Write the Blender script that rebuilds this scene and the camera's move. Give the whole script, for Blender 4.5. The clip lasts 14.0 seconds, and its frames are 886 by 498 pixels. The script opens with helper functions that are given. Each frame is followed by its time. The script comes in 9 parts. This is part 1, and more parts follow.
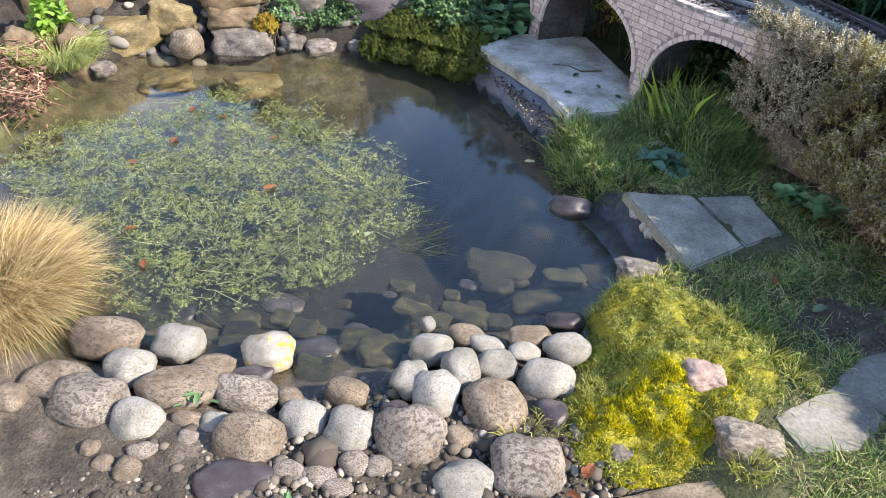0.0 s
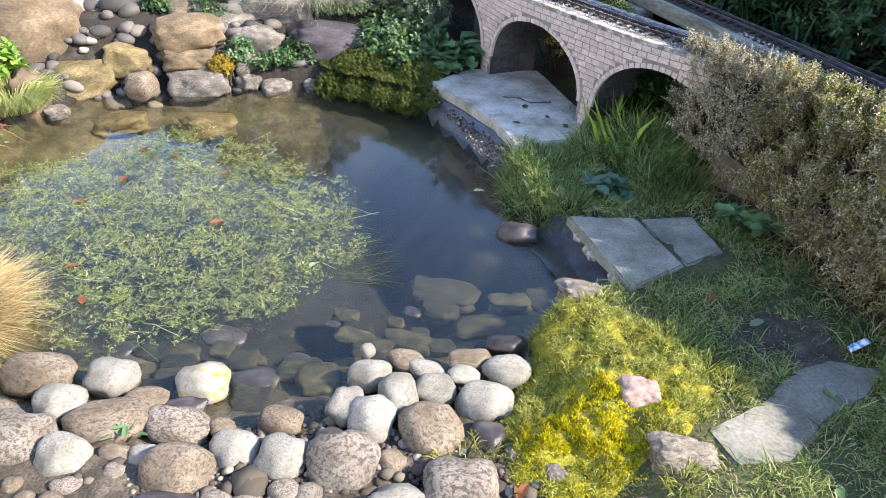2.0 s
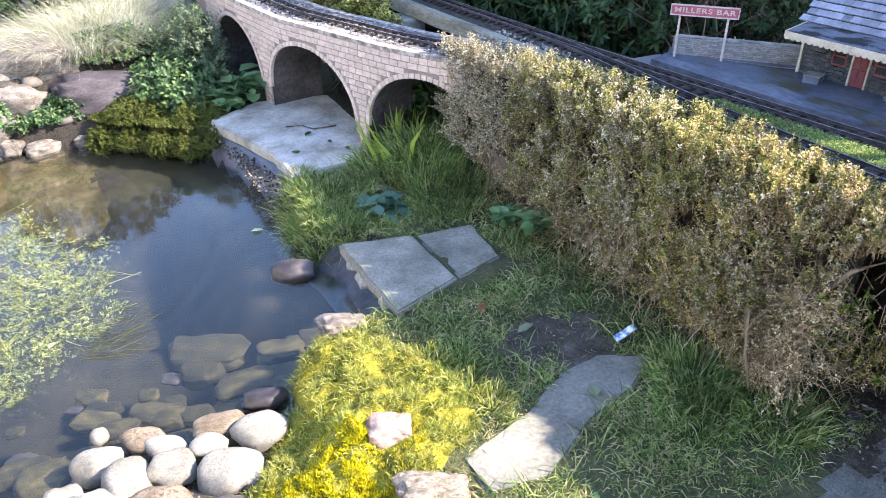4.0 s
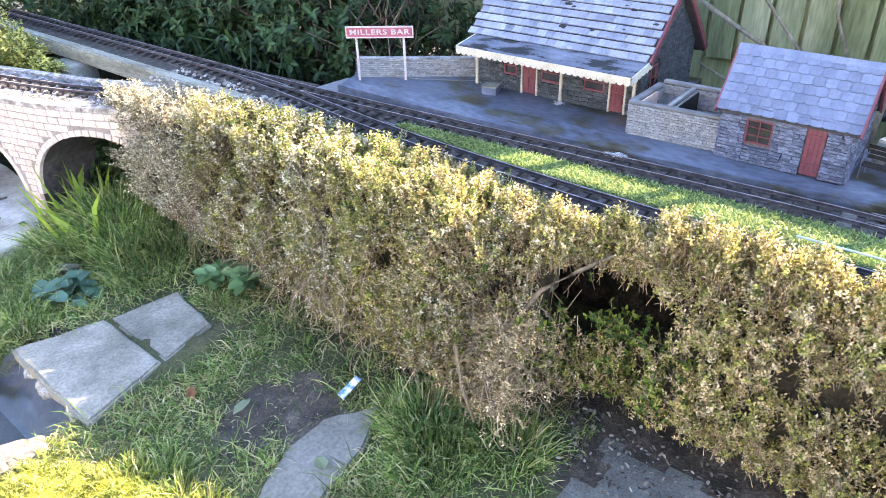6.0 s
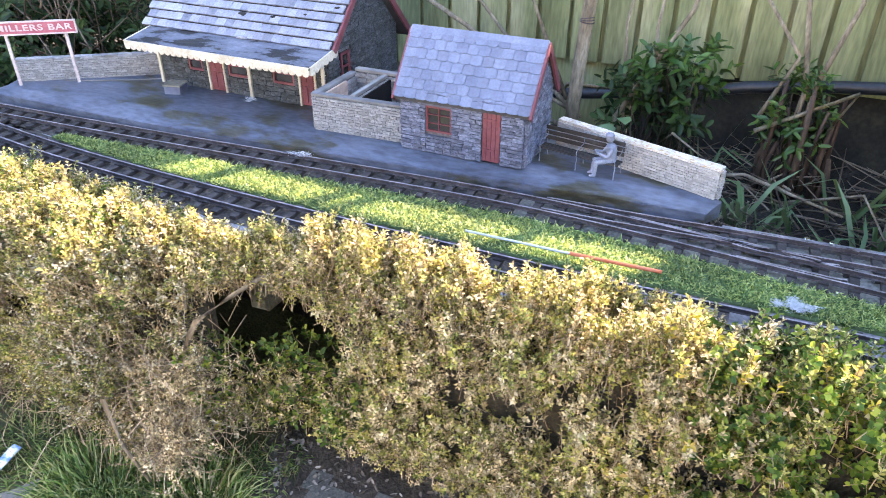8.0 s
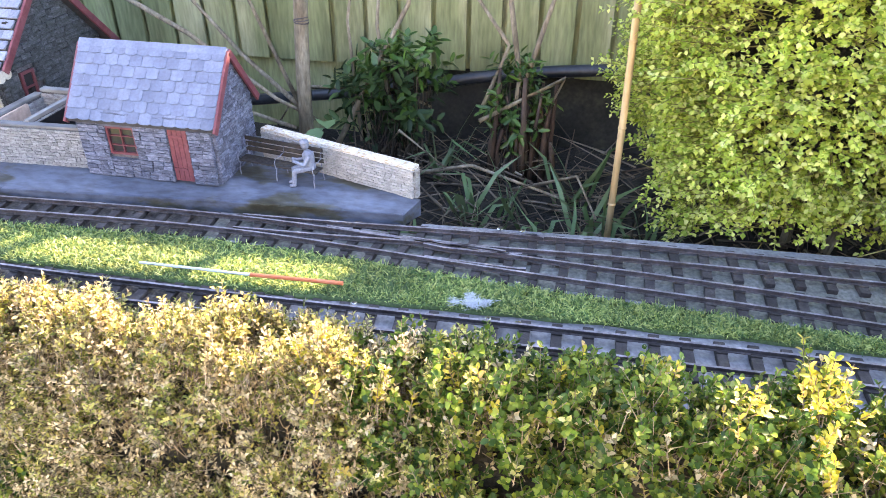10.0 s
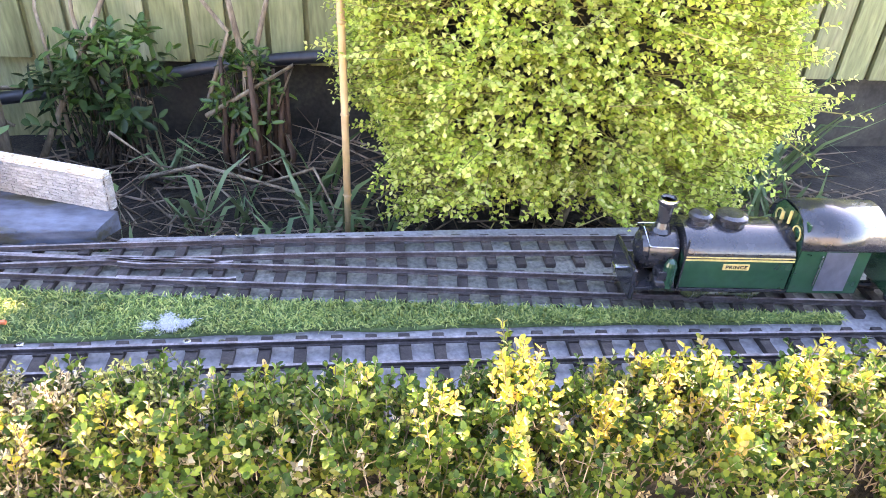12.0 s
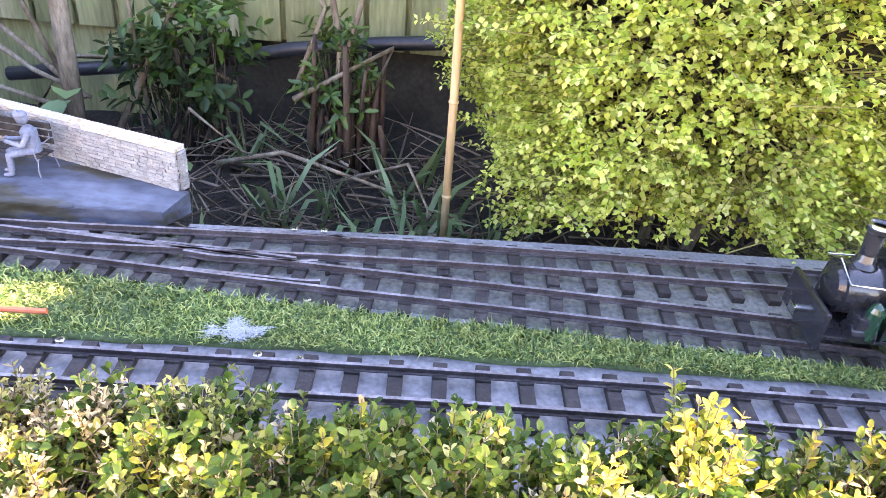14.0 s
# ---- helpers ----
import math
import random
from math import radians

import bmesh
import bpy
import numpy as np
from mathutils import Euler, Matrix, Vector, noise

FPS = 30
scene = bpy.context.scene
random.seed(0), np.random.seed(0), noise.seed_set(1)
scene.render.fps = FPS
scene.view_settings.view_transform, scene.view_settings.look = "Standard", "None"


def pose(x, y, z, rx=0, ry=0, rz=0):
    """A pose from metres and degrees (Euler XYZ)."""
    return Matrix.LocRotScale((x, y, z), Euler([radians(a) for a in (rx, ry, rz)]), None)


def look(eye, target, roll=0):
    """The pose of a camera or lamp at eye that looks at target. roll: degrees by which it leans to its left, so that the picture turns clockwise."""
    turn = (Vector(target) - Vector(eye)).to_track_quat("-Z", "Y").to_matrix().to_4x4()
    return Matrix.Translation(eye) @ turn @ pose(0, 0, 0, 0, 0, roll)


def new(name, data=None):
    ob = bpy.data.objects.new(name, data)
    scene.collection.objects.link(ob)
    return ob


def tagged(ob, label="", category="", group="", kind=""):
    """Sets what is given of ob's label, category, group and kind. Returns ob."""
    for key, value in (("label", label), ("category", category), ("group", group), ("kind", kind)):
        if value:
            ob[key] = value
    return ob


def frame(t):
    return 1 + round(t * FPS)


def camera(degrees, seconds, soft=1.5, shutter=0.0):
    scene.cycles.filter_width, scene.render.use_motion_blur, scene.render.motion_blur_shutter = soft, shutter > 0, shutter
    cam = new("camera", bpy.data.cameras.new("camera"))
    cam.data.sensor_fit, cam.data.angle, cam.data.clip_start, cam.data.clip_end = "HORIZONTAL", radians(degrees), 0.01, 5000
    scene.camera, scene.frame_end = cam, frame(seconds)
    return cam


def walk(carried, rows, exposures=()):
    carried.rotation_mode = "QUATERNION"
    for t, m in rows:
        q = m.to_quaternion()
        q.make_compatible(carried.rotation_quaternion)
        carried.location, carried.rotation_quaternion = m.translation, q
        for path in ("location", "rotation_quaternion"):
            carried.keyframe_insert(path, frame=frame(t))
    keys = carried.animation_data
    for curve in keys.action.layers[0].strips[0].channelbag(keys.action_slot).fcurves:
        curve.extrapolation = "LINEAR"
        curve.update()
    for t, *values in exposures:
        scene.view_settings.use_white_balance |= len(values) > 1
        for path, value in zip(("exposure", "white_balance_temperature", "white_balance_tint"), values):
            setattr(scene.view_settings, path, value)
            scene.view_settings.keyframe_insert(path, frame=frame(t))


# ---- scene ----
cam = camera(63.6, 14.0, soft=0.5, shutter=0.1)
PATH = [
    (0, (-0.055, 0.133, 1.422), (0.518, 1.628, 0.223), 4.5),
    (0.5, (-0.041, 0.127, 1.407), (0.539, 1.637, 0.232), 4.3),
    (1, (-0.012, 0.101, 1.431), (0.583, 1.627, 0.283), 4.2),
    (1.5, (0.029, 0.077, 1.429), (0.637, 1.618, 0.308), 3.9),
    (2, (0.065, 0.055, 1.393), (0.691, 1.604, 0.294), 3.4),
    (2.2, (0.076, 0.047, 1.382), (0.715, 1.594, 0.287), 3.2),
    (4.3, (0.59, 0.003, 1.329), (1.534, 1.435, 0.3), -1.7),
    (4.5, (0.617, 0.021, 1.339), (1.609, 1.417, 0.306), -1.8),
    (5, (0.679, 0.036, 1.35), (1.795, 1.338, 0.32), -1.9),
    (5.5, (0.763, 0.021, 1.354), (1.985, 1.221, 0.32), -2.1),
    (6, (0.824, 0.015, 1.345), (2.148, 1.099, 0.31), -1.8),
    (6.5, (0.903, 0.011, 1.315), (2.317, 0.973, 0.277), -1.3),
    (7, (0.986, 0.004, 1.301), (2.466, 0.849, 0.254), -0.7),
    (7.5, (1.059, -0.065, 1.295), (2.583, 0.685, 0.239), -0.1),
    (8, (1.146, -0.174, 1.284), (2.694, 0.519, 0.224), 0.1),
    (8.2, (1.168, -0.222, 1.282), (2.724, 0.451, 0.222), 0.1),
    (10.3, (1.319, -0.44, 1.281), (2.989, -0.221, 0.202), 0.8),
    (10.5, (1.331, -0.453, 1.28), (3.004, -0.302, 0.195), 1.1),
    (11, (1.372, -0.511, 1.277), (3.048, -0.51, 0.185), 1.9),
    (11.5, (1.389, -0.558, 1.267), (3.061, -0.678, 0.178), 2.8),
    (12, (1.396, -0.572, 1.251), (3.068, -0.773, 0.172), 3.8),
    (12.5, (1.413, -0.557, 1.224), (3.091, -0.795, 0.161), 4.7),
    (13, (1.445, -0.515, 1.173), (3.133, -0.732, 0.124), 5.4),
    (13.5, (1.496, -0.463, 1.159), (3.195, -0.601, 0.114), 5.5),
    (14, (1.561, -0.508, 1.134), (3.262, -0.539, 0.083), 5.3),
]
EXPOSURES = [(0, 1.93, 6600, 14), (2.2, 2.17, 6600, 13), (4.3, 2.86, 6750, 18), (5.2, 3.33, 6850, 18), (6, 3.55, 7200, 19), (8, 3.62, 7900, 21), (10.3, 3.8, 8250, 24), (11.4, 4.06, 8200, 28), (12.2, 4.04, 8200, 30), (14, 4.05, 8200, 33)]
walk(cam, [(t, look(eye, target, roll)) for t, eye, target, roll in PATH], EXPOSURES)

# ---- world and sun ----
SUN_TO = Vector((0.64, -0.47, 0.6)).normalized()
world = bpy.data.worlds.new("sky")
scene.world = world
world.use_nodes = True
wn = world.node_tree
sky = wn.nodes.new("ShaderNodeTexSky")
sky.sky_type = "NISHITA"
sky.sun_disc = False
sky.sun_elevation = math.asin(SUN_TO.z)
sky.dust_density, sky.air_density, sky.ozone_density = 0.5, 1.0, 4.0
sky.sun_rotation = math.atan2(SUN_TO.x, SUN_TO.y)
wn.links.new(sky.outputs[0], wn.nodes["Background"].inputs[0])
wn.nodes["Background"].inputs[1].default_value = 0.15
sun = new("sun", bpy.data.lights.new("sun", "SUN"))
sun.data.energy, sun.data.angle, sun.data.color = 3.5, radians(0.6), (1.0, 0.91, 0.76)
sun.matrix_world = look(SUN_TO * 20, (0, 0, 0))

# ---- helpers for building ----
WORLD = {}
rng = np.random.default_rng(7)


def thing(name, at, label="", category="", group="", kind="", rz=0):
    """An Empty at the base of a thing."""
    ob = new(name)
    ob.empty_display_size = 0.05
    m = pose(at[0], at[1], at[2], 0, 0, rz)
    ob.matrix_basis = m
    WORLD[ob] = m
    return tagged(ob, label, category, group, kind)


def under(ob, parent, m=None):
    """Hang ob under parent with the world pose m."""
    m = m if m is not None else Matrix.Identity(4)
    ob.matrix_basis = m
    WORLD[ob] = m
    if parent is not None:
        ob.parent = parent
        ob.matrix_parent_inverse = WORLD[parent].inverted()
    return ob


def mesh_from(name, verts, faces, material, smooth=False):
    me = bpy.data.meshes.new(name)
    V = np.asarray(verts, dtype=np.float32)
    if isinstance(faces, np.ndarray):
        k = faces.shape[1]
        me.vertices.add(len(V))
        me.vertices.foreach_set("co", V.ravel())
        me.loops.add(faces.size)
        me.loops.foreach_set("vertex_index", faces.ravel().astype(np.int32))
        me.polygons.add(len(faces))
        me.polygons.foreach_set("loop_start", np.arange(0, faces.size, k, dtype=np.int32))
        me.polygons.foreach_set("loop_total", np.full(len(faces), k, dtype=np.int32))
        me.update(calc_edges=True)
    else:
        me.from_pydata([tuple(map(float, v)) for v in V], [], faces)
    for m in material if isinstance(material, (list, tuple)) else [material]:
        me.materials.append(m)
    if smooth:
        me.polygons.foreach_set("use_smooth", [True] * len(me.polygons))
    me.update()
    return me


def part(name, bm, material, parent, label="", m=None, smooth=False, kind=""):
    """Link a bmesh, or (verts, faces), as one mesh object under a thing or a part."""
    if isinstance(bm, tuple):
        me = mesh_from(name, bm[0], bm[1], material, smooth)
    else:
        me = bpy.data.meshes.new(name)
        bm.normal_update()
        bm.to_mesh(me)
        bm.free()
        me.materials.append(material)
        if smooth:
            me.polygons.foreach_set("use_smooth", [True] * len(me.polygons))
    ob = under(new(name, me), parent, m)
    return tagged(ob, label, kind=kind)


def single(name, bm, material, label, category, group="", kind="", m=None, smooth=False):
    ob = part(name, bm, material, None, label, m, smooth)
    return tagged(ob, label, category, group, kind)


def box(x0, x1, y0, y1, z0, z1, bevel=0.0, m=None):
    bm = bmesh.new()
    bmesh.ops.create_cube(bm, size=1)
    for v in bm.verts:
        v.co = Vector((x0 + (v.co.x + 0.5) * (x1 - x0), y0 + (v.co.y + 0.5) * (y1 - y0), z0 + (v.co.z + 0.5) * (z1 - z0)))
    if bevel:
        bmesh.ops.bevel(bm, geom=bm.edges[:], offset=bevel, segments=2, affect="EDGES", profile=0.6)
    if m is not None:
        bmesh.ops.transform(bm, matrix=m, verts=bm.verts)
    return bm


def prism(poly, z0, z1, bevel=0.0):
    """A flat outline given a thickness from z0 to z1."""
    bm = bmesh.new()
    f = bm.faces.new([bm.verts.new((x, y, z0)) for x, y in poly])
    ext = bmesh.ops.extrude_face_region(bm, geom=[f])
    for v in ext["geom"]:
        if isinstance(v, bmesh.types.BMVert):
            v.co.z = z1
    bmesh.ops.recalc_face_normals(bm, faces=bm.faces)
    if bevel:
        bmesh.ops.bevel(bm, geom=bm.edges[:], offset=bevel, segments=2, affect="EDGES")
    return bm


def cyl(p, q, r0, r1=None, seg=12, cap=True):
    """A tapered rod from p to q."""
    p, q = Vector(p), Vector(q)
    bm = bmesh.new()
    bmesh.ops.create_cone(bm, cap_ends=cap, segments=seg, radius1=r0, radius2=r0 if r1 is None else r1, depth=(q - p).length)
    bmesh.ops.transform(bm, matrix=Matrix.Translation((p + q) / 2) @ (q - p).to_track_quat("Z", "Y").to_matrix().to_4x4(), verts=bm.verts)
    return bm


def joined(*bms):
    """Several bmeshes as one."""
    out = bmesh.new()
    for b in bms:
        me = bpy.data.meshes.new("tmp")
        b.to_mesh(me)
        b.free()
        out.from_mesh(me)
        bpy.data.meshes.remove(me)
    return out


def lathe(profile, seg=24, m=None):
    """A turned body about z from (radius, height) pairs."""
    bm = bmesh.new()
    rings = [[bm.verts.new((r * math.cos(2 * math.pi * i / seg), r * math.sin(2 * math.pi * i / seg), z)) for i in range(seg)] for r, z in profile]
    for a, b in zip(rings, rings[1:]):
        for i in range(seg):
            bm.faces.new((a[i], a[(i + 1) % seg], b[(i + 1) % seg], b[i]))
    bm.faces.new(rings[0][::-1])
    bm.faces.new(rings[-1])
    bmesh.ops.recalc_face_normals(bm, faces=bm.faces)
    if m is not None:
        bmesh.ops.transform(bm, matrix=m, verts=bm.verts)
    return bm


def tube(points, radii, seg=6):
    """A bent rod through points."""
    P = [Vector(p) for p in points]
    verts, faces = [], []
    for i, p in enumerate(P):
        d = (P[min(i + 1, len(P) - 1)] - P[max(i - 1, 0)]).normalized()
        a = d.orthogonal().normalized()
        b = d.cross(a)
        r = radii[i] if isinstance(radii, (list, tuple)) else radii
        for k in range(seg):
            t = 2 * math.pi * k / seg
            verts.append(p + (a * math.cos(t) + b * math.sin(t)) * r)
    for i in range(len(P) - 1):
        for k in range(seg):
            faces.append((i * seg + k, i * seg + (k + 1) % seg, (i + 1) * seg + (k + 1) % seg, (i + 1) * seg + k))
    faces.append(tuple(range(seg))[::-1])
    faces.append(tuple((len(P) - 1) * seg + k for k in range(seg)))
    return [tuple(v) for v in verts], faces


def merge(lists):
    """Several (verts, faces) as one."""
    V, F = [], []
    for v, f in lists:
        o = len(V)
        V.extend(v)
        F.extend(tuple(i + o for i in g) for g in f)
    return V, F


def unit(a):
    return a / np.maximum(np.linalg.norm(a, axis=-1, keepdims=True), 1e-9)


def leaf_cloud(P, D, N, L, W, fold=0.15, droop=0.15):
    """Pointed oval leaves, six corners each: base P, axis D, face N, length L, width W."""
    D = unit(D)
    S = unit(np.cross(D, N))
    N = np.cross(S, D)
    L, W = np.asarray(L)[:, None], np.asarray(W)[:, None]
    n = len(P)
    V = np.empty((n, 6, 3))
    V[:, 0] = P
    V[:, 1] = P + D * L * 0.32 + S * W * 0.5 + N * W * fold
    V[:, 2] = P + D * L * 0.78 + S * W * 0.4 + N * (W * fold * 0.7 - L * droop * 0.5)
    V[:, 3] = P + D * L - N * L * droop
    V[:, 4] = P + D * L * 0.78 - S * W * 0.4 + N * (W * fold * 0.7 - L * droop * 0.5)
    V[:, 5] = P + D * L * 0.32 - S * W * 0.5 + N * W * fold
    base = (np.arange(n) * 6)[:, None]
    F = np.concatenate([base + np.array([0, 1, 2, 3]), base + np.array([0, 3, 4, 5])])
    return V.reshape(-1, 3), F


def small_leaves(P, D, N, L, W, fold=0.2, droop=0.15):
    """Tiny leaves of one folded face each, for growth seen from some way off."""
    D = unit(D)
    S = unit(np.cross(D, N))
    N = np.cross(S, D)
    L, W = np.asarray(L)[:, None], np.asarray(W)[:, None]
    V = np.stack([P, P + D * L * 0.5 + S * W * 0.5 + N * W * fold, P + D * L - N * L * droop, P + D * L * 0.5 - S * W * 0.5 + N * W * fold], 1)
    return V.reshape(-1, 3), np.arange(len(P) * 4).reshape(-1, 4)


def blade_cloud(P, D, H, W, bend):
    """Grass blades of three faces: foot P, first direction D, height H, width W; bend pulls the tip over."""
    n = len(P)
    D = unit(D)
    S = unit(np.cross(D, rng.normal(size=(n, 3))))
    G = np.zeros((n, 3))
    G[:, 2] = -1
    flat = D * np.array([1, 1, 0]) + rng.normal(size=(n, 3)) * np.array([0.3, 0.3, 0])
    H, W, bend = np.asarray(H)[:, None], np.asarray(W)[:, None], np.asarray(bend)[:, None]
    m = P + D * H * 0.55
    t = P + D * H * (1 - 0.35 * bend) + (G * 0.55 + unit(flat) * 0.6) * H * bend * 0.6
    V = np.stack([P - S * W / 2, P + S * W / 2, m + S * W * 0.4, m - S * W * 0.4, t], 1)
    b = (np.arange(n) * 5)[:, None]
    F = np.concatenate([b + np.array([0, 1, 2]), b + np.array([0, 2, 3]), b + np.array([3, 2, 4])])
    return V.reshape(-1, 3), F


def twig_cloud(P, Q, r0, r1):
    """Thin three-sided sticks from P to Q."""
    n = len(P)
    D = unit(Q - P)
    A = unit(np.cross(D, rng.normal(size=(n, 3))))
    B = np.cross(D, A)
    V = np.empty((n, 6, 3))
    r0, r1 = np.broadcast_to(r0, (n,))[:, None], np.broadcast_to(r1, (n,))[:, None]
    for k in range(3):
        o = A * math.cos(2.1 * k) + B * math.sin(2.1 * k)
        V[:, k] = P + o * r0
        V[:, 3 + k] = Q + o * r1
    b = (np.arange(n) * 6)[:, None]
    F = np.concatenate([b + np.array([k, (k + 1) % 3, 3 + (k + 1) % 3, 3 + k]) for k in range(3)])
    return V.reshape(-1, 3), F


def sprigs(P, D, pairs, step, L, W, spread=0.9):
    """Leafy shoots: opposite leaf pairs along a stem from P along D. Returns leaf arrays and stem ends."""
    n = len(P)
    D = unit(D)
    A = unit(np.cross(D, rng.normal(size=(n, 3))))
    B = np.cross(D, A)
    ps, ds, ns, ls = [], [], [], []
    for k in range(pairs):
        side = A if k % 2 == 0 else B
        for s in (-1, 1):
            ps.append(P + D * (step * (k + rng.random((n, 1)) * 0.3)))
            ds.append(D * (0.5 + 0.3 * k / pairs) + side * s * spread + rng.normal(size=(n, 3)) * 0.18)
            ns.append(D * 0.9 - side * s * 0.5 + rng.normal(size=(n, 3)) * 0.15)
            ls.append(np.full(n, 1.0 - 0.3 * abs(k / max(pairs - 1, 1) - 0.4)) * rng.uniform(0.75, 1.15, n))
    ps, ds, ns, ls = map(np.concatenate, (ps, ds, ns, ls))
    return ps, ds, ns, ls * L, ls * W, P + D * step * pairs


def grid_noise(x, y, s, seed=0.0):
    return np.array([noise.noise((a * s, b * s, seed)) for a, b in zip(np.ravel(x), np.ravel(y))]).reshape(np.shape(x))


# ---- materials ----
def nodes_of(name):
    m = bpy.data.materials.new(name)
    m.use_nodes = True
    t = m.node_tree
    return m, t, t.nodes["Principled BSDF"]


def ramp(t, cols, pos=None):
    r = t.nodes.new("ShaderNodeValToRGB")
    e = r.color_ramp.elements
    while len(e) < len(cols):
        e.new(0.5)
    for i, c in enumerate(cols):
        e[i].position = pos[i] if pos else i / max(len(cols) - 1, 1)
        e[i].color = (*c, 1)
    return r


def surface(name, cols, scale=12.0, rough=0.75, bump=0.3, fine=120.0, grain=0.25, metal=0.0, pos=None, vary=0.0, spec=0.4, stretch=None, dist=0.004, coat=0.0):
    """A weathered surface: broad stains, fine grain, relief, and a shade of its own for each piece."""
    m, t, p = nodes_of(name)
    co = t.nodes.new("ShaderNodeTexCoord")
    src = co.outputs["Object"]
    if stretch:
        mp = t.nodes.new("ShaderNodeMapping")
        mp.inputs["Scale"].default_value = stretch
        t.links.new(src, mp.inputs[0])
        src = mp.outputs[0]
    info = t.nodes.new("ShaderNodeObjectInfo")
    shift = t.nodes.new("ShaderNodeVectorMath")
    shift.operation = "ADD"
    t.links.new(src, shift.inputs[0])
    if vary:
        mul = t.nodes.new("ShaderNodeMath")
        mul.operation = "MULTIPLY"
        mul.inputs[1].default_value = 37.0
        t.links.new(info.outputs["Random"], mul.inputs[0])
        t.links.new(mul.outputs[0], shift.inputs[1])
    src = shift.outputs[0]
    a = t.nodes.new("ShaderNodeTexNoise")
    a.inputs["Scale"].default_value, a.inputs["Detail"].default_value, a.inputs["Roughness"].default_value = scale, 6, 0.62
    b = t.nodes.new("ShaderNodeTexNoise")
    b.inputs["Scale"].default_value, b.inputs["Detail"].default_value = fine, 4
    t.links.new(src, a.inputs["Vector"])
    t.links.new(src, b.inputs["Vector"])
    r = ramp(t, cols, pos or [0.3 + 0.4 * i / max(len(cols) - 1, 1) for i in range(len(cols))])
    t.links.new(a.outputs[0], r.inputs[0])
    g = t.nodes.new("ShaderNodeMapRange")
    g.inputs[1].default_value, g.inputs[2].default_value = 0.3, 0.7
    g.inputs[3].default_value, g.inputs[4].default_value = 1 - grain, 1 + grain
    t.links.new(b.outputs[0], g.inputs[0])
    mix = t.nodes.new("ShaderNodeVectorMath")
    mix.operation = "MULTIPLY"
    t.links.new(r.outputs[0], mix.inputs[0])
    t.links.new(g.outputs[0], mix.inputs[1])
    out = mix.outputs[0]
    if vary:
        v = t.nodes.new("ShaderNodeMapRange")
        v.inputs[3].default_value, v.inputs[4].default_value = 1 - vary, 1 + vary
        t.links.new(info.outputs["Random"], v.inputs[0])
        mv = t.nodes.new("ShaderNodeVectorMath")
        mv.operation = "MULTIPLY"
        t.links.new(out, mv.inputs[0])
        t.links.new(v.outputs[0], mv.inputs[1])
        out = mv.outputs[0]
    t.links.new(out, p.inputs["Base Color"])
    p.inputs["Metallic"].default_value = metal
    p.inputs["Specular IOR Level"].default_value = spec
    p.inputs["Coat Weight"].default_value = coat
    rr = t.nodes.new("ShaderNodeMapRange")
    rr.inputs[3].default_value, rr.inputs[4].default_value = max(rough - 0.12, 0.02), min(rough + 0.12, 1)
    t.links.new(a.outputs[0], rr.inputs[0])
    t.links.new(rr.outputs[0], p.inputs["Roughness"])
    if bump:
        add = t.nodes.new("ShaderNodeMath")
        add.operation = "MULTIPLY_ADD"
        add.inputs[1].default_value = 0.5
        t.links.new(b.outputs[0], add.inputs[0])
        t.links.new(a.outputs[0], add.inputs[2])
        bp = t.nodes.new("ShaderNodeBump")
        bp.inputs["Strength"].default_value, bp.inputs["Distance"].default_value = bump, dist
        t.links.new(add.outputs[0], bp.inputs["Height"])
        t.links.new(bp.outputs[0], p.inputs["Normal"])
    return m


def leafy(name, cols, pos=None, through_light=0.35, rough=0.5, spec=0.35):
    """Leaves, each with a shade of its own, that let some light through."""
    m, t, p = nodes_of(name)
    g = t.nodes.new("ShaderNodeNewGeometry")
    r = ramp(t, cols, pos)
    t.links.new(g.outputs["Random Per Island"], r.inputs[0])
    n = t.nodes.new("ShaderNodeTexNoise")
    n.inputs["Scale"].default_value = 6.0
    co = t.nodes.new("ShaderNodeTexCoord")
    t.links.new(co.outputs["Object"], n.inputs["Vector"])
    mr = t.nodes.new("ShaderNodeMapRange")
    mr.inputs[1].default_value, mr.inputs[2].default_value, mr.inputs[3].default_value, mr.inputs[4].default_value = 0.3, 0.7, 0.75, 1.25
    t.links.new(n.outputs[0], mr.inputs[0])
    mx = t.nodes.new("ShaderNodeVectorMath")
    mx.operation = "MULTIPLY"
    t.links.new(r.outputs[0], mx.inputs[0])
    t.links.new(mr.outputs[0], mx.inputs[1])
    t.links.new(mx.outputs[0], p.inputs["Base Color"])
    p.inputs["Roughness"].default_value = rough
    p.inputs["Specular IOR Level"].default_value = spec
    if through_light:
        tr = t.nodes.new("ShaderNodeBsdfTranslucent")
        t.links.new(mx.outputs[0], tr.inputs[0])
        ms = t.nodes.new("ShaderNodeMixShader")
        ms.inputs[0].default_value = through_light
        t.links.new(p.outputs[0], ms.inputs[1])
        t.links.new(tr.outputs[0], ms.inputs[2])
        t.links.new(ms.outputs[0], t.nodes["Material Output"].inputs[0])
    return m


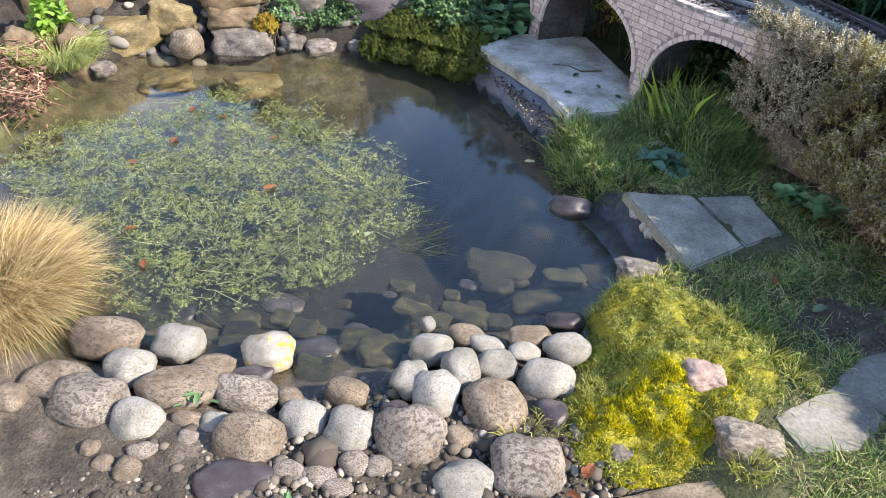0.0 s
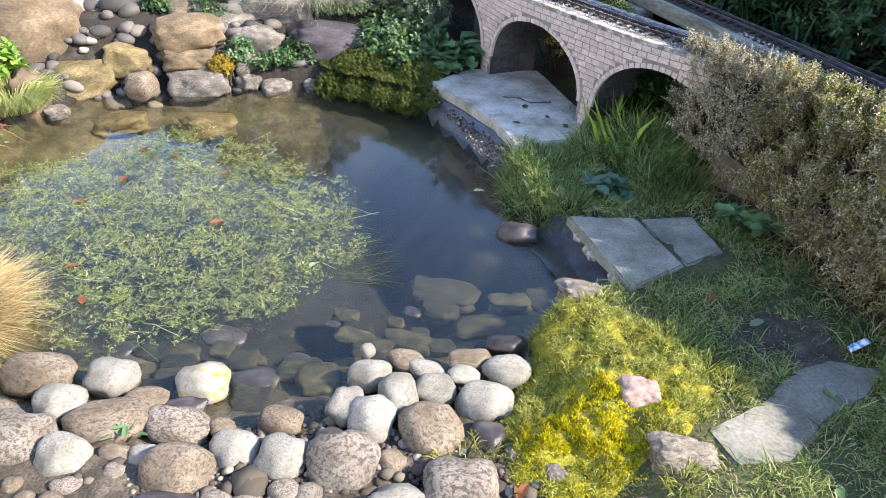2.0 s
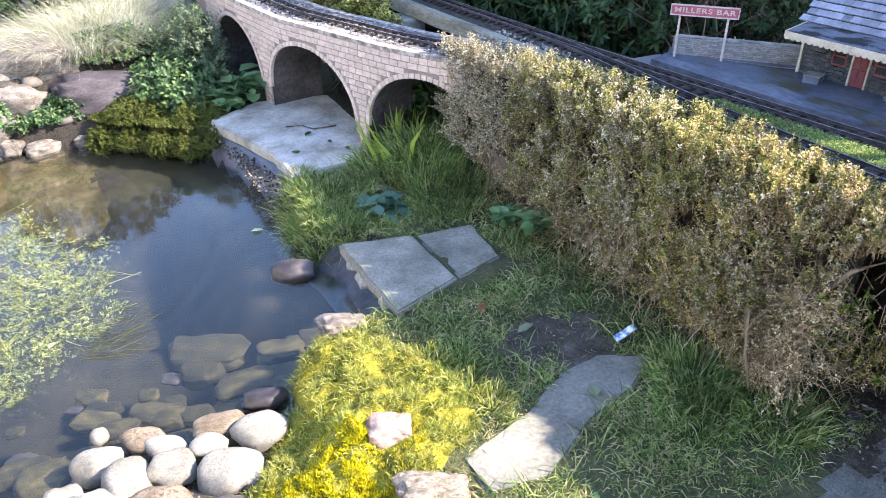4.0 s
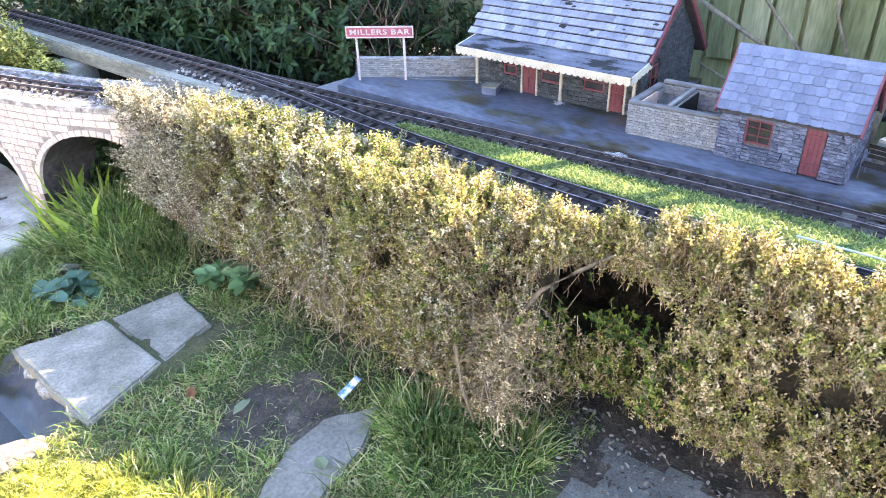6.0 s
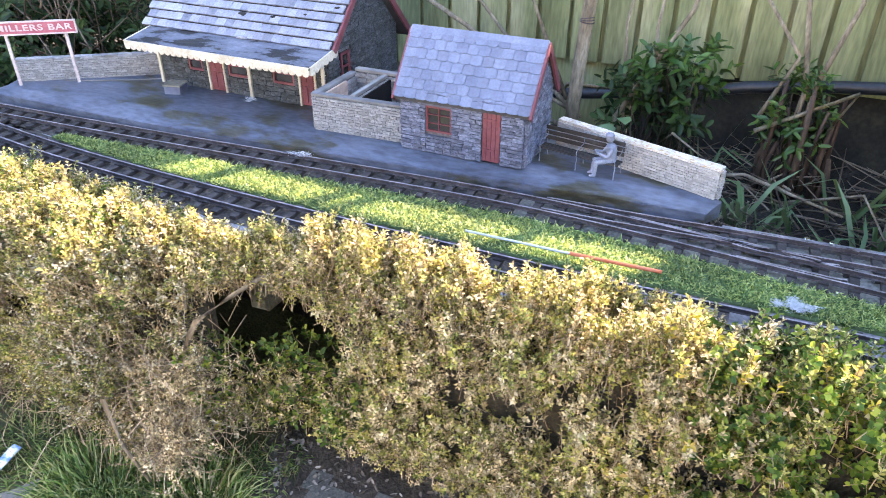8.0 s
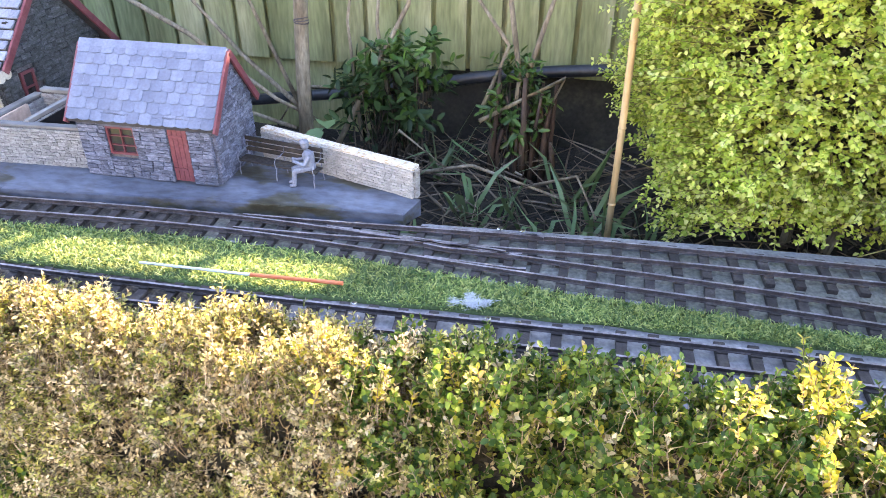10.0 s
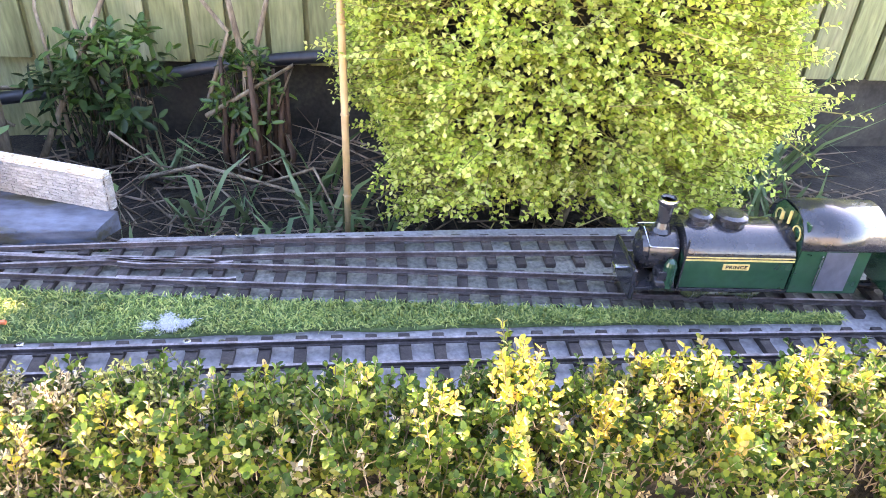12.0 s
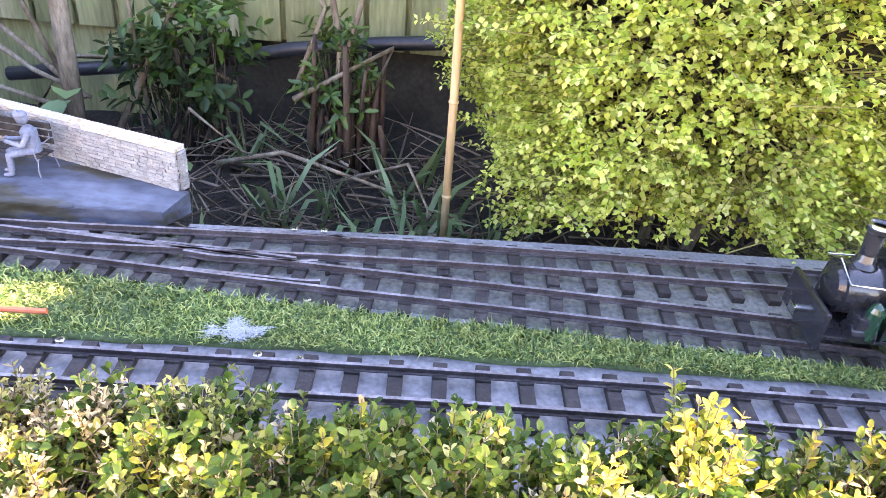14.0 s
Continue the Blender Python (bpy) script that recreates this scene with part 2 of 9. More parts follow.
def water_material():
    m, t, p = nodes_of("pond_water")
    t.nodes.remove(p)
    n = t.nodes.new("ShaderNodeTexNoise")
    n.inputs["Scale"].default_value, n.inputs["Detail"].default_value = 7.0, 3
    co = t.nodes.new("ShaderNodeTexCoord")
    t.links.new(co.outputs["Object"], n.inputs["Vector"])
    bp = t.nodes.new("ShaderNodeBump")
    bp.inputs["Strength"].default_value, bp.inputs["Distance"].default_value = 0.12, 0.01
    t.links.new(n.outputs[0], bp.inputs["Height"])
    tr = t.nodes.new("ShaderNodeBsdfTransparent")
    tr.inputs[0].default_value = (0.93, 0.93, 0.86, 1)
    gl = t.nodes.new("ShaderNodeBsdfGlossy")
    gl.inputs["Roughness"].default_value = 0.03
    t.links.new(bp.outputs[0], gl.inputs["Normal"])
    lw = t.nodes.new("ShaderNodeLayerWeight")
    lw.inputs["Blend"].default_value = 0.5
    t.links.new(bp.outputs[0], lw.inputs["Normal"])
    pw5 = t.nodes.new("ShaderNodeMath")
    pw5.operation = "POWER"
    pw5.inputs[1].default_value = 4.0
    t.links.new(lw.outputs["Facing"], pw5.inputs[0])
    fr = t.nodes.new("ShaderNodeMath")
    fr.operation = "MULTIPLY_ADD"
    fr.inputs[1].default_value, fr.inputs[2].default_value = 0.95, 0.045
    t.links.new(pw5.outputs[0], fr.inputs[0])
    silt = t.nodes.new("ShaderNodeBsdfDiffuse")
    silt.inputs[0].default_value = (0.08, 0.09, 0.08, 1)
    turbid = t.nodes.new("ShaderNodeMixShader")
    turbid.inputs[0].default_value = 0.02
    t.links.new(tr.outputs[0], turbid.inputs[1])
    t.links.new(silt.outputs[0], turbid.inputs[2])
    ms = t.nodes.new("ShaderNodeMixShader")
    t.links.new(fr.outputs[0], ms.inputs[0])
    t.links.new(turbid.outputs[0], ms.inputs[1])
    t.links.new(gl.outputs[0], ms.inputs[2])
    t.links.new(ms.outputs[0], t.nodes["Material Output"].inputs[0])
    return m


def cobble_skin(name, base, spot, spot_scale, cover, speck, rough=0.85, vary=0.15, patch=None, bump=0.25):
    """A water-worn stone: slow shifts of tone, lichen spots, crystal specks; coordinates run over one stone."""
    m, t, p = nodes_of(name)
    co = t.nodes.new("ShaderNodeTexCoord")
    info = t.nodes.new("ShaderNodeObjectInfo")
    mul = t.nodes.new("ShaderNodeMath")
    mul.operation = "MULTIPLY"
    mul.inputs[1].default_value = 31.0
    t.links.new(info.outputs["Random"], mul.inputs[0])
    sh = t.nodes.new("ShaderNodeVectorMath")
    t.links.new(co.outputs["Object"], sh.inputs[0])
    t.links.new(mul.outputs[0], sh.inputs[1])

    def tex(scale, detail, rough_=0.6):
        n = t.nodes.new("ShaderNodeTexNoise")
        n.inputs["Scale"].default_value, n.inputs["Detail"].default_value, n.inputs["Roughness"].default_value = scale, detail, rough_
        t.links.new(sh.outputs[0], n.inputs["Vector"])
        return n.outputs[0]

    def mapped(src, a, b, lo, hi):
        r = t.nodes.new("ShaderNodeMapRange")
        for i, v in enumerate((a, b, lo, hi)):
            r.inputs[i + 1].default_value = v
        t.links.new(src, r.inputs[0])
        return r.outputs[0]

    def blend(fac, a, b):
        x = t.nodes.new("ShaderNodeMix")
        x.data_type = "RGBA"
        t.links.new(fac, x.inputs[0])
        t.links.new(a, x.inputs[6])
        if isinstance(b, tuple):
            x.inputs[7].default_value = (*b, 1)
        else:
            t.links.new(b, x.inputs[7])
        return x.outputs[2]

    slow = ramp(t, base, [0.33 + 0.34 * i / max(len(base) - 1, 1) for i in range(len(base))])
    t.links.new(tex(2.2, 5), slow.inputs[0])
    col = slow.outputs[0]
    sp = tex(spot_scale, 4, 0.7)
    col = blend(mapped(sp, 1 - cover - 0.035, 1 - cover + 0.035, 0, 0.85), col, spot)
    if patch:
        col = blend(mapped(tex(1.7, 4, 0.7), 0.555, 0.61, 0, 0.9), col, patch)
    fine = tex(75, 2)
    g = t.nodes.new("ShaderNodeVectorMath")
    g.operation = "MULTIPLY"
    t.links.new(col, g.inputs[0])
    t.links.new(mapped(fine, 0.4, 0.56, 1 - speck, 1 + speck * 0.35), g.inputs[1])
    v = t.nodes.new("ShaderNodeVectorMath")
    v.operation = "MULTIPLY"
    t.links.new(g.outputs[0], v.inputs[0])
    t.links.new(mapped(info.outputs["Random"], 0, 1, 1 - vary, 1 + vary), v.inputs[1])
    t.links.new(v.outputs[0], p.inputs["Base Color"])
    p.inputs["Roughness"].default_value = rough
    p.inputs["Specular IOR Level"].default_value = 0.35
    bp = t.nodes.new("ShaderNodeBump")
    bp.inputs["Strength"].default_value, bp.inputs["Distance"].default_value = bump, 0.003
    t.links.new(fine, bp.inputs["Height"])
    t.links.new(bp.outputs[0], p.inputs["Normal"])
    return m


SOIL = surface("dark_soil", [(0.022, 0.018, 0.014), (0.055, 0.045, 0.034), (0.12, 0.1, 0.08)], 14, 0.95, 0.9, 160, 0.45, dist=0.01)
SOIL_AND_SHADE = surface("black_soil_and_gap_shade", [(0.008, 0.007, 0.006), (0.022, 0.018, 0.014), (0.05, 0.042, 0.033)], 14, 0.95, 0.9, 160, 0.45, dist=0.01)
OCHRECAP = surface("orange_stained_coping", [(0.42, 0.28, 0.13), (0.5, 0.44, 0.36), (0.6, 0.57, 0.52)], 3, 0.88, 0.5, 40, 0.25, pos=[0.36, 0.46, 0.6], vary=0.1)
BROWNSLAB = surface("brown_weathered_stone", [(0.07, 0.055, 0.036), (0.13, 0.105, 0.07), (0.2, 0.17, 0.12)], 14, 0.9, 0.6, 160, 0.35)
EARTH = surface("damp_lawn_earth", [(0.03, 0.035, 0.014), (0.055, 0.06, 0.022), (0.085, 0.08, 0.04)], 9, 0.95, 0.8, 140, 0.4, dist=0.01)
PATH_MAT = surface("mossy_dark_concrete", [(0.055, 0.06, 0.05), (0.108, 0.112, 0.1), (0.195, 0.2, 0.182)], 7, 0.9, 0.6, 180, 0.35)
POND_BED = surface("silty_pond_bed", [(0.022, 0.019, 0.01), (0.05, 0.043, 0.023), (0.1, 0.084, 0.046)], 7, 0.9, 0.3, 60, 0.4)
# Near black in place of light lost in deeper water; also dark liner
DEEP_BED = surface("depth_darkened_bed", [(0.008, 0.008, 0.007), (0.016, 0.016, 0.013), (0.03, 0.028, 0.022)], 5, 0.9, 0.3, 60, 0.3)
LINER = surface("black_pond_liner", [(0.045, 0.05, 0.065), (0.1, 0.112, 0.145)], 9, 0.35, 0.3, 60, 0.2)
SLAB = surface("weathered_concrete_slab", [(0.115, 0.112, 0.088), (0.195, 0.188, 0.152), (0.29, 0.278, 0.235)], 7, 0.9, 0.7, 140, 0.25, pos=[0.3, 0.5, 0.7])
PALESLAB = surface("pale_bleached_concrete", [(0.17, 0.16, 0.12), (0.315, 0.302, 0.26), (0.465, 0.45, 0.41)], 6, 0.9, 0.5, 90, 0.18, pos=[0.3, 0.45, 0.62])
STEPSTONE = surface("grey_lichened_stone", [(0.09, 0.088, 0.07), (0.155, 0.15, 0.125), (0.22, 0.213, 0.185)], 5, 0.9, 0.5, 120, 0.25, pos=[0.3, 0.5, 0.7])
PALEROCK = surface("pale_lichened_rock", [(0.065, 0.054, 0.04), (0.165, 0.142, 0.112), (0.3, 0.272, 0.225)], 9, 0.9, 0.7, 60, 0.4, dist=0.006)
PALE = cobble_skin("pale_granite_cobble", [(0.165, 0.156, 0.134), (0.22, 0.21, 0.188), (0.265, 0.256, 0.234)], (0.13, 0.125, 0.1), 18, 0.44, 0.5)
LICHENED_PALE = cobble_skin("yellow_lichened_cobble", [(0.2, 0.18, 0.14), (0.28, 0.26, 0.225), (0.34, 0.33, 0.3)], (0.15, 0.13, 0.08), 9, 0.38, 0.35, patch=(0.55, 0.36, 0.03))
BROWN = cobble_skin("brown_sandstone_cobble", [(0.09, 0.069, 0.047), (0.155, 0.122, 0.09), (0.215, 0.178, 0.137)], (0.065, 0.052, 0.04), 18, 0.455, 0.42, vary=0.2)
LICHEN = cobble_skin("lichened_grey_cobble", [(0.135, 0.113, 0.093), (0.185, 0.16, 0.134), (0.24, 0.212, 0.184)], (0.06, 0.048, 0.04), 17, 0.475, 0.42)
DARK = cobble_skin("wet_dark_cobble", [(0.022, 0.018, 0.02), (0.042, 0.036, 0.038), (0.075, 0.066, 0.066)], (0.11, 0.095, 0.09), 16, 0.32, 0.3, rough=0.3)
ROCKGREY = surface("grey_lichened_rock", [(0.0525, 0.0465, 0.0413), (0.128, 0.112, 0.0975), (0.225, 0.206, 0.18)], 4.5, 0.9, 0.7, 40, 0.45, vary=0.2, dist=0.006)
UNDER = surface("silted_underwater_stone", [(0.008, 0.008, 0.004), (0.024, 0.022, 0.01), (0.06, 0.05, 0.023)], 3, 0.8, 0.5, 30, 0.45, vary=0.6)
OCHRE = surface("mossy_ochre_rock", [(0.03, 0.026, 0.014), (0.12, 0.09, 0.038), (0.23, 0.18, 0.09)], 3.2, 0.75, 0.6, 34, 0.35, vary=0.2)
PURPLE = surface("purple_slate_rock", [(0.02, 0.017, 0.02), (0.042, 0.036, 0.042), (0.075, 0.066, 0.075)], 4, 0.8, 0.6, 40, 0.3)
SANDROCK = surface("warm_sandstone_rock", [(0.05, 0.036, 0.02), (0.115, 0.083, 0.05), (0.19, 0.148, 0.1)], 3, 0.85, 0.6, 36, 0.3, vary=0.15)
PINKROCK = surface("pink_crystalline_rock", [(0.186, 0.125, 0.102), (0.27, 0.195, 0.167), (0.317, 0.27, 0.241)], 7, 0.8, 0.8, 50, 0.3)
BRICK = surface("cream_pink_stone_brick", [(0.4, 0.318, 0.27), (0.52, 0.425, 0.37), (0.6, 0.51, 0.45)], 1.8, 0.9, 0.4, 24, 0.2, vary=0.12)
ARCHMORTAR = surface("pinkish_grey_mortar", [(0.18, 0.15, 0.135), (0.28, 0.24, 0.215)], 20, 0.95, 0.4, 200, 0.3)
# Brown darkened to carry the shade inside the arches
ARCHLINING = surface("shade_brown_arch_lining", [(0.018, 0.015, 0.014), (0.06, 0.05, 0.047), (0.13, 0.11, 0.105)], 5, 0.85, 0.5, 60, 0.4)
COPING = surface("lichened_coping", [(0.13, 0.115, 0.1), (0.3, 0.27, 0.245), (0.46, 0.42, 0.39)], 28, 0.92, 0.6, 160, 0.35, pos=[0.36, 0.5, 0.62])
MORTAR = surface("grey_mortar", [(0.096, 0.084, 0.078), (0.15, 0.132, 0.12)], 20, 0.95, 0.4, 200, 0.3)
DECK = surface("lichened_deck", [(0.07, 0.065, 0.06), (0.16, 0.15, 0.145), (0.38, 0.37, 0.38)], 26, 0.95, 0.8, 160, 0.45, dist=0.006)
BOARD = surface("grey_painted_baseboard", [(0.115, 0.115, 0.115), (0.165, 0.163, 0.168), (0.215, 0.21, 0.216)], 6, 0.6, 0.35, 150, 0.3)
TIMBER = surface("weathered_mossy_timber", [(0.119, 0.111, 0.0765), (0.23, 0.221, 0.17), (0.34, 0.332, 0.281)], 12, 0.9, 0.4, 160, 0.3, stretch=(1, 0.2, 1))
SLEEPER = surface("dark_plastic_sleeper", [(0.016, 0.012, 0.011), (0.03, 0.024, 0.022), (0.055, 0.046, 0.042)], 60, 0.75, 0.2, 300, 0.3, vary=0.25)
# Rail top: paler than the sides, its highlight put into the colour
RAIL = surface("tarnished_rail", [(0.11, 0.097, 0.103), (0.195, 0.177, 0.185), (0.32, 0.295, 0.31)], 30, 0.45, 0.1, 200, 0.3, metal=0.3)
RAILSIDE = surface("dark_rail_side", [(0.03, 0.024, 0.024), (0.06, 0.05, 0.052), (0.1, 0.085, 0.09)], 30, 0.6, 0.1, 200, 0.3, metal=0.2)
GRIME = surface("greenish_board_grime", [(0.075, 0.073, 0.06), (0.12, 0.118, 0.1), (0.17, 0.168, 0.148)], 9, 0.85, 0.3, 160, 0.4)
PLATFORM = surface("damp_slate_platform", [(0.028, 0.024, 0.012), (0.055, 0.052, 0.038), (0.066, 0.077, 0.1), (0.086, 0.1, 0.13), (0.125, 0.139, 0.168)], 10, 0.42, 0.35, 90, 0.35, pos=[0.36, 0.43, 0.47, 0.58, 0.75], stretch=(1, 0.4, 1))
SLATE = surface("blue_grey_slate", [(0.072, 0.088, 0.133), (0.105, 0.126, 0.182), (0.145, 0.168, 0.23)], 14, 0.6, 0.2, 200, 0.16, vary=0.14)
OLDSLATE = surface("pale_weathered_slate", [(0.07, 0.078, 0.105), (0.16, 0.175, 0.218), (0.23, 0.248, 0.298)], 9, 0.65, 0.3, 200, 0.2, vary=0.24, pos=[0.3, 0.42, 0.65])
# Dark roof deck; between station courses its colour reads as shadow lines
BLACKSLATE = surface("dark_underslate", [(0.02, 0.02, 0.022), (0.05, 0.05, 0.055)], 30, 0.8, 0.2, 200, 0.2)
DARKSTONE = surface("dark_grey_rubble_stone", [(0.043, 0.05, 0.073), (0.098, 0.11, 0.152), (0.21, 0.23, 0.295)], 2.2, 0.85, 0.5, 26, 0.3, vary=0.35)
GREYSTONE = surface("grey_model_stone", [(0.13, 0.13, 0.13), (0.225, 0.225, 0.225), (0.33, 0.33, 0.315)], 2.2, 0.88, 0.5, 26, 0.28, vary=0.22)
CREAMSTONE = surface("cream_model_stone", [(0.25, 0.23, 0.2), (0.35, 0.33, 0.305), (0.44, 0.42, 0.4)], 2.0, 0.88, 0.5, 24, 0.25, vary=0.16)
DARKJOINT = surface("dark_mortar", [(0.07, 0.07, 0.072), (0.13, 0.13, 0.135)], 30, 0.95, 0.3, 240, 0.3)
REDPAINT = surface("faded_red_paint", [(0.101, 0.022, 0.0288), (0.144, 0.0374, 0.0456), (0.183, 0.066, 0.0744)], 20, 0.6, 0.15, 200, 0.15)
CREAMPAINT = surface("grubby_cream_paint", [(0.33, 0.29, 0.215), (0.45, 0.41, 0.33), (0.52, 0.48, 0.4)], 24, 0.7, 0.15, 200, 0.15)
WHITEPAINT = surface("white_paint", [(0.48, 0.464, 0.44), (0.608, 0.592, 0.576)], 24, 0.6, 0.1, 200, 0.1)
MAROON = surface("faded_maroon_sign_paint", [(0.26, 0.05, 0.08), (0.36, 0.1, 0.13)], 24, 0.6, 0.1, 200, 0.15)
PITBLACK = surface("black_pit_shade", [(0.006, 0.006, 0.007), (0.012, 0.012, 0.013)], 9, 0.9, 0.2, 90, 0.3)
INNERPINK = surface("pinkish_cream_board", [(0.42, 0.3, 0.24), (0.52, 0.39, 0.32)], 20, 0.8, 0.1, 150, 0.15)
PINKWHITE = surface("grubby_pinkish_white_paint", [(0.36, 0.3, 0.29), (0.5, 0.43, 0.41)], 30, 0.7, 0.1, 200, 0.15)
BLACKBED = surface("near_black_lining_board", [(0.012, 0.012, 0.011), (0.03, 0.03, 0.026), (0.06, 0.058, 0.045)], 9, 0.9, 0.4, 90, 0.3)
GLASS = surface("dusty_dark_glazing", [(0.02, 0.02, 0.022), (0.05, 0.05, 0.052)], 20, 0.15, 0.0, 100, 0.1, spec=0.6)
# Stone tone includes shade under the canopy, besides the algae green
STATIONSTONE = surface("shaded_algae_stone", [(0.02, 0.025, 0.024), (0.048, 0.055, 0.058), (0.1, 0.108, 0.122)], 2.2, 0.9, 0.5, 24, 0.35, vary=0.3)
FELT = surface("peeling_roof_felt", [(0.012, 0.012, 0.013), (0.08, 0.09, 0.112), (0.14, 0.153, 0.19)], 15, 0.6, 0.5, 160, 0.2, pos=[0.44, 0.465, 0.64], stretch=(1.4, 0.6, 1))
BENCHWOOD = surface("dark_bench_wood", [(0.01, 0.008, 0.007), (0.024, 0.019, 0.016), (0.045, 0.037, 0.03)], 20, 0.8, 0.2, 150, 0.3)
BALLAST = surface("dark_track_dirt", [(0.02, 0.017, 0.014), (0.045, 0.038, 0.03), (0.1, 0.085, 0.07)], 40, 0.95, 0.8, 200, 0.5)
FIGURE = surface("grey_cast_metal", [(0.1, 0.112, 0.145), (0.165, 0.18, 0.225), (0.25, 0.265, 0.31)], 50, 0.6, 0.1, 300, 0.15)
FENCE = surface("green_stained_boards", [(0.095, 0.108, 0.045), (0.195, 0.21, 0.098), (0.32, 0.31, 0.18)], 7, 0.85, 0.35, 120, 0.25, stretch=(1, 1, 0.15), vary=0.14)
BLACKPIPE = surface("black_plastic_pipe", [(0.012, 0.014, 0.018), (0.03, 0.034, 0.04)], 12, 0.4, 0.1, 100, 0.2)
BARK = surface("grey_brown_bark", [(0.1, 0.075, 0.05), (0.2, 0.16, 0.11), (0.32, 0.27, 0.2)], 30, 0.9, 0.5, 200, 0.3, stretch=(1, 1, 0.25))
CANE = surface("bamboo_cane", [(0.38, 0.24, 0.1), (0.5, 0.34, 0.17), (0.58, 0.43, 0.25)], 20, 0.55, 0.15, 150, 0.15, stretch=(1, 1, 0.2))
LOCOGREEN = surface("gloss_green_paint", [(0.00816, 0.0408, 0.0218), (0.0136, 0.0578, 0.0306)], 12, 0.2, 0.02, 100, 0.08, coat=0.6)
LOCOBLACK = surface("gloss_black_paint", [(0.012, 0.012, 0.014), (0.03, 0.03, 0.034)], 20, 0.25, 0.03, 150, 0.2, coat=0.5)
LOCORED = surface("red_frame_paint", [(0.22, 0.02, 0.015), (0.32, 0.04, 0.03)], 20, 0.45, 0.05, 150, 0.15)
BRASS = surface("polished_brass", [(0.62, 0.46, 0.16), (0.8, 0.62, 0.26)], 30, 0.4, 0.05, 200, 0.1, metal=0.45)
STEEL = surface("bright_steel", [(0.5, 0.5, 0.5), (0.68, 0.68, 0.68)], 30, 0.25, 0.05, 200, 0.1, metal=1.0)
ORANGE = surface("orange_plastic_rod", [(0.65, 0.14, 0.05), (0.75, 0.2, 0.09)], 20, 0.5, 0.05, 150, 0.1)
FLUFF = surface("white_fluff", [(0.48, 0.496, 0.512), (0.6, 0.616, 0.624)], 40, 0.95, 0.2, 200, 0.1)
BLUEFOIL = surface("blue_white_wrapper", [(0.1, 0.22, 0.5), (0.3, 0.42, 0.62), (0.75, 0.78, 0.82)], 60, 0.3, 0.3, 200, 0.1, pos=[0.4, 0.5, 0.58])
MATTING = surface("dark_turf_backing", [(0.05, 0.08, 0.03), (0.09, 0.13, 0.045)], 30, 0.95, 0.3, 200, 0.3)
BOUNCE_SLAB = surface("pale_bounce_slab", [(0.315, 0.285, 0.24), (0.413, 0.375, 0.323), (0.48, 0.45, 0.398)], 3, 0.9, 0.3, 120, 0.15)
BOUNCE_WALL = surface("cream_bounce_paint", [(0.434, 0.399, 0.336), (0.504, 0.469, 0.406)], 2, 0.9, 0.3, 90, 0.1)
WATER = water_material()

# ---- ground ----
POND = np.array([(-0.84, 2.68), (-0.74, 3.1), (-0.5, 3.58), (-0.15, 3.73), (0.29, 3.66), (0.8, 3.49), (1.13, 3.15), (1.19, 2.95), (1.26, 2.52), (1.2, 2.22), (1.17, 2.04), (1.27, 1.93), (1.315, 1.8), (1.3, 1.62), (1.16, 1.575),
                 (1.0, 1.54), (0.84, 1.43), (0.7, 1.36), (0.35, 1.4), (0.05, 1.5), (-0.2, 1.62), (-0.47, 1.86), (-0.7, 2.3)])
WATER_Z = 0.03


def inside_by(x, y, poly):
    """How far (x, y) lies inside an outline; negative outside."""
    best = np.full(x.shape, 1e9)
    odd = np.zeros(x.shape, bool)
    for (ax, ay), (bx, by) in zip(poly, np.roll(poly, -1, 0)):
        ex, ey = bx - ax, by - ay
        t = np.clip(((x - ax) * ex + (y - ay) * ey) / (ex * ex + ey * ey), 0, 1)
        best = np.minimum(best, np.hypot(x - ax - t * ex, y - ay - t * ey))
        if by != ay:
            odd ^= ((ay > y) != (by > y)) & (x < (bx - ax) * (y - ay) / (by - ay) + ax)
    return np.where(odd, best, -best)


def smooth(a, b, x):
    t = np.clip((x - a) / (b - a), 0, 1)
    return t * t * (3 - 2 * t)


def ground_height(x, y):
    d = inside_by(x, y, POND)
    shore = smooth(1.02, 0.8, x) * smooth(2.0, 1.8, y)
    bank = smooth(3.7, 4.0, y) * smooth(1.6, 1.1, x)
    land = 0.135 * (1 - shore) + shore * 0.05 + bank * 0.2
    rise = smooth(0.0, 0.09 + 0.12 * 0, -d)
    z_out = (WATER_Z - 0.03) + (land - WATER_Z + 0.03) * np.where(shore > 0.5, smooth(0, 0.3, -d), rise)
    shelf = smooth(0, 0.06, d) * 0.03 + smooth(0.12, 0.5, d) * 0.3
    z = np.where(d > 0, WATER_Z - 0.03 - shelf, z_out)
    z = z + 0.085 * np.exp(-((x - 1.8) / 0.16) ** 2 - ((y - 2.2) / 0.2) ** 2)
    bed = np.maximum(smooth(2.42, 2.5, x), smooth(2.32, 2.42, x) * smooth(1.7, 1.85, y))
    z = z * (1 - bed) + 0.43 * bed
    return z


def height_at(x, y):
    return float(ground_height(np.array([float(x)]), np.array([float(y)]))[0])


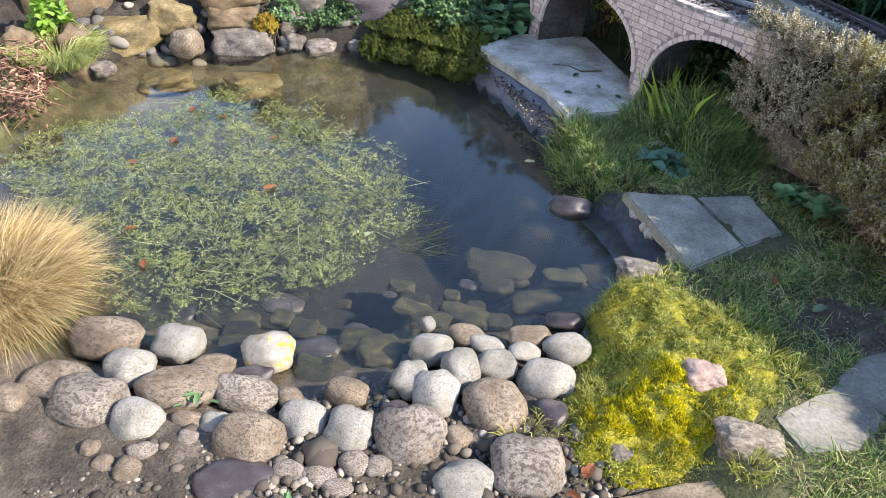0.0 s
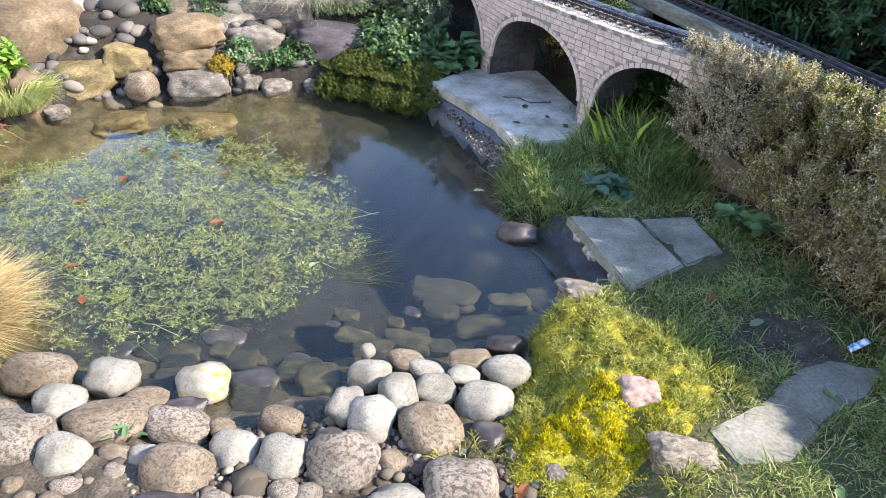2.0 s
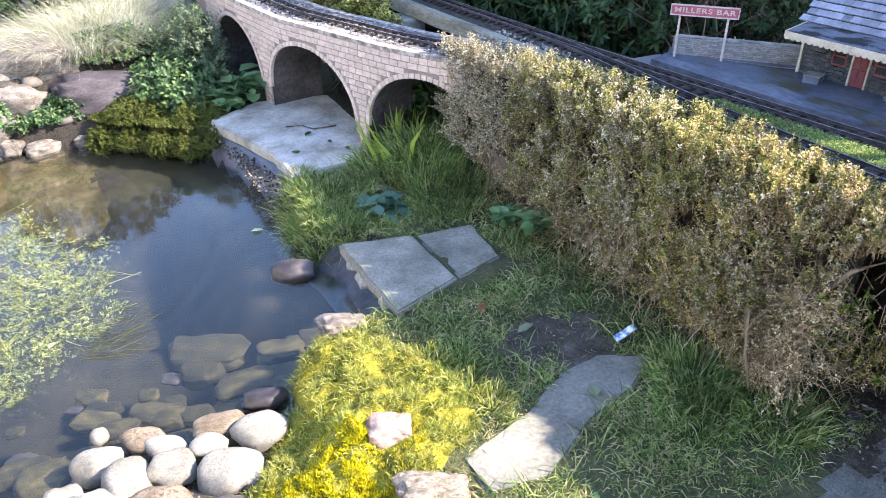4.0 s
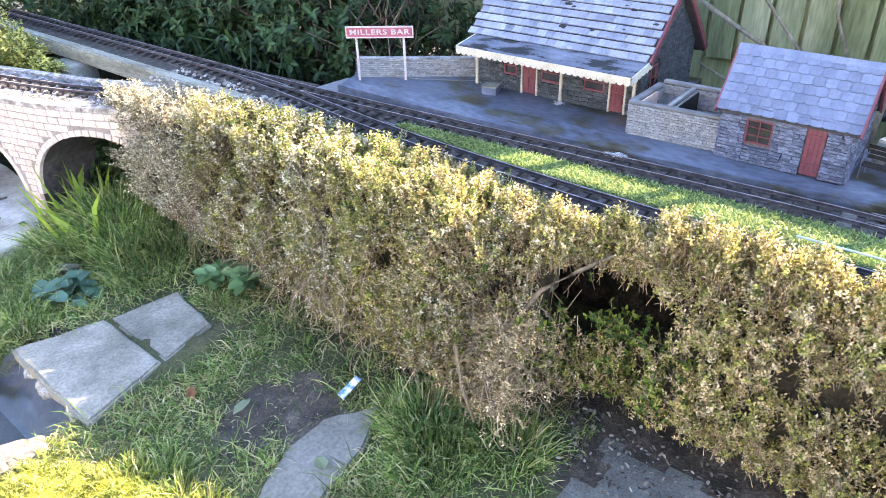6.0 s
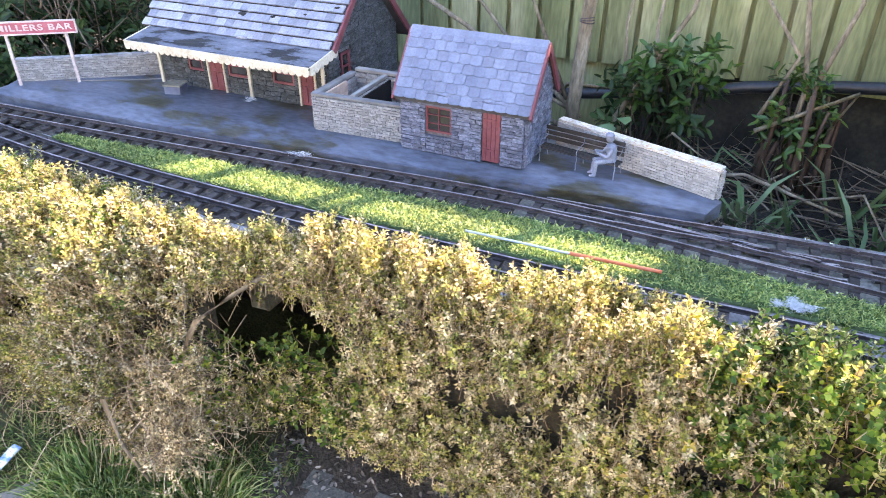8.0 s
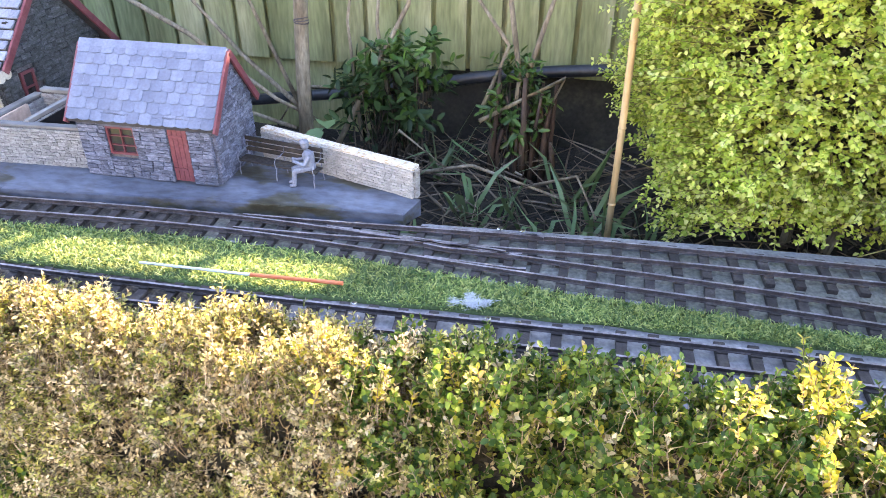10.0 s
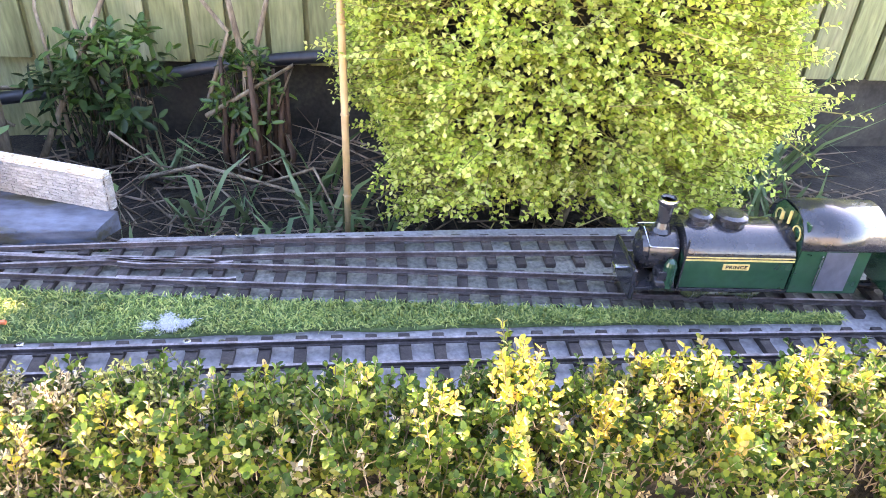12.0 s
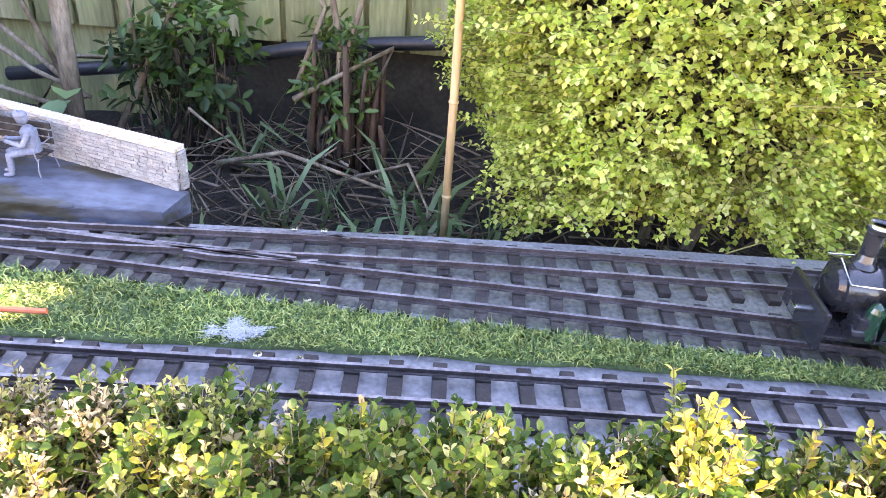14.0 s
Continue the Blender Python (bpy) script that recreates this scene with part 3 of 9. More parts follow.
def build_ground():
    far = np.array([0.1, 0.3, 0.8, 2, 5, 12, 30, 80])
    xs = np.concatenate([-1.4 - far[::-1], np.arange(-1.4, 3.9, 0.025), 3.9 + far])
    ys = np.concatenate([-1.8 - far[::-1], np.arange(-1.8, 5.2, 0.025), 5.2 + far])
    X, Y = np.meshgrid(xs, ys, indexing="ij")
    Z = ground_height(X, Y)
    D = inside_by(X, Y, POND)
    lump = grid_noise(X, Y, 3.0, 1.0) * 0.012 + grid_noise(X, Y, 11.0, 2.0) * 0.008 + grid_noise(X, Y, 40.0, 3.0) * 0.004
    path_mask = (X > 1.2) & (Y < 0.5 + 0.05 * np.sin(X * 9)) & (X < 2.4)
    Z = Z + np.where(path_mask, lump * 0.25, lump)
    n, k = X.shape
    i = np.arange(n * k).reshape(n, k)
    F = np.stack([i[:-1, :-1].ravel(), i[1:, :-1].ravel(), i[1:, 1:].ravel(), i[:-1, 1:].ravel()], 1)
    me = mesh_from("ground", np.stack([X.ravel(), Y.ravel(), Z.ravel()], 1), F, [EARTH, SOIL, PATH_MAT, POND_BED, SOIL_AND_SHADE, LINER, DEEP_BED], True)
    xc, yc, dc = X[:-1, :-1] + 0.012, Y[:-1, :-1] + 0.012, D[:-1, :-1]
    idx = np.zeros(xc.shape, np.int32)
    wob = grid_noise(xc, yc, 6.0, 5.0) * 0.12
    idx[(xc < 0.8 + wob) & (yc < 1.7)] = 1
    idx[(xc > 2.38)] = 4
    # far bank: black soil colour doubles as shade in the gaps between rocks
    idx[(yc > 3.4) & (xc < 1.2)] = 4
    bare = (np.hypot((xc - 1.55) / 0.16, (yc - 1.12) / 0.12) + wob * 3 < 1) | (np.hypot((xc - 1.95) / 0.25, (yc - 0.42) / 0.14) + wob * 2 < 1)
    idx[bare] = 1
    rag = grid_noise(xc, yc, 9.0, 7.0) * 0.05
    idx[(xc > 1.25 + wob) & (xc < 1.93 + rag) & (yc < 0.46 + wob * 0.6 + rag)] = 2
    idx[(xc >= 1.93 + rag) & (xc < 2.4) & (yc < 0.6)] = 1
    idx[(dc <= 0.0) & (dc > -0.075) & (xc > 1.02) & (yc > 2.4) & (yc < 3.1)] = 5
    # strip below the slab's edge, blackened for shade in the undercut
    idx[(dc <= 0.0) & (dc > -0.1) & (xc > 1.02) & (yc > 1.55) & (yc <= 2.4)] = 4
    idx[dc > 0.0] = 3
    # darker bed: liner on the right, deep water's dimness in the middle
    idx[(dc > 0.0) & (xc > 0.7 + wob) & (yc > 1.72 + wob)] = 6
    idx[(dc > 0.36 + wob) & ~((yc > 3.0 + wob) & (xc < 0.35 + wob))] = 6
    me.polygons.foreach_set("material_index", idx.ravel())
    ob = new("ground", me)
    return tagged(ob, "damp garden soil and lawn sloping into a pond", "ground", kind="structure")


build_ground()

wm = bmesh.new()
wx, wy = np.arange(-1.1, 1.5, 0.05), np.arange(1.2, 3.95, 0.05)
wv = {}
for a in range(len(wx)):
    for b in range(len(wy)):
        wv[a, b] = wm.verts.new((wx[a], wy[b], WATER_Z))
for a in range(len(wx) - 1):
    for b in range(len(wy) - 1):
        wm.faces.new((wv[a, b], wv[a + 1, b], wv[a + 1, b + 1], wv[a, b + 1]))
pond_water = single("water", wm, WATER, "clear dark pond water reflecting blue sky", "water", kind="structure")

# ---- fence ----
FX = 3.2
fence = thing("fence", (FX, 0.6, 0.45), "green-stained closeboard timber fence behind the flower bed", "fence", kind="structure")
pitch = 0.0945
for i in range(-26, 34):
    y = 0.012 + i * pitch
    low = 0.5 if y > 0.85 else 0.645
    # boards stop short for a made-up slot that passes a sun streak
    top = 1.545 if -0.85 < y < 0.2 else 1.64
    part("board", box(-0.007, 0.007, -0.041, 0.041, low, top, 0.002), FENCE, fence, m=pose(FX + rng.uniform(-0.002, 0.002), y, 0, 0, 0, rng.uniform(-1.5, 1.5)))
    part("rear_board", box(0.015, 0.027, -0.04, 0.04, low, top, 0.002), FENCE, fence, m=pose(FX, y + pitch / 2, 0, 0, 0, rng.uniform(-1, 1)))
# unseen slats added to break up the streak of light
for y in (-0.62, -0.3, -0.24, 0.02):
    part("trellis_slat", box(FX + 0.028, FX + 0.034, y - 0.018, y + 0.018, 1.5, 1.7, 0.001), FENCE, fence)
part("gravel_board", box(FX + 0.02, FX + 0.045, 0.15, 0.85, 0.4, 0.7, 0.004), FENCE, fence)
part("gravel_board", box(FX + 0.03, FX + 0.055, -2.6, 0.148, 0.4, 0.7, 0.004), BLACKBED, fence, "near-black gravel board under the pales")
# unseen boards added above the slot to cast shade
part("top_rail", box(FX + 0.011, FX + 0.025, -2.6, 3.3, 1.642, 1.85, 0.002), FENCE, fence)
part("cap_rail", box(FX - 0.01, FX + 0.035, -2.6, 3.3, 1.852, 1.88, 0.004), FENCE, fence)
for y in (-2.4, 0.9, 3.2):
    part("post", box(FX + 0.02, FX + 0.1, y - 0.04, y + 0.04, 0.35, 1.95, 0.004), FENCE, fence)
single("pipe", tube([(3.15, 0.5, 0.53), (3.15, 0.27, 0.565), (3.15, 0.0, 0.606), (3.15, -0.16, 0.645), (3.15, -0.36, 0.674), (3.15, -0.5, 0.688), (3.15, -1.6, 0.72)], 0.016, 10), BLACKPIPE,
       "black plastic pipe running along the foot of the fence", "pipe", smooth=True)

# ---- unseen slab and wall, added to bounce sun onto the hedge ----
single("patio", box(-2.6, 1.0, -3.0, 0.62, 0.03, 0.062, 0.004), BOUNCE_SLAB, "unseen pale slab added to bounce sunlight", "patio", kind="structure")
single("wall_house", box(-2.9, -2.6, -3.0, 6.0, 0.0, 2.9), BOUNCE_WALL, "unseen cream wall added to bounce sunlight", "wall", kind="structure")

# ---- railway baseboard ----
baseboard = thing("railway_baseboard", (2.2, 0, 0.14), "grey painted timber baseboard carrying garden railway tracks", "baseboard")
part("top_board", prism([(1.99, -2.0), (2.425, -2.0), (2.408, -1.1), (2.394, -0.71), (2.376, -0.37), (2.362, -0.15), (2.375, 0.1), (2.42, 1.7), (2.04, 1.75), (1.97, 0.5)], 0.59, 0.622, 0.003), BOARD, baseboard)
part("edge_batten", box(1.955, 1.988, -2.0, 1.7, 0.565, 0.628, 0.004), TIMBER, baseboard, "weathered timber edge batten")
part("rear_batten", prism([(2.428, -2.0), (2.455, -2.0), (2.438, -1.1), (2.424, -0.71), (2.406, -0.37), (2.394, -0.178), (2.368, -0.178), (2.379, -0.37), (2.397, -0.71), (2.411, -1.1)], 0.57, 0.626), BOARD, baseboard)
part("left_board", prism([(2.11, 1.76), (2.32, 1.72), (2.285, 2.2), (2.28, 3.7), (2.13, 3.7)], 0.585, 0.62, 0.003), BALLAST, baseboard)
part("left_batten", prism([(2.06, 1.78), (2.105, 1.77), (2.125, 3.7), (2.085, 3.7)], 0.575, 0.632, 0.005), TIMBER, baseboard, "pale mossy timber edge")
for x, y in ((2.03, -1.6), (2.03, -0.6), (2.38, -1.6), (2.38, -0.6), (2.03, 0.9), (2.38, 0.9), (2.25, 3.5)):
    part("leg", box(x - 0.03, x + 0.03, y - 0.03, y + 0.03, 0.1, 0.588, 0.003), TIMBER, baseboard)
single("support_block", joined(box(2.0, 2.14, 2.78, 2.95, 0.38, 0.5, 0.01), box(2.01, 2.13, 2.79, 2.94, 0.5, 0.575, 0.01)), SLAB, "pale concrete block under the raised line", "block")


# ---- tracks ----
def curve_points(ctrl, step):
    """Even steps along a smooth line through control points (x, y)."""
    c = np.array(ctrl, float)
    t = np.concatenate([[0], np.cumsum(np.hypot(*np.diff(c, axis=0).T))])
    s = np.linspace(0, t[-1], 400)
    x, y = np.interp(s, t, c[:, 0]), np.interp(s, t, c[:, 1])
    k = np.hanning(41)
    k /= k.sum()
    pad = lambda v: np.concatenate([2 * v[0] - v[20:0:-1], v, 2 * v[-1] - v[-2:-22:-1]])
    x, y = np.convolve(pad(x), k, "valid"), np.convolve(pad(y), k, "valid")
    d = np.concatenate([[0], np.cumsum(np.hypot(np.diff(x), np.diff(y)))])
    u = np.arange(0, d[-1], step)
    x, y = np.interp(u, d, x), np.interp(u, d, y)
    return x, y, np.arctan2(np.gradient(y), np.gradient(x))


GAUGE = 0.046
bm = box(-0.0078, 0.0078, -0.045, 0.045, 0, 0.0085, 0.0012)
chairs = [box(-0.008, 0.008, s * GAUGE / 2 - 0.006, s * GAUGE / 2 + 0.006, 0.008, 0.0115, 0.001) for s in (-1, 1)]
bm = joined(bm, *chairs)
SLEEPER_MESH = bpy.data.meshes.new("sleeper")
bm.to_mesh(SLEEPER_MESH)
bm.free()
SLEEPER_MESH.materials.append(SLEEPER)


def rail_mesh(x, y, a, off, z):
    """A rail of head, web and foot along a line, off to one side."""
    sec = [(-0.0028, 0), (0.0028, 0), (0.0028, 0.0012), (0.0008, 0.002), (0.0008, 0.0052), (0.0021, 0.0058), (0.0021, 0.0085), (-0.0021, 0.0085), (-0.0021, 0.0058), (-0.0008, 0.0052), (-0.0008, 0.002), (-0.0028, 0.0012)]
    nx, ny = -np.sin(a), np.cos(a)
    V, F, k = [], [], len(sec)
    for px, py, ux, uy in zip(x, y, nx, ny):
        V += [(px + ux * (off + s), py + uy * (off + s), z + h) for s, h in sec]
    for i in range(len(x) - 1):
        F += [(i * k + j, i * k + (j + 1) % k, (i + 1) * k + (j + 1) % k, (i + 1) * k + j) for j in range(k)]
    F += [tuple(range(k)), tuple((len(x) - 1) * k + j for j in range(k))[::-1]]
    return V, F


def rail_part(data, parent, name="rail"):
    """A rail, dark on its sides, its running top coloured pale for the light it catches."""
    me = mesh_from(name, data[0], data[1], [RAILSIDE, RAIL])
    me.polygons.foreach_set("material_index", [1 if i % 12 == 6 and i < len(data[1]) - 2 else 0 for i in range(len(data[1]))])
    return under(new(name, me), parent)


def railway_track(name, ctrl, z, label, spacing=0.0455, parent_at=None, skip=lambda x, y: False):
    x, y, a = curve_points(ctrl, 0.015)
    t = thing(name, (x[0], y[0], z), label, "track", "model railway tracks")
    for s in (-1, 1):
        rail_part(rail_mesh(x, y, a, s * GAUGE / 2, z + 0.0098), t)
    x, y, a = curve_points(ctrl, spacing)
    for px, py, pa in zip(x, y, a):
        if not skip(px, py):
            under(new("sleeper", SLEEPER_MESH), t, pose(px, py, z, 0, 0, math.degrees(pa) + rng.uniform(-1.5, 1.5)))
    return t


TZ = 0.623
MAIN = [(2.22, 3.7), (2.22, 2.4), (2.222, 1.9), (2.23, 1.6), (2.243, 1.34), (2.262, 1.0), (2.281, 0.71), (2.298, 0.45), (2.312, 0.2), (2.305, 0.0), (2.292, -0.15), (2.277, -0.34), (2.268, -0.54), (2.26, -0.7), (2.242, -0.95), (2.222, -1.3), (2.2, -1.95)]
railway_track("main_line_track", MAIN, TZ, "main line of dark-sleepered model track past the platform")
railway_track("near_line_track", [(2.222, 2.15), (2.205, 1.9), (2.178, 1.68), (2.145, 1.45), (2.118, 1.25), (2.1, 1.0), (2.088, 0.7), (2.083, 0.3), (2.086, 0.0), (2.092, -0.25), (2.1, -0.5), (2.105, -0.8), (2.105, -1.9)], TZ,
              "loop line of dark-sleepered model track beside the hedge", skip=lambda x, y: y > 1.72)
# pale ballast chips spilt beside the junction
n = 620
px, py = rng.uniform(2.03, 2.17, n), rng.uniform(1.3, 2.25, n)
ok = px < np.interp(py, [1.25, 1.45, 1.68, 1.9, 2.25], [2.06, 2.09, 2.13, 2.16, 2.17]) + rng.normal(size=n) * 0.015
px, py = px[ok], py[ok]
n = len(px)
CHIPS = leafy("pale_ballast_chips", [(0.12, 0.1, 0.08), (0.26, 0.23, 0.2), (0.45, 0.42, 0.38)], through_light=0, rough=0.9)
sz = rng.uniform(0.004, 0.013, n)
corner = np.array([(-1, -1, -0.3), (1, -1, -0.3), (1, 1, -0.3), (-1, 1, -0.3), (-0.6, -0.5, 0.7), (0.6, -0.6, 0.6), (0.5, 0.6, 0.75), (-0.5, 0.6, 0.55)]) * 0.5
V = corner[None] * sz[:, None, None] * rng.uniform(0.6, 1.3, (n, 1, 3)) + rng.normal(size=(n, 8, 3)) * 0.0006 + np.stack([px, py, 0.6235 + sz * 0.16], 1)[:, None]
F = (np.array([(0, 3, 2, 1), (4, 5, 6, 7), (0, 1, 5, 4), (1, 2, 6, 5), (2, 3, 7, 6), (3, 0, 4, 7)])[None] + (np.arange(n) * 8)[:, None, None]).reshape(-1, 4)
single("ballast_chips", (V.reshape(-1, 3), F), CHIPS, "pale ballast chips spilt beside the junction", "gravel", kind="stuff")
SIDING = [(2.316, 0.14), (2.322, -0.02), (2.332, -0.16), (2.341, -0.3), (2.351, -0.46), (2.357, -0.7), (2.361, -1.0), (2.368, -1.95)]
railway_track("siding_track", SIDING, TZ, "siding of model track diverging along the rear edge of the board", 0.0475, skip=lambda x, y: y > -0.33)
# long timbers under the points
for i in range(9):
    y = 0.1 - i * 0.0475
    x0, x1 = float(np.interp(-y, [-q[1] for q in MAIN], [q[0] for q in MAIN])) - 0.045, float(np.interp(-y, [-q[1] for q in SIDING], [q[0] for q in SIDING])) + 0.045
    single("sleeper", box(x0 + 0.094, x1, y - 0.0078, y + 0.0078, TZ - 0.0004, TZ + 0.0083, 0.0012) if x1 - x0 > 0.12 else box(x1 - 0.02, x1, y + 0.015, y + 0.03, TZ - 0.0004, TZ + 0.0083, 0.0012), SLEEPER, "long dark timber under the points", "sleeper", "point timbers")
# grime over the rear of the board
single("board_grime", prism([(2.205, -1.95), (2.42, -1.95), (2.39, -0.71), (2.36, -0.2), (2.36, -0.14), (2.345, 0.24), (2.285, 0.24), (2.25, -0.25), (2.235, -0.6), (2.2, -1.2)], 0.6222, 0.6229), GRIME, "thin greenish grime over the rear of the board", "dirt", kind="stuff")
for ctrl in (MAIN[1:9], [(2.165, 1.5), (2.125, 1.25), (2.1, 1.0), (2.088, 0.7), (2.083, 0.3), (2.086, 0.0)]):
    bx, by, ba = curve_points(ctrl, 0.02)
    j = 0.01 * grid_noise(bx, by, 16, 1.0)
    V = np.concatenate([np.stack([bx - np.sin(ba) * (o + j * q), by + np.cos(ba) * (o + j * q), np.full_like(bx, z)], 1) for o, z, q in ((-0.056, 0.6205, 1), (-0.05, 0.6236, 1), (0.05, 0.6236, -1), (0.056, 0.6205, -1))])
    k = len(bx)
    F = np.concatenate([np.stack([np.arange(k - 1) + r * k, np.arange(1, k) + r * k, np.arange(1, k) + (r + 1) * k, np.arange(k - 1) + (r + 1) * k], 1) for r in range(3)])
    single("track_dirt", (V, F), BALLAST, "dark dirt gathered between the sleepers of the line", "dirt", kind="stuff")
for pts in ([(2.36, -0.22), (2.366, -0.24), (2.37, -0.38), (2.366, -0.4)], [(2.306, -0.2), (2.3, -0.24), (2.302, -0.34), (2.309, -0.375)], [(2.322, -0.16), (2.318, -0.25), (2.31, -0.34)], [(2.268, -0.21), (2.266, -0.24), (2.262, -0.36), (2.265, -0.38)], [(2.33, -0.02), (2.318, -0.16), (2.302, -0.3)]):
    rail = rail_part(rail_mesh(*curve_points(pts, 0.012), 0, TZ + 0.0098), None, "check_rail")
    tagged(rail, "short pale-topped check rail at the points", "rail", "check rails")


# ---- turf strip between the lines ----
def strip_edge(y):
    near = np.interp(y, [-1.3, -0.85, -0.69, -0.44, -0.2, 0.02, 0.6, 0.9, 1.3], [2.168, 2.168, 2.165, 2.157, 2.147, 2.138, 2.135, 2.14, 2.18])
    far = np.interp(y, [-1.3, -1.03, -0.85, -0.68, -0.47, -0.32, -0.15, 0.0, 0.2, 0.4, 0.7, 1.0, 1.3], [2.172, 2.19, 2.2, 2.213, 2.222, 2.232, 2.246, 2.257, 2.263, 2.251, 2.233, 2.216, 2.19])
    return near, far


turf = thing("artificial_turf_strip", (2.19, 0, 0.622), "strip of green artificial turf between model railway lines", "turf")
ty = np.arange(1.28, -1.28, -0.02)
na, fa = strip_edge(ty)
na, fa = na + grid_noise(ty, ty, 9) * 0.006, fa + grid_noise(ty, ty, 7, 4.0) * 0.006
tv = np.concatenate([np.stack([na, ty, np.full_like(ty, z)], 1) for z in (0.6225, 0.629)] + [np.stack([fa, ty, np.full_like(ty, z)], 1) for z in (0.629, 0.6225)])
k = len(ty)
tf = np.concatenate([np.stack([np.arange(k - 1) + r * k, np.arange(1, k) + r * k, np.arange(1, k) + (r + 1) * k, np.arange(k - 1) + (r + 1) * k], 1) for r in range(3)])
part("backing", (tv, tf), MATTING, turf)
n = 34000
py = rng.uniform(-1.26, 1.26, n)
a0, a1 = strip_edge(py)
px = a0 + (a1 - a0) * rng.random(n)
d = rng.normal(size=(n, 3)) * np.array([0.9, 0.9, 0]) + np.array([0, 0, 1.0])
TURF = leafy("green_plastic_turf", [(0.047, 0.12, 0.04), (0.132, 0.215, 0.068), (0.29, 0.365, 0.1), (0.54, 0.55, 0.19)], through_light=0.3, rough=0.45)
part("turf_growth", blade_cloud(np.stack([px, py, np.full(n, 0.628)], 1), d, rng.uniform(0.008, 0.019, n), np.full(n, 0.0018), rng.uniform(0.2, 1, n)), TURF, turf, kind="stuff")

# ---- platform ----
platform = thing("station_platform", (2.5, 0.7, 0.6225), "low damp slate-grey platform under the model station", "platform")
EDGE = [(2.296, 1.62), (2.295, 1.3), (2.304, 1.04), (2.322, 0.76), (2.34, 0.5), (2.366, 0.2), (2.386, -0.145)]
INNER = [(x + 0.075 - (0.031 if y < 0 else 0), y - (0.023 if y < 0 else 0)) for x, y in EDGE]
part("slab", prism(INNER + [(2.585, 0.19), (2.64, 0.2), (2.66, 0.7), (2.93, 0.72), (2.93, 1.4), (2.65, 1.42), (2.42, 1.66)], 0.6225, 0.655), PLATFORM, platform)
V = [q for (x, y), (u, v) in zip(EDGE, INNER) for q in ((x, y, 0.6225), (x, y, 0.643), (u, v, 0.655), (u, v, 0.6225))]
F = [(4 * i + k, 4 * i + 4 + k, 4 * i + 5 + k, 4 * i + 1 + k) for i in range(len(EDGE) - 1) for k in (0, 1)] + [(0, 1, 2, 3), tuple(4 * (len(EDGE) - 1) + k for k in (3, 2, 1, 0))]
part("front_slope", (V, F), PLATFORM, platform)
for (ax, ay), (bx, by) in zip(EDGE, EDGE[1:]):
    k = max(int((ay - by) / 0.11), 1)
    for i in range(k):
        p, q = (ax + (bx - ax) * i / k, ay + (by - ay) * i / k), (ax + (bx - ax) * (i + 1) / k, ay + (by - ay) * (i + 1) / k)
        part("edge_stone", prism([(p[0], p[1] - 0.0008), (q[0], q[1] + 0.0008), (q[0] + 0.016, q[1] + 0.0008), (p[0] + 0.016, p[1] - 0.0008)], 0.6385, 0.6448, 0.0008), PLATFORM, platform)


# ---- masonry ----
def block_meshes(name, material, count=5, rough=0.1):
    out = []
    for i in range(count):
        bm = bmesh.new()
        bmesh.ops.create_cube(bm, size=1)
        bmesh.ops.bevel(bm, geom=bm.edges[:], offset=0.06, segments=1, affect="EDGES")
        r = random.Random(i + 11)
        for v in bm.verts:
            v.co += Vector((r.uniform(-rough, rough) * 0.6, r.uniform(-rough, rough) * 1.5, r.uniform(-rough, rough)))
        me = bpy.data.meshes.new(name)
        bm.to_mesh(me)
        bm.free()
        me.materials.append(material)
        out.append(me)
    return out


def lay_blocks(parent, name, meshes, m, width, height, course, length, depth, joint=0.0009, hole=lambda u0, u1, v0, v1: False, clip=lambda v: None, seed=0, limit=400):
    """Courses of blocks on a wall face. m: the face's frame, x along it, -y out of it, z up."""
    r = random.Random(seed)
    v, row = 0.0, 0
    made = 0
    while v < height - course * 0.4:
        h = course * r.uniform(0.85, 1.18)
        h = min(h, height - v)
        lo, hi = clip(v + h * 0.5) or (0.0, width)
        u = lo
        while u < hi - 0.002:
            w = length * r.uniform(0.55, 1.4)
            if hi - u - w < length * 0.4:
                w = hi - u
            w = min(w, hi - u)
            if not hole(u, u + w, v, v + h) and made < limit:
                ob = under(new(name, r.choice(meshes)), parent)
                mm = m @ pose(u + w / 2, -depth * r.uniform(0.3, 0.55), v + h / 2) @ Matrix.Diagonal((max(w - joint, 0.001), depth, max(h - joint, 0.001), 1))
                ob.matrix_basis = mm
                made += 1
            u += w
        v += h
        row += 1


DARKBLOCKS = block_meshes("stone", DARKSTONE)
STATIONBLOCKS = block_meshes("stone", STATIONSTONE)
GREYBLOCKS = block_meshes("stone", GREYSTONE)
CREAMBLOCKS = block_meshes("stone", CREAMSTONE)
BRICKS = block_meshes("brick", BRICK, 4, 0.03)


def face_frame(p, q, z):
    """The frame of a wall face from p to q (left to right as seen from outside)."""
    d = Vector((q[0] - p[0], q[1] - p[1], 0)).normalized()
    out = Vector((d.y, -d.x, 0))
    m = Matrix(((d.x, -out.x, 0, p[0]), (d.y, -out.y, 0, p[1]), (0, 0, 1, z), (0, 0, 0, 1)))
    return m


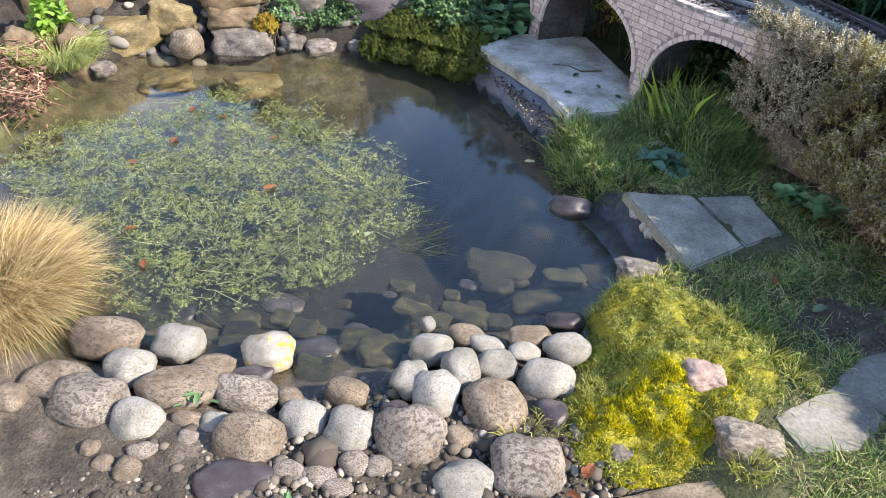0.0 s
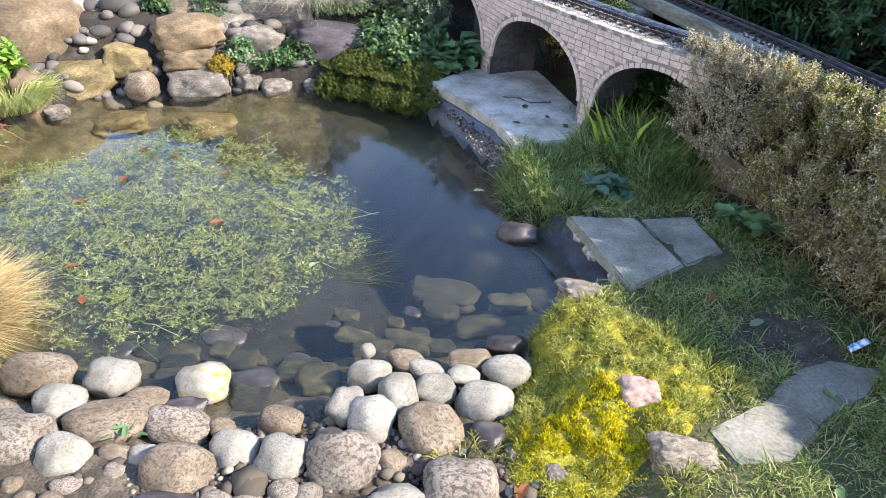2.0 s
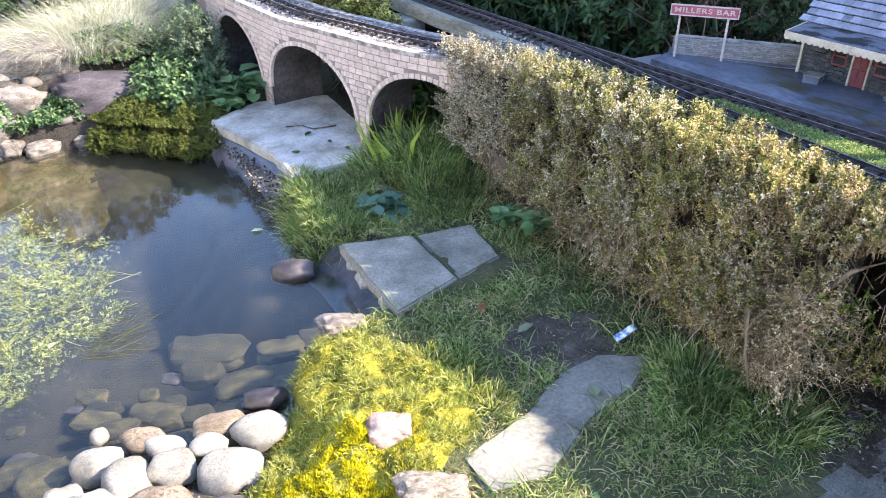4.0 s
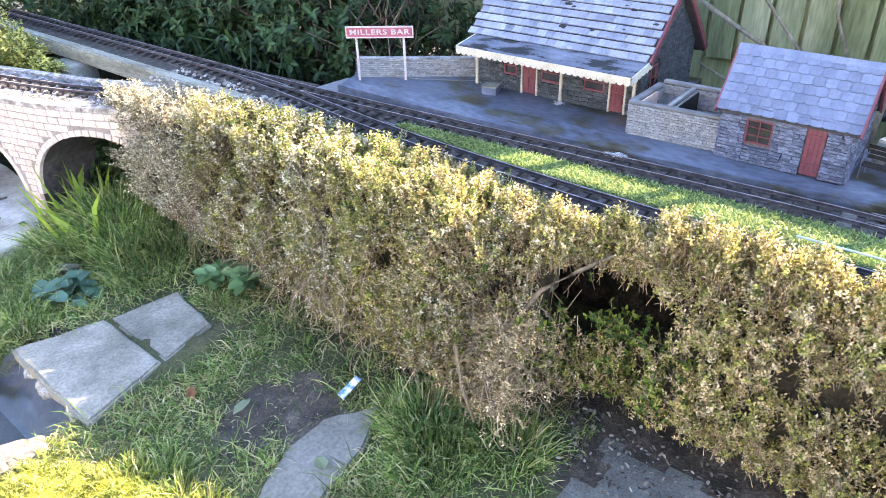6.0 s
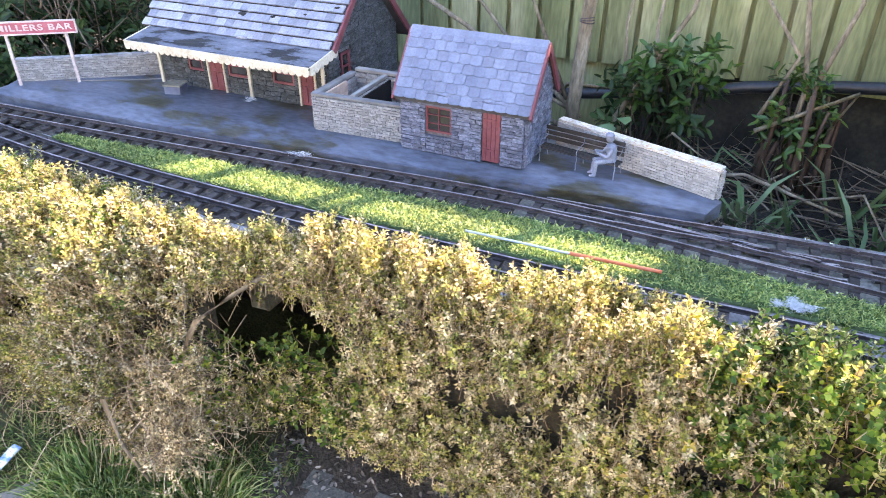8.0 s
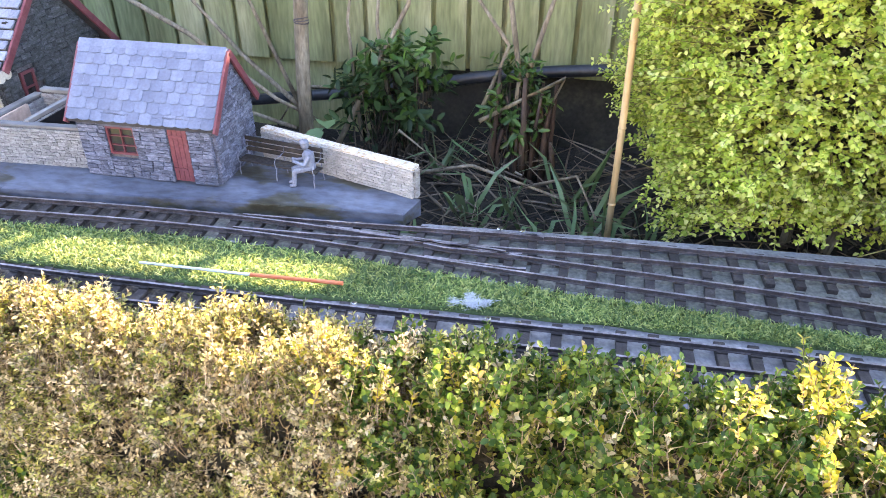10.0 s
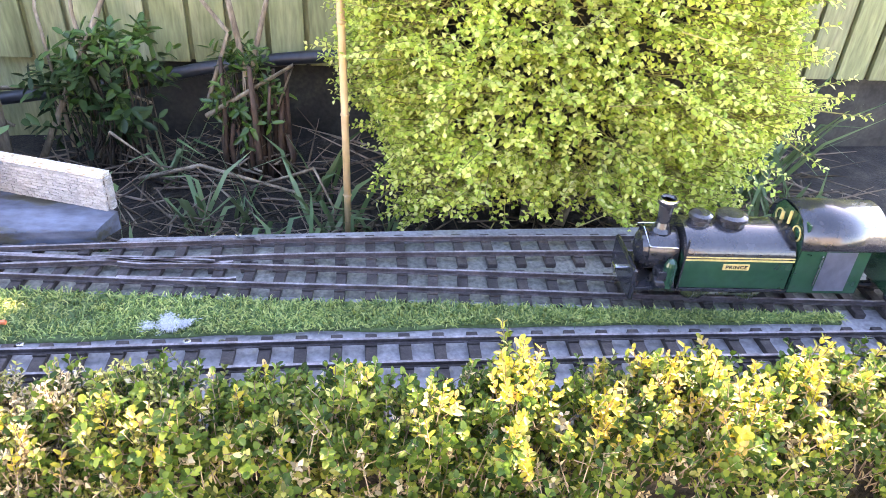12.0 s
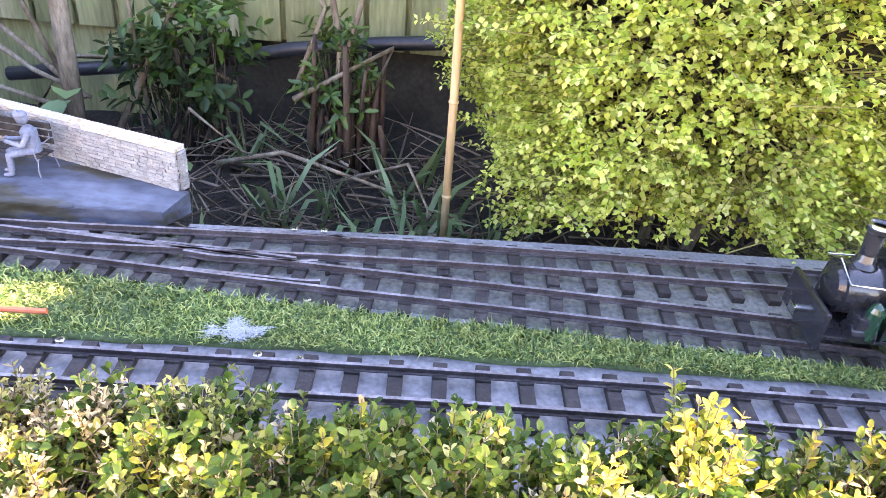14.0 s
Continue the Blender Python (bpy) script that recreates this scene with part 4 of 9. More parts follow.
def wall_between(name, label, category, p, q, z, height, thick, meshes, course, length, cap, group="", core=None, capping=None):
    t = thing(name, ((p[0] + q[0]) / 2, (p[1] + q[1]) / 2, z), label, category, group)
    m = face_frame(p, q, z)
    w = math.hypot(q[0] - p[0], q[1] - p[1])
    part("core", box(0, w, 0.002, thick - 0.002, 0, height), core or DARKJOINT, t, m=m)
    lay_blocks(t, "stone", meshes, m, w, height, course, length, 0.005, joint=0.0006, seed=int(w * 1000))
    back = m @ pose(w, thick, 0, 0, 0, 180)
    lay_blocks(t, "stone", meshes, back, w, height, course * 1.5, length * 1.6, 0.006, seed=int(w * 777))
    for e, mm in enumerate((m @ pose(0, thick, 0, 0, 0, -90), m @ pose(w, 0, 0, 0, 0, 90))):
        lay_blocks(t, "stone", meshes, mm, thick, height, course, length, 0.005, seed=e + 5)
    r = random.Random(3)
    u = 0.0
    while u < w - 0.004:
        l = min(length * r.uniform(1.5, 2.6), w - u)
        ob = under(new("coping", r.choice(capping or meshes)), t)
        ob.matrix_basis = m @ pose(u + l / 2, thick / 2, height + cap / 2) @ Matrix.Diagonal((l + 0.001, thick + 0.006, cap, 1))
        u += l
    return t


PZ = 0.655
wall_between("platform_wall", "long low cream stone model wall, weathered orange along its coping", "wall", (2.55, 0.185), (2.434, -0.155), PZ, 0.056, 0.014, CREAMBLOCKS, 0.0056, 0.0135, 0.007, "model walls", MORTAR, block_meshes("coping", OCHRECAP, 3, 0.03))
wall_between("platform_wall", "grey stone model wall behind the station sign", "wall", (2.37, 1.6), (2.585, 1.285), PZ, 0.054, 0.013, GREYBLOCKS, 0.0058, 0.017, 0.005, "model walls")


# ---- model hut ----
def model_hut():
    t = thing("model_stone_hut", (2.49, 0.35, PZ), "small dark stone model hut with red door and blue-grey slate roof", "model hut")
    x0, x1, y0, y1, ze, zr = 2.412, 2.575, 0.217, 0.487, 0.786, 0.889
    xm = (x0 + x1) / 2
    H = ze - PZ
    bm = bmesh.new()
    pr = [(x0 + 0.003, PZ), (x1 - 0.003, PZ), (x1 - 0.003, ze - 0.004), (xm, zr - 0.014), (x0 + 0.003, ze - 0.004)]
    a = [bm.verts.new((x, y0 + 0.003, z)) for x, z in pr]
    b = [bm.verts.new((x, y1 - 0.003, z)) for x, z in pr]
    bm.faces.new(a), bm.faces.new(b[::-1])
    for i in range(5):
        bm.faces.new((a[i], b[i], b[(i + 1) % 5], a[(i + 1) % 5]))
    bmesh.ops.recalc_face_normals(bm, faces=bm.faces)
    body = part("walling", bm, DARKJOINT, t, "dark grey rubble stone walls")
    front = face_frame((x0, y1), (x0, y0), PZ)
    W = y1 - y0
    du0, du1 = 0.181, 0.222
    wu0, wu1, wv0, wv1 = 0.056, 0.114, 0.046, 0.102

    def hole(u0, u1, v0, v1):
        return (u1 > du0 and u0 < du1 and v0 < 0.115) or (u1 > wu0 and u0 < wu1 and v1 > wv0 and v0 < wv1)

    r = random.Random(4)
    for lo, hi in ((0.0, wu0), (wu0, wu1), (wu1, du0), (du0, du1), (du1, W)):
        lay_blocks(body, "stone", DARKBLOCKS, front @ pose(lo, 0, 0), hi - lo, H, 0.0078, 0.021, 0.007, hole=lambda a, b, c, d, lo=lo: hole(a + lo + 1e-4, b + lo - 1e-4, c + 1e-4, d - 1e-4), seed=int(lo * 1000) + 1)
    gable = face_frame((x0, y0), (x1, y0), PZ)
    D = x1 - x0
    slope = (zr - ze) / (D / 2)
    clip = lambda v: (0.0, D) if v < H else ((v - H) / slope, D - (v - H) / slope)
    lay_blocks(body, "stone", DARKBLOCKS, gable, D, zr - PZ - 0.012, 0.0085, 0.021, 0.007, clip=clip, seed=8)
    lay_blocks(body, "stone", DARKBLOCKS, face_frame((x1, y1), (x0, y1), PZ), D, zr - PZ - 0.012, 0.0125, 0.03, 0.006, clip=clip, seed=9)
    door = part("door", box(du0 + 0.001, du1 - 0.001, -0.002, 0.004, 0.002, 0.113, 0.0006), REDPAINT, t, "faded red plank door", m=front)
    for k in range(4):
        part("plank", box(du0 + 0.002 + k * 0.0095, du0 + 0.0108 + k * 0.0095, -0.0042, -0.0015, 0.003, 0.112, 0.0005), REDPAINT, door, m=front)
    for v in (0.025, 0.09):
        part("hinge", box(du0 + 0.003, du1 - 0.012, -0.0056, -0.004, v, v + 0.005), REDPAINT, door, m=front)
    part("lintel", box(du0 - 0.006, du1 + 0.006, -0.006, 0.002, 0.1135, 0.124, 0.001), DARKSTONE, t, m=front)
    part("window_lintel", box(wu0 - 0.006, wu1 + 0.006, -0.006, 0.002, wv1 + 0.001, wv1 + 0.012, 0.001), DARKSTONE, t, m=front)
    win = part("window", box(wu0, wu1, 0.002, 0.004, wv0, wv1), GLASS, t, "dark glazed window in a red frame", m=front)
    fr = [box(wu0, wu0 + 0.004, -0.003, 0.003, wv0, wv1), box(wu1 - 0.004, wu1, -0.003, 0.003, wv0, wv1), box(wu0 + 0.004, wu1 - 0.004, -0.003, 0.003, wv0, wv0 + 0.004), box(wu0 + 0.004, wu1 - 0.004, -0.003, 0.003, wv1 - 0.004, wv1)]
    part("window_frame", joined(*fr), REDPAINT, win, m=front)
    for k in (1, 2):
        part("glazing_bar", box(wu0 + 0.004, wu1 - 0.004, -0.002, 0.002, wv0 + k * 0.0187 - 0.001, wv0 + k * 0.0187 + 0.001), REDPAINT, win, m=front)
    part("glazing_bar", box((wu0 + wu1) / 2 - 0.001, (wu0 + wu1) / 2 + 0.001, -0.0024, 0.002, wv0 + 0.004, wv1 - 0.004), REDPAINT, win, m=front)
    # roof
    for side, (xa, xb) in enumerate(((x0 - 0.012, xm), (x1 + 0.012, xm))):
        bm = bmesh.new()
        za = ze - 0.012 * slope
        q = [bm.verts.new(p) for p in ((xa, y1 + 0.012, za), (xa, y0 - 0.012, za), (xb, y0 - 0.012, zr), (xb, y1 + 0.012, zr))]
        f = bm.faces.new(q)
        ext = bmesh.ops.extrude_face_region(bm, geom=[f])
        for v in ext["geom"]:
            if isinstance(v, bmesh.types.BMVert):
                v.co.z -= 0.006
        bmesh.ops.recalc_face_normals(bm, faces=bm.faces)
        roof = part("roof", bm, BLACKSLATE, t, "blue-grey scalloped slate roof")
        if side == 0:
            run = Vector((xb - xa, 0, zr - za))
            rows, cols = 7, 12
            L = (y1 - y0 + 0.024) / cols
            up = run.normalized()
            nrm = Vector((-up.z, 0, up.x))
            # a slate with a rounded tail
            sv = [(-0.5, 1.25), (0.5, 1.25), (0.5, 0.12), (0.3, 0.02), (0, 0), (-0.3, 0.02), (-0.5, 0.12)]
            s = run.length / rows
            bm = prism([(a * L * 0.985, b * s) for a, b in sv], 0, 0.0014)
            SM = bpy.data.meshes.new("slate")
            bm.to_mesh(SM)
            bm.free()
            SM.materials.append(SLATE)
            for i in range(rows):
                for j in range(cols + (i % 2)):
                    yy = y1 + 0.012 - L * (j + (0 if i % 2 else 0.5))
                    if yy > y1 + 0.012 - L * 0.4 or yy < y0 - 0.012 + L * 0.4:
                        if i % 2 == 0:
                            continue
                        yy = min(max(yy, y0 - 0.012 + L * 0.5), y1 + 0.012 - L * 0.5)
                    base = Vector((xa, yy, za)) + up * (s * i - 0.002) + nrm * (0.0032)
                    tilt = rng.uniform(-1, 1)
                    m = Matrix(((0, up.x, nrm.x, base.x), (-1, 0, 0, base.y), (0, up.z, nrm.z, base.z), (0, 0, 0, 1))) @ pose(0, 0, 0, -4.0, 0, tilt)
                    under(new("slate", SM), roof, m)
    part("ridge", joined(box(xm - 0.016, xm + 0.001, y0 - 0.013, y1 + 0.013, -0.0012, 0.0012, 0, pose(0, 0, 0) @ Matrix.Translation((xm, 0, zr + 0.004)) @ pose(0, 0, 0, 0, -math.degrees(math.atan(slope)), 0) @ Matrix.Translation((-xm, 0, 0))), box(xm - 0.001, xm + 0.016, y0 - 0.013, y1 + 0.013, -0.0012, 0.0012, 0, Matrix.Translation((xm, 0, zr + 0.004)) @ pose(0, 0, 0, 0, math.degrees(math.atan(slope)), 0) @ Matrix.Translation((-xm, 0, 0)))), SLATE, t, "grey ridge capping")
    for y in (y0 - 0.014, y1 + 0.014):
        for xa in (x0 - 0.014, x1 + 0.014):
            za = ze - 0.014 * slope
            mid = Vector(((xa + xm) / 2, y, (za + zr) / 2 - 0.004))
            L = math.hypot(xm - xa, zr - za)
            ang = math.degrees(math.atan2(zr - za, xm - xa))
            part("bargeboard", box(-L / 2, L / 2, -0.0025, 0.0025, -0.008, 0.005, 0.0006), REDPAINT, t, "red bargeboard", m=pose(mid.x, y, mid.z, 0, -ang, 0))
    return t


model_hut()


# ---- yard beside the hut ----
def yard():
    t = thing("model_walled_yard", (2.5, 0.6, PZ), "roofless walled stone yard between model station and hut", "model yard")
    runs = [((2.418, 0.712), (2.43, 0.492), 0.078), ((2.585, 0.712), (2.419, 0.714), 0.078), ((2.6, 0.5), (2.6, 0.7), 0.085), ((2.585, 0.625), (2.436, 0.625), 0.08)]
    for i, (p, q, h) in enumerate(runs):
        m = face_frame(p, q, PZ)
        w = math.hypot(q[0] - p[0], q[1] - p[1])
        wall = part("wall", box(0, w, 0.002, 0.011, 0, h), DARKJOINT, t, m=m)
        lay_blocks(wall, "stone", GREYBLOCKS, m, w, h, 0.0068, 0.0145, 0.005, joint=0.0007, seed=20 + i)
        lay_blocks(wall, "stone", GREYBLOCKS, m @ pose(w, 0.013, 0, 0, 0, 180), w, h, 0.012, 0.03, 0.004, seed=40 + i)
        part("coping", box(-0.002, w + 0.002, -0.003 if i < 3 else 0.0, 0.014 if i < 3 else 0.011, h + 0.0002, h + 0.006 + 0.0006 * i, 0.0015), GREYSTONE, wall, m=m)
    # black floor and sides stand in for the shade of the recess
    lining = [box(2.448, 2.589, 0.494, 0.607, PZ, PZ + 0.012), box(2.4485, 2.452, 0.494, 0.607, PZ + 0.012, PZ + 0.077), box(2.586, 2.589, 0.494, 0.607, PZ + 0.012, PZ + 0.079), box(2.452, 2.586, 0.494, 0.497, PZ + 0.012, PZ + 0.079), box(2.452, 2.586, 0.604, 0.607, PZ + 0.012, PZ + 0.078)]
    part("pit_lining", joined(*lining), PITBLACK, t, "black boards standing in for shade inside the pit")
    # panel added as the pink inner face of the yard's left wall
    part("gate", box(2.44, 2.53, 0.69, 0.696, PZ, PZ + 0.08, 0.001), INNERPINK, t, "pinkish cream panel for the left wall's inner face")
    return t


yard()


# ---- model station ----
def model_station():
    t = thing("model_station_building", (2.7, 1.0, PZ), "dark stone model station with slate roof, red doors and scalloped canopy", "model station")
    xf, xr, y0, y1 = 2.532, 2.875, 0.745, 1.262
    ze, xm, zr = 0.80, 2.7, 0.968
    bm = bmesh.new()
    pr = [(xf + 0.003, PZ), (xr - 0.003, PZ), (xr - 0.003, ze - 0.02), (xm, zr - 0.012), (xf + 0.003, ze - 0.012)]
    a = [bm.verts.new((x, y0 + 0.003, z)) for x, z in pr]
    b = [bm.verts.new((x, y1 - 0.003, z)) for x, z in pr]
    bm.faces.new(a), bm.faces.new(b[::-1])
    for i in range(5):
        bm.faces.new((a[i], b[i], b[(i + 1) % 5], a[(i + 1) % 5]))
    bmesh.ops.recalc_face_normals(bm, faces=bm.faces)
    body = part("walling", bm, DARKJOINT, t, "dark grey stone walling, green with algae")
    front = face_frame((xf, y1), (xf, y0), PZ)
    W = y1 - y0
    doors = [(y1 - 1.1, y1 - 1.045), (y1 - 0.825, y1 - 0.775)]
    wins = [(y1 - 1.16, y1 - 1.115), (y1 - 1.035, y1 - 0.965), (y1 - 0.9, y1 - 0.838)]

    def hole(u0, u1, v0, v1):
        return any(u1 > a and u0 < b for a, b in doors) or any(u1 > a and u0 < b and v1 > 0.046 and v0 < 0.1 for a, b in wins)

    edges = sorted({0.0, W, *[e for d in doors + wins for e in d]})
    for lo, hi in zip(edges, edges[1:]):
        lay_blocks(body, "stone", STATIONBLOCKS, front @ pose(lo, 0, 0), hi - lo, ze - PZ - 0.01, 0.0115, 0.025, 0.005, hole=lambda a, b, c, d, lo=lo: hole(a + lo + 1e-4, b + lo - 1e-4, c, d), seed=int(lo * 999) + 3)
    D = xr - xf
    H = ze - PZ
    slope = (zr - ze) / (xm - xf)
    clip = lambda v: (0.0, D) if v < H - 0.012 else ((v - H + 0.012) / slope, D - (v - H + 0.012) / slope)
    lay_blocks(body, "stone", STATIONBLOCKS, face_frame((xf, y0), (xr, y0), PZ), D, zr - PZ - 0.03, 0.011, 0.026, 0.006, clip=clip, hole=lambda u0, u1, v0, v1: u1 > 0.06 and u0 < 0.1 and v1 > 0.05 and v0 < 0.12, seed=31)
    gm = face_frame((xf, y0), (xr, y0), PZ)
    gw = part("window", box(0.06, 0.1, 0.0, 0.003, 0.05, 0.12), GLASS, t, m=gm)
    part("window_frame", joined(box(0.06, 0.066, -0.004, 0.002, 0.05, 0.12), box(0.094, 0.1, -0.004, 0.002, 0.05, 0.12), box(0.066, 0.094, -0.004, 0.002, 0.05, 0.056), box(0.066, 0.094, -0.004, 0.002, 0.114, 0.12), box(0.066, 0.094, -0.003, 0.002, 0.083, 0.087)), REDPAINT, gw, m=gm)
    for a, b in doors:
        d = part("door", box(a + 0.005, b - 0.005, -0.003, 0.004, 0.002, 0.113, 0.0006), REDPAINT, t, "faded red panelled door", m=front)
        for k in range(2):
            u = a + 0.009 + k * (b - a - 0.014) / 2
            for v0, v1 in ((0.01, 0.05), (0.06, 0.105)):
                part("panel", box(u, u + (b - a - 0.024) / 2, -0.0048, -0.002, v0, v1, 0.0008), REDPAINT, d, m=front)
        part("door_frame", joined(box(a, a + 0.005, -0.007, 0.003, 0, 0.12), box(b - 0.005, b, -0.007, 0.003, 0, 0.12), box(a + 0.005, b - 0.005, -0.007, 0.003, 0.114, 0.12)), CREAMPAINT, d, "cream door frame", m=front)
    for a, b in wins:
        w = part("window", box(a, b, 0.0, 0.004, 0.046, 0.1), GLASS, t, m=front)
        part("window_frame", joined(box(a, a + 0.005, -0.004, 0.003, 0.046, 0.1), box(b - 0.005, b, -0.004, 0.003, 0.046, 0.1), box(a + 0.005, b - 0.005, -0.004, 0.003, 0.046, 0.052), box(a + 0.005, b - 0.005, -0.004, 0.003, 0.094, 0.1), box(a + 0.005, b - 0.005, -0.003, 0.003, 0.071, 0.075)), REDPAINT, w, "red sash frame", m=front)
    for u in (0.004, W * 0.56, W - 0.012):
        part("pilaster", box(u, u + 0.008, -0.01, 0.002, 0, 0.135, 0.0008), CREAMPAINT, t, "cream timber post", m=front)
    # canopy
    cx0, cx1, cy0, cy1 = 2.427, 2.545, 0.722, 1.255
    bm = bmesh.new()
    q = [bm.verts.new(p) for p in ((cx0, cy1, 0.789), (cx0, cy0, 0.789), (cx1, cy0, 0.806), (cx1, cy1, 0.806))]
    f = bm.faces.new(q)
    ext = bmesh.ops.extrude_face_region(bm, geom=[f])
    for v in ext["geom"]:
        if isinstance(v, bmesh.types.BMVert):
            v.co.z -= 0.005
    bmesh.ops.recalc_face_normals(bm, faces=bm.faces)
    canopy = part("canopy", bm, FELT, t, "flat grey canopy with peeling black felt")

    def valance(p, q, n):
        d = Vector(q) - Vector(p)
        V, F = [], []
        pts = []
        for i in range(n):
            for k in range(7):
                a = math.pi * k / 6
                pts.append(((i + 0.5 - 0.5 * math.cos(a)) / n, -0.010 - 0.008 * math.sin(a)))
        out = Vector((d.y, -d.x, 0)).normalized() * 0.003
        for s in (0, 1):
            for u, z in pts:
                V += [tuple(Vector(p) + d * u + out * s + Vector((0, 0, 0.004))), tuple(Vector(p) + d * u + out * s + Vector((0, 0, z)))]
        m = len(pts)
        for s in (0, 1):
            o = s * 2 * m
            F += [(o + 2 * i, o + 2 * i + 1, o + 2 * i + 3, o + 2 * i + 2) for i in range(m - 1)]
        F += [(2 * i + 1, 2 * m + 2 * i + 1, 2 * m + 2 * i + 3, 2 * i + 3) for i in range(m - 1)]
        F += [(2 * i, 2 * i + 2, 2 * m + 2 * i + 2, 2 * m + 2 * i) for i in range(m - 1)]
        return V, F

    part("valance", valance((cx0, cy1, 0.787), (cx0, cy0, 0.787), 30), CREAMPAINT, canopy, "cream scalloped valance board")
    part("valance", valance((cx0, cy0, 0.787), (cx1, cy0, 0.803), 6), CREAMPAINT, canopy)
    part("valance", valance((cx1, cy1, 0.803), (cx0, cy1, 0.787), 6), CREAMPAINT, canopy)
    # roof
    za = 0.802
    xa = 2.526
    for side, (sx, sz) in enumerate(((xa, za), (2.915, 0.748))):
        bm = bmesh.new()
        q = [bm.verts.new(p) for p in ((sx, y1 + 0.02, sz), (sx, y0 - 0.024, sz), (xm, y0 - 0.024, zr), (xm, y1 + 0.02, zr))]
        f = bm.faces.new(q)
        ext = bmesh.ops.extrude_face_region(bm, geom=[f])
        for v in ext["geom"]:
            if isinstance(v, bmesh.types.BMVert):
                v.co.z -= 0.007
        bmesh.ops.recalc_face_normals(bm, faces=bm.faces)
        roof = part("roof", bm, BLACKSLATE, t, "pale weathered slate roof with dark shadowed courses")
        if side == 0:
            run = Vector((xm - sx, 0, zr - sz))
            up = run.normalized()
            nrm = Vector((-up.z, 0, up.x))
            rows, cols = 10, 21
            L = (y1 - y0 + 0.044) / cols
            s = run.length / rows
            # slates cut short so the dark deck draws a shadow line per course
            bm = prism([(-0.49 * L, 0), (0.49 * L, 0), (0.49 * L, s * 0.86), (-0.49 * L, s * 0.86)], 0, 0.0036)
            SM = bpy.data.meshes.new("slate")
            bm.to_mesh(SM)
            bm.free()
            SM.materials.append(OLDSLATE)
            for i in range(rows):
                for j in range(cols):
                    yy = y1 + 0.02 - L * (j + 0.5 + (0.25 if i % 2 else -0.2))
                    if yy > y1 + 0.02 - L * 0.45 or yy < y0 - 0.024 + L * 0.45:
                        yy = min(max(yy, y0 - 0.024 + L * 0.47), y1 + 0.02 - L * 0.47)
                    base = Vector((sx, yy, sz)) + up * (s * i - 0.003) + nrm * 0.005
                    m = Matrix(((0, up.x, nrm.x, base.x), (-1, 0, 0, base.y), (0, up.z, nrm.z, base.z), (0, 0, 0, 1))) @ pose(0, 0, 0, -7 + rng.uniform(-2, 2), 0, rng.uniform(-2, 2))
                    under(new("slate", SM), roof, m)
        ang = math.degrees(math.atan2(zr - sz, xm - sx))
        Lb = math.hypot(xm - sx, zr - sz)
        part("bargeboard", box(-Lb / 2, Lb / 2, -0.003, 0.003, -0.012, 0.004, 0.0008), REDPAINT, t, "red bargeboard", m=pose((sx + xm) / 2, y0 - 0.026, (sz + zr) / 2, 0, -ang, 0))
    tuft = random.Random(5)
    ROOFMOSS = surface("black_roof_moss", [(0.01, 0.01, 0.009), (0.03, 0.03, 0.026)], 40, 0.95, 0.6, 200, 0.4)
    for k in range(26):
        yy = tuft.choice((0.79, 0.97, 1.0, 0.83)) + tuft.gauss(0, 0.035)
        f = min(max(tuft.gauss(0.62, 0.22), 0.05), 0.97)
        bm = bmesh.new()
        bmesh.ops.create_icosphere(bm, subdivisions=2, radius=1)
        for v in bm.verts:
            v.co *= 1 + 0.5 * noise.noise(v.co * 1.7 + Vector((k, 0, 0)))
        part("moss_pad", bm, ROOFMOSS, t, m=pose(xa + (xm - xa) * f, min(max(yy, y0), y1), za + (zr - za) * f + 0.008, 0, -math.degrees(math.atan2(zr - za, xm - xa)), 0) @ Matrix.Diagonal((tuft.uniform(0.003, 0.007), tuft.uniform(0.005, 0.014), 0.0028, 1)), smooth=True)
    part("ridge", tube([(xm, y1 + 0.02, zr + 0.003), (xm, y0 - 0.02, zr + 0.003)], 0.006, 8), OLDSLATE, t)
    part("chimney", joined(box(2.63, 2.67, 0.955, 0.995, 0.9, 1.05, 0.002), box(2.625, 2.675, 0.95, 1.0, 1.05, 1.06, 0.002)), GREYSTONE, t, "grey stone chimney stack")
    part("vent", box(2.515, 2.53, 0.955, 0.985, 0.803, 0.81, 0.002), OLDSLATE, t)
    return t


model_station()


# ---- station sign ----
def lettering_mesh(words, size, material):
    """Raised capitals, centred, as a mesh."""
    cu = bpy.data.curves.new("lettering", "FONT")
    cu.body = words
    cu.size, cu.extrude, cu.offset = size, 0.0003, size * 0.024
    cu.space_character = 1.12
    cu.align_x, cu.align_y = "CENTER", "CENTER"
    tmp = bpy.data.objects.new("tmp", cu)
    scene.collection.objects.link(tmp)
    me = bpy.data.meshes.new_from_object(tmp)
    bpy.data.objects.remove(tmp)
    me.name = "lettering"
    me.materials.clear()
    me.materials.append(material)
    return me


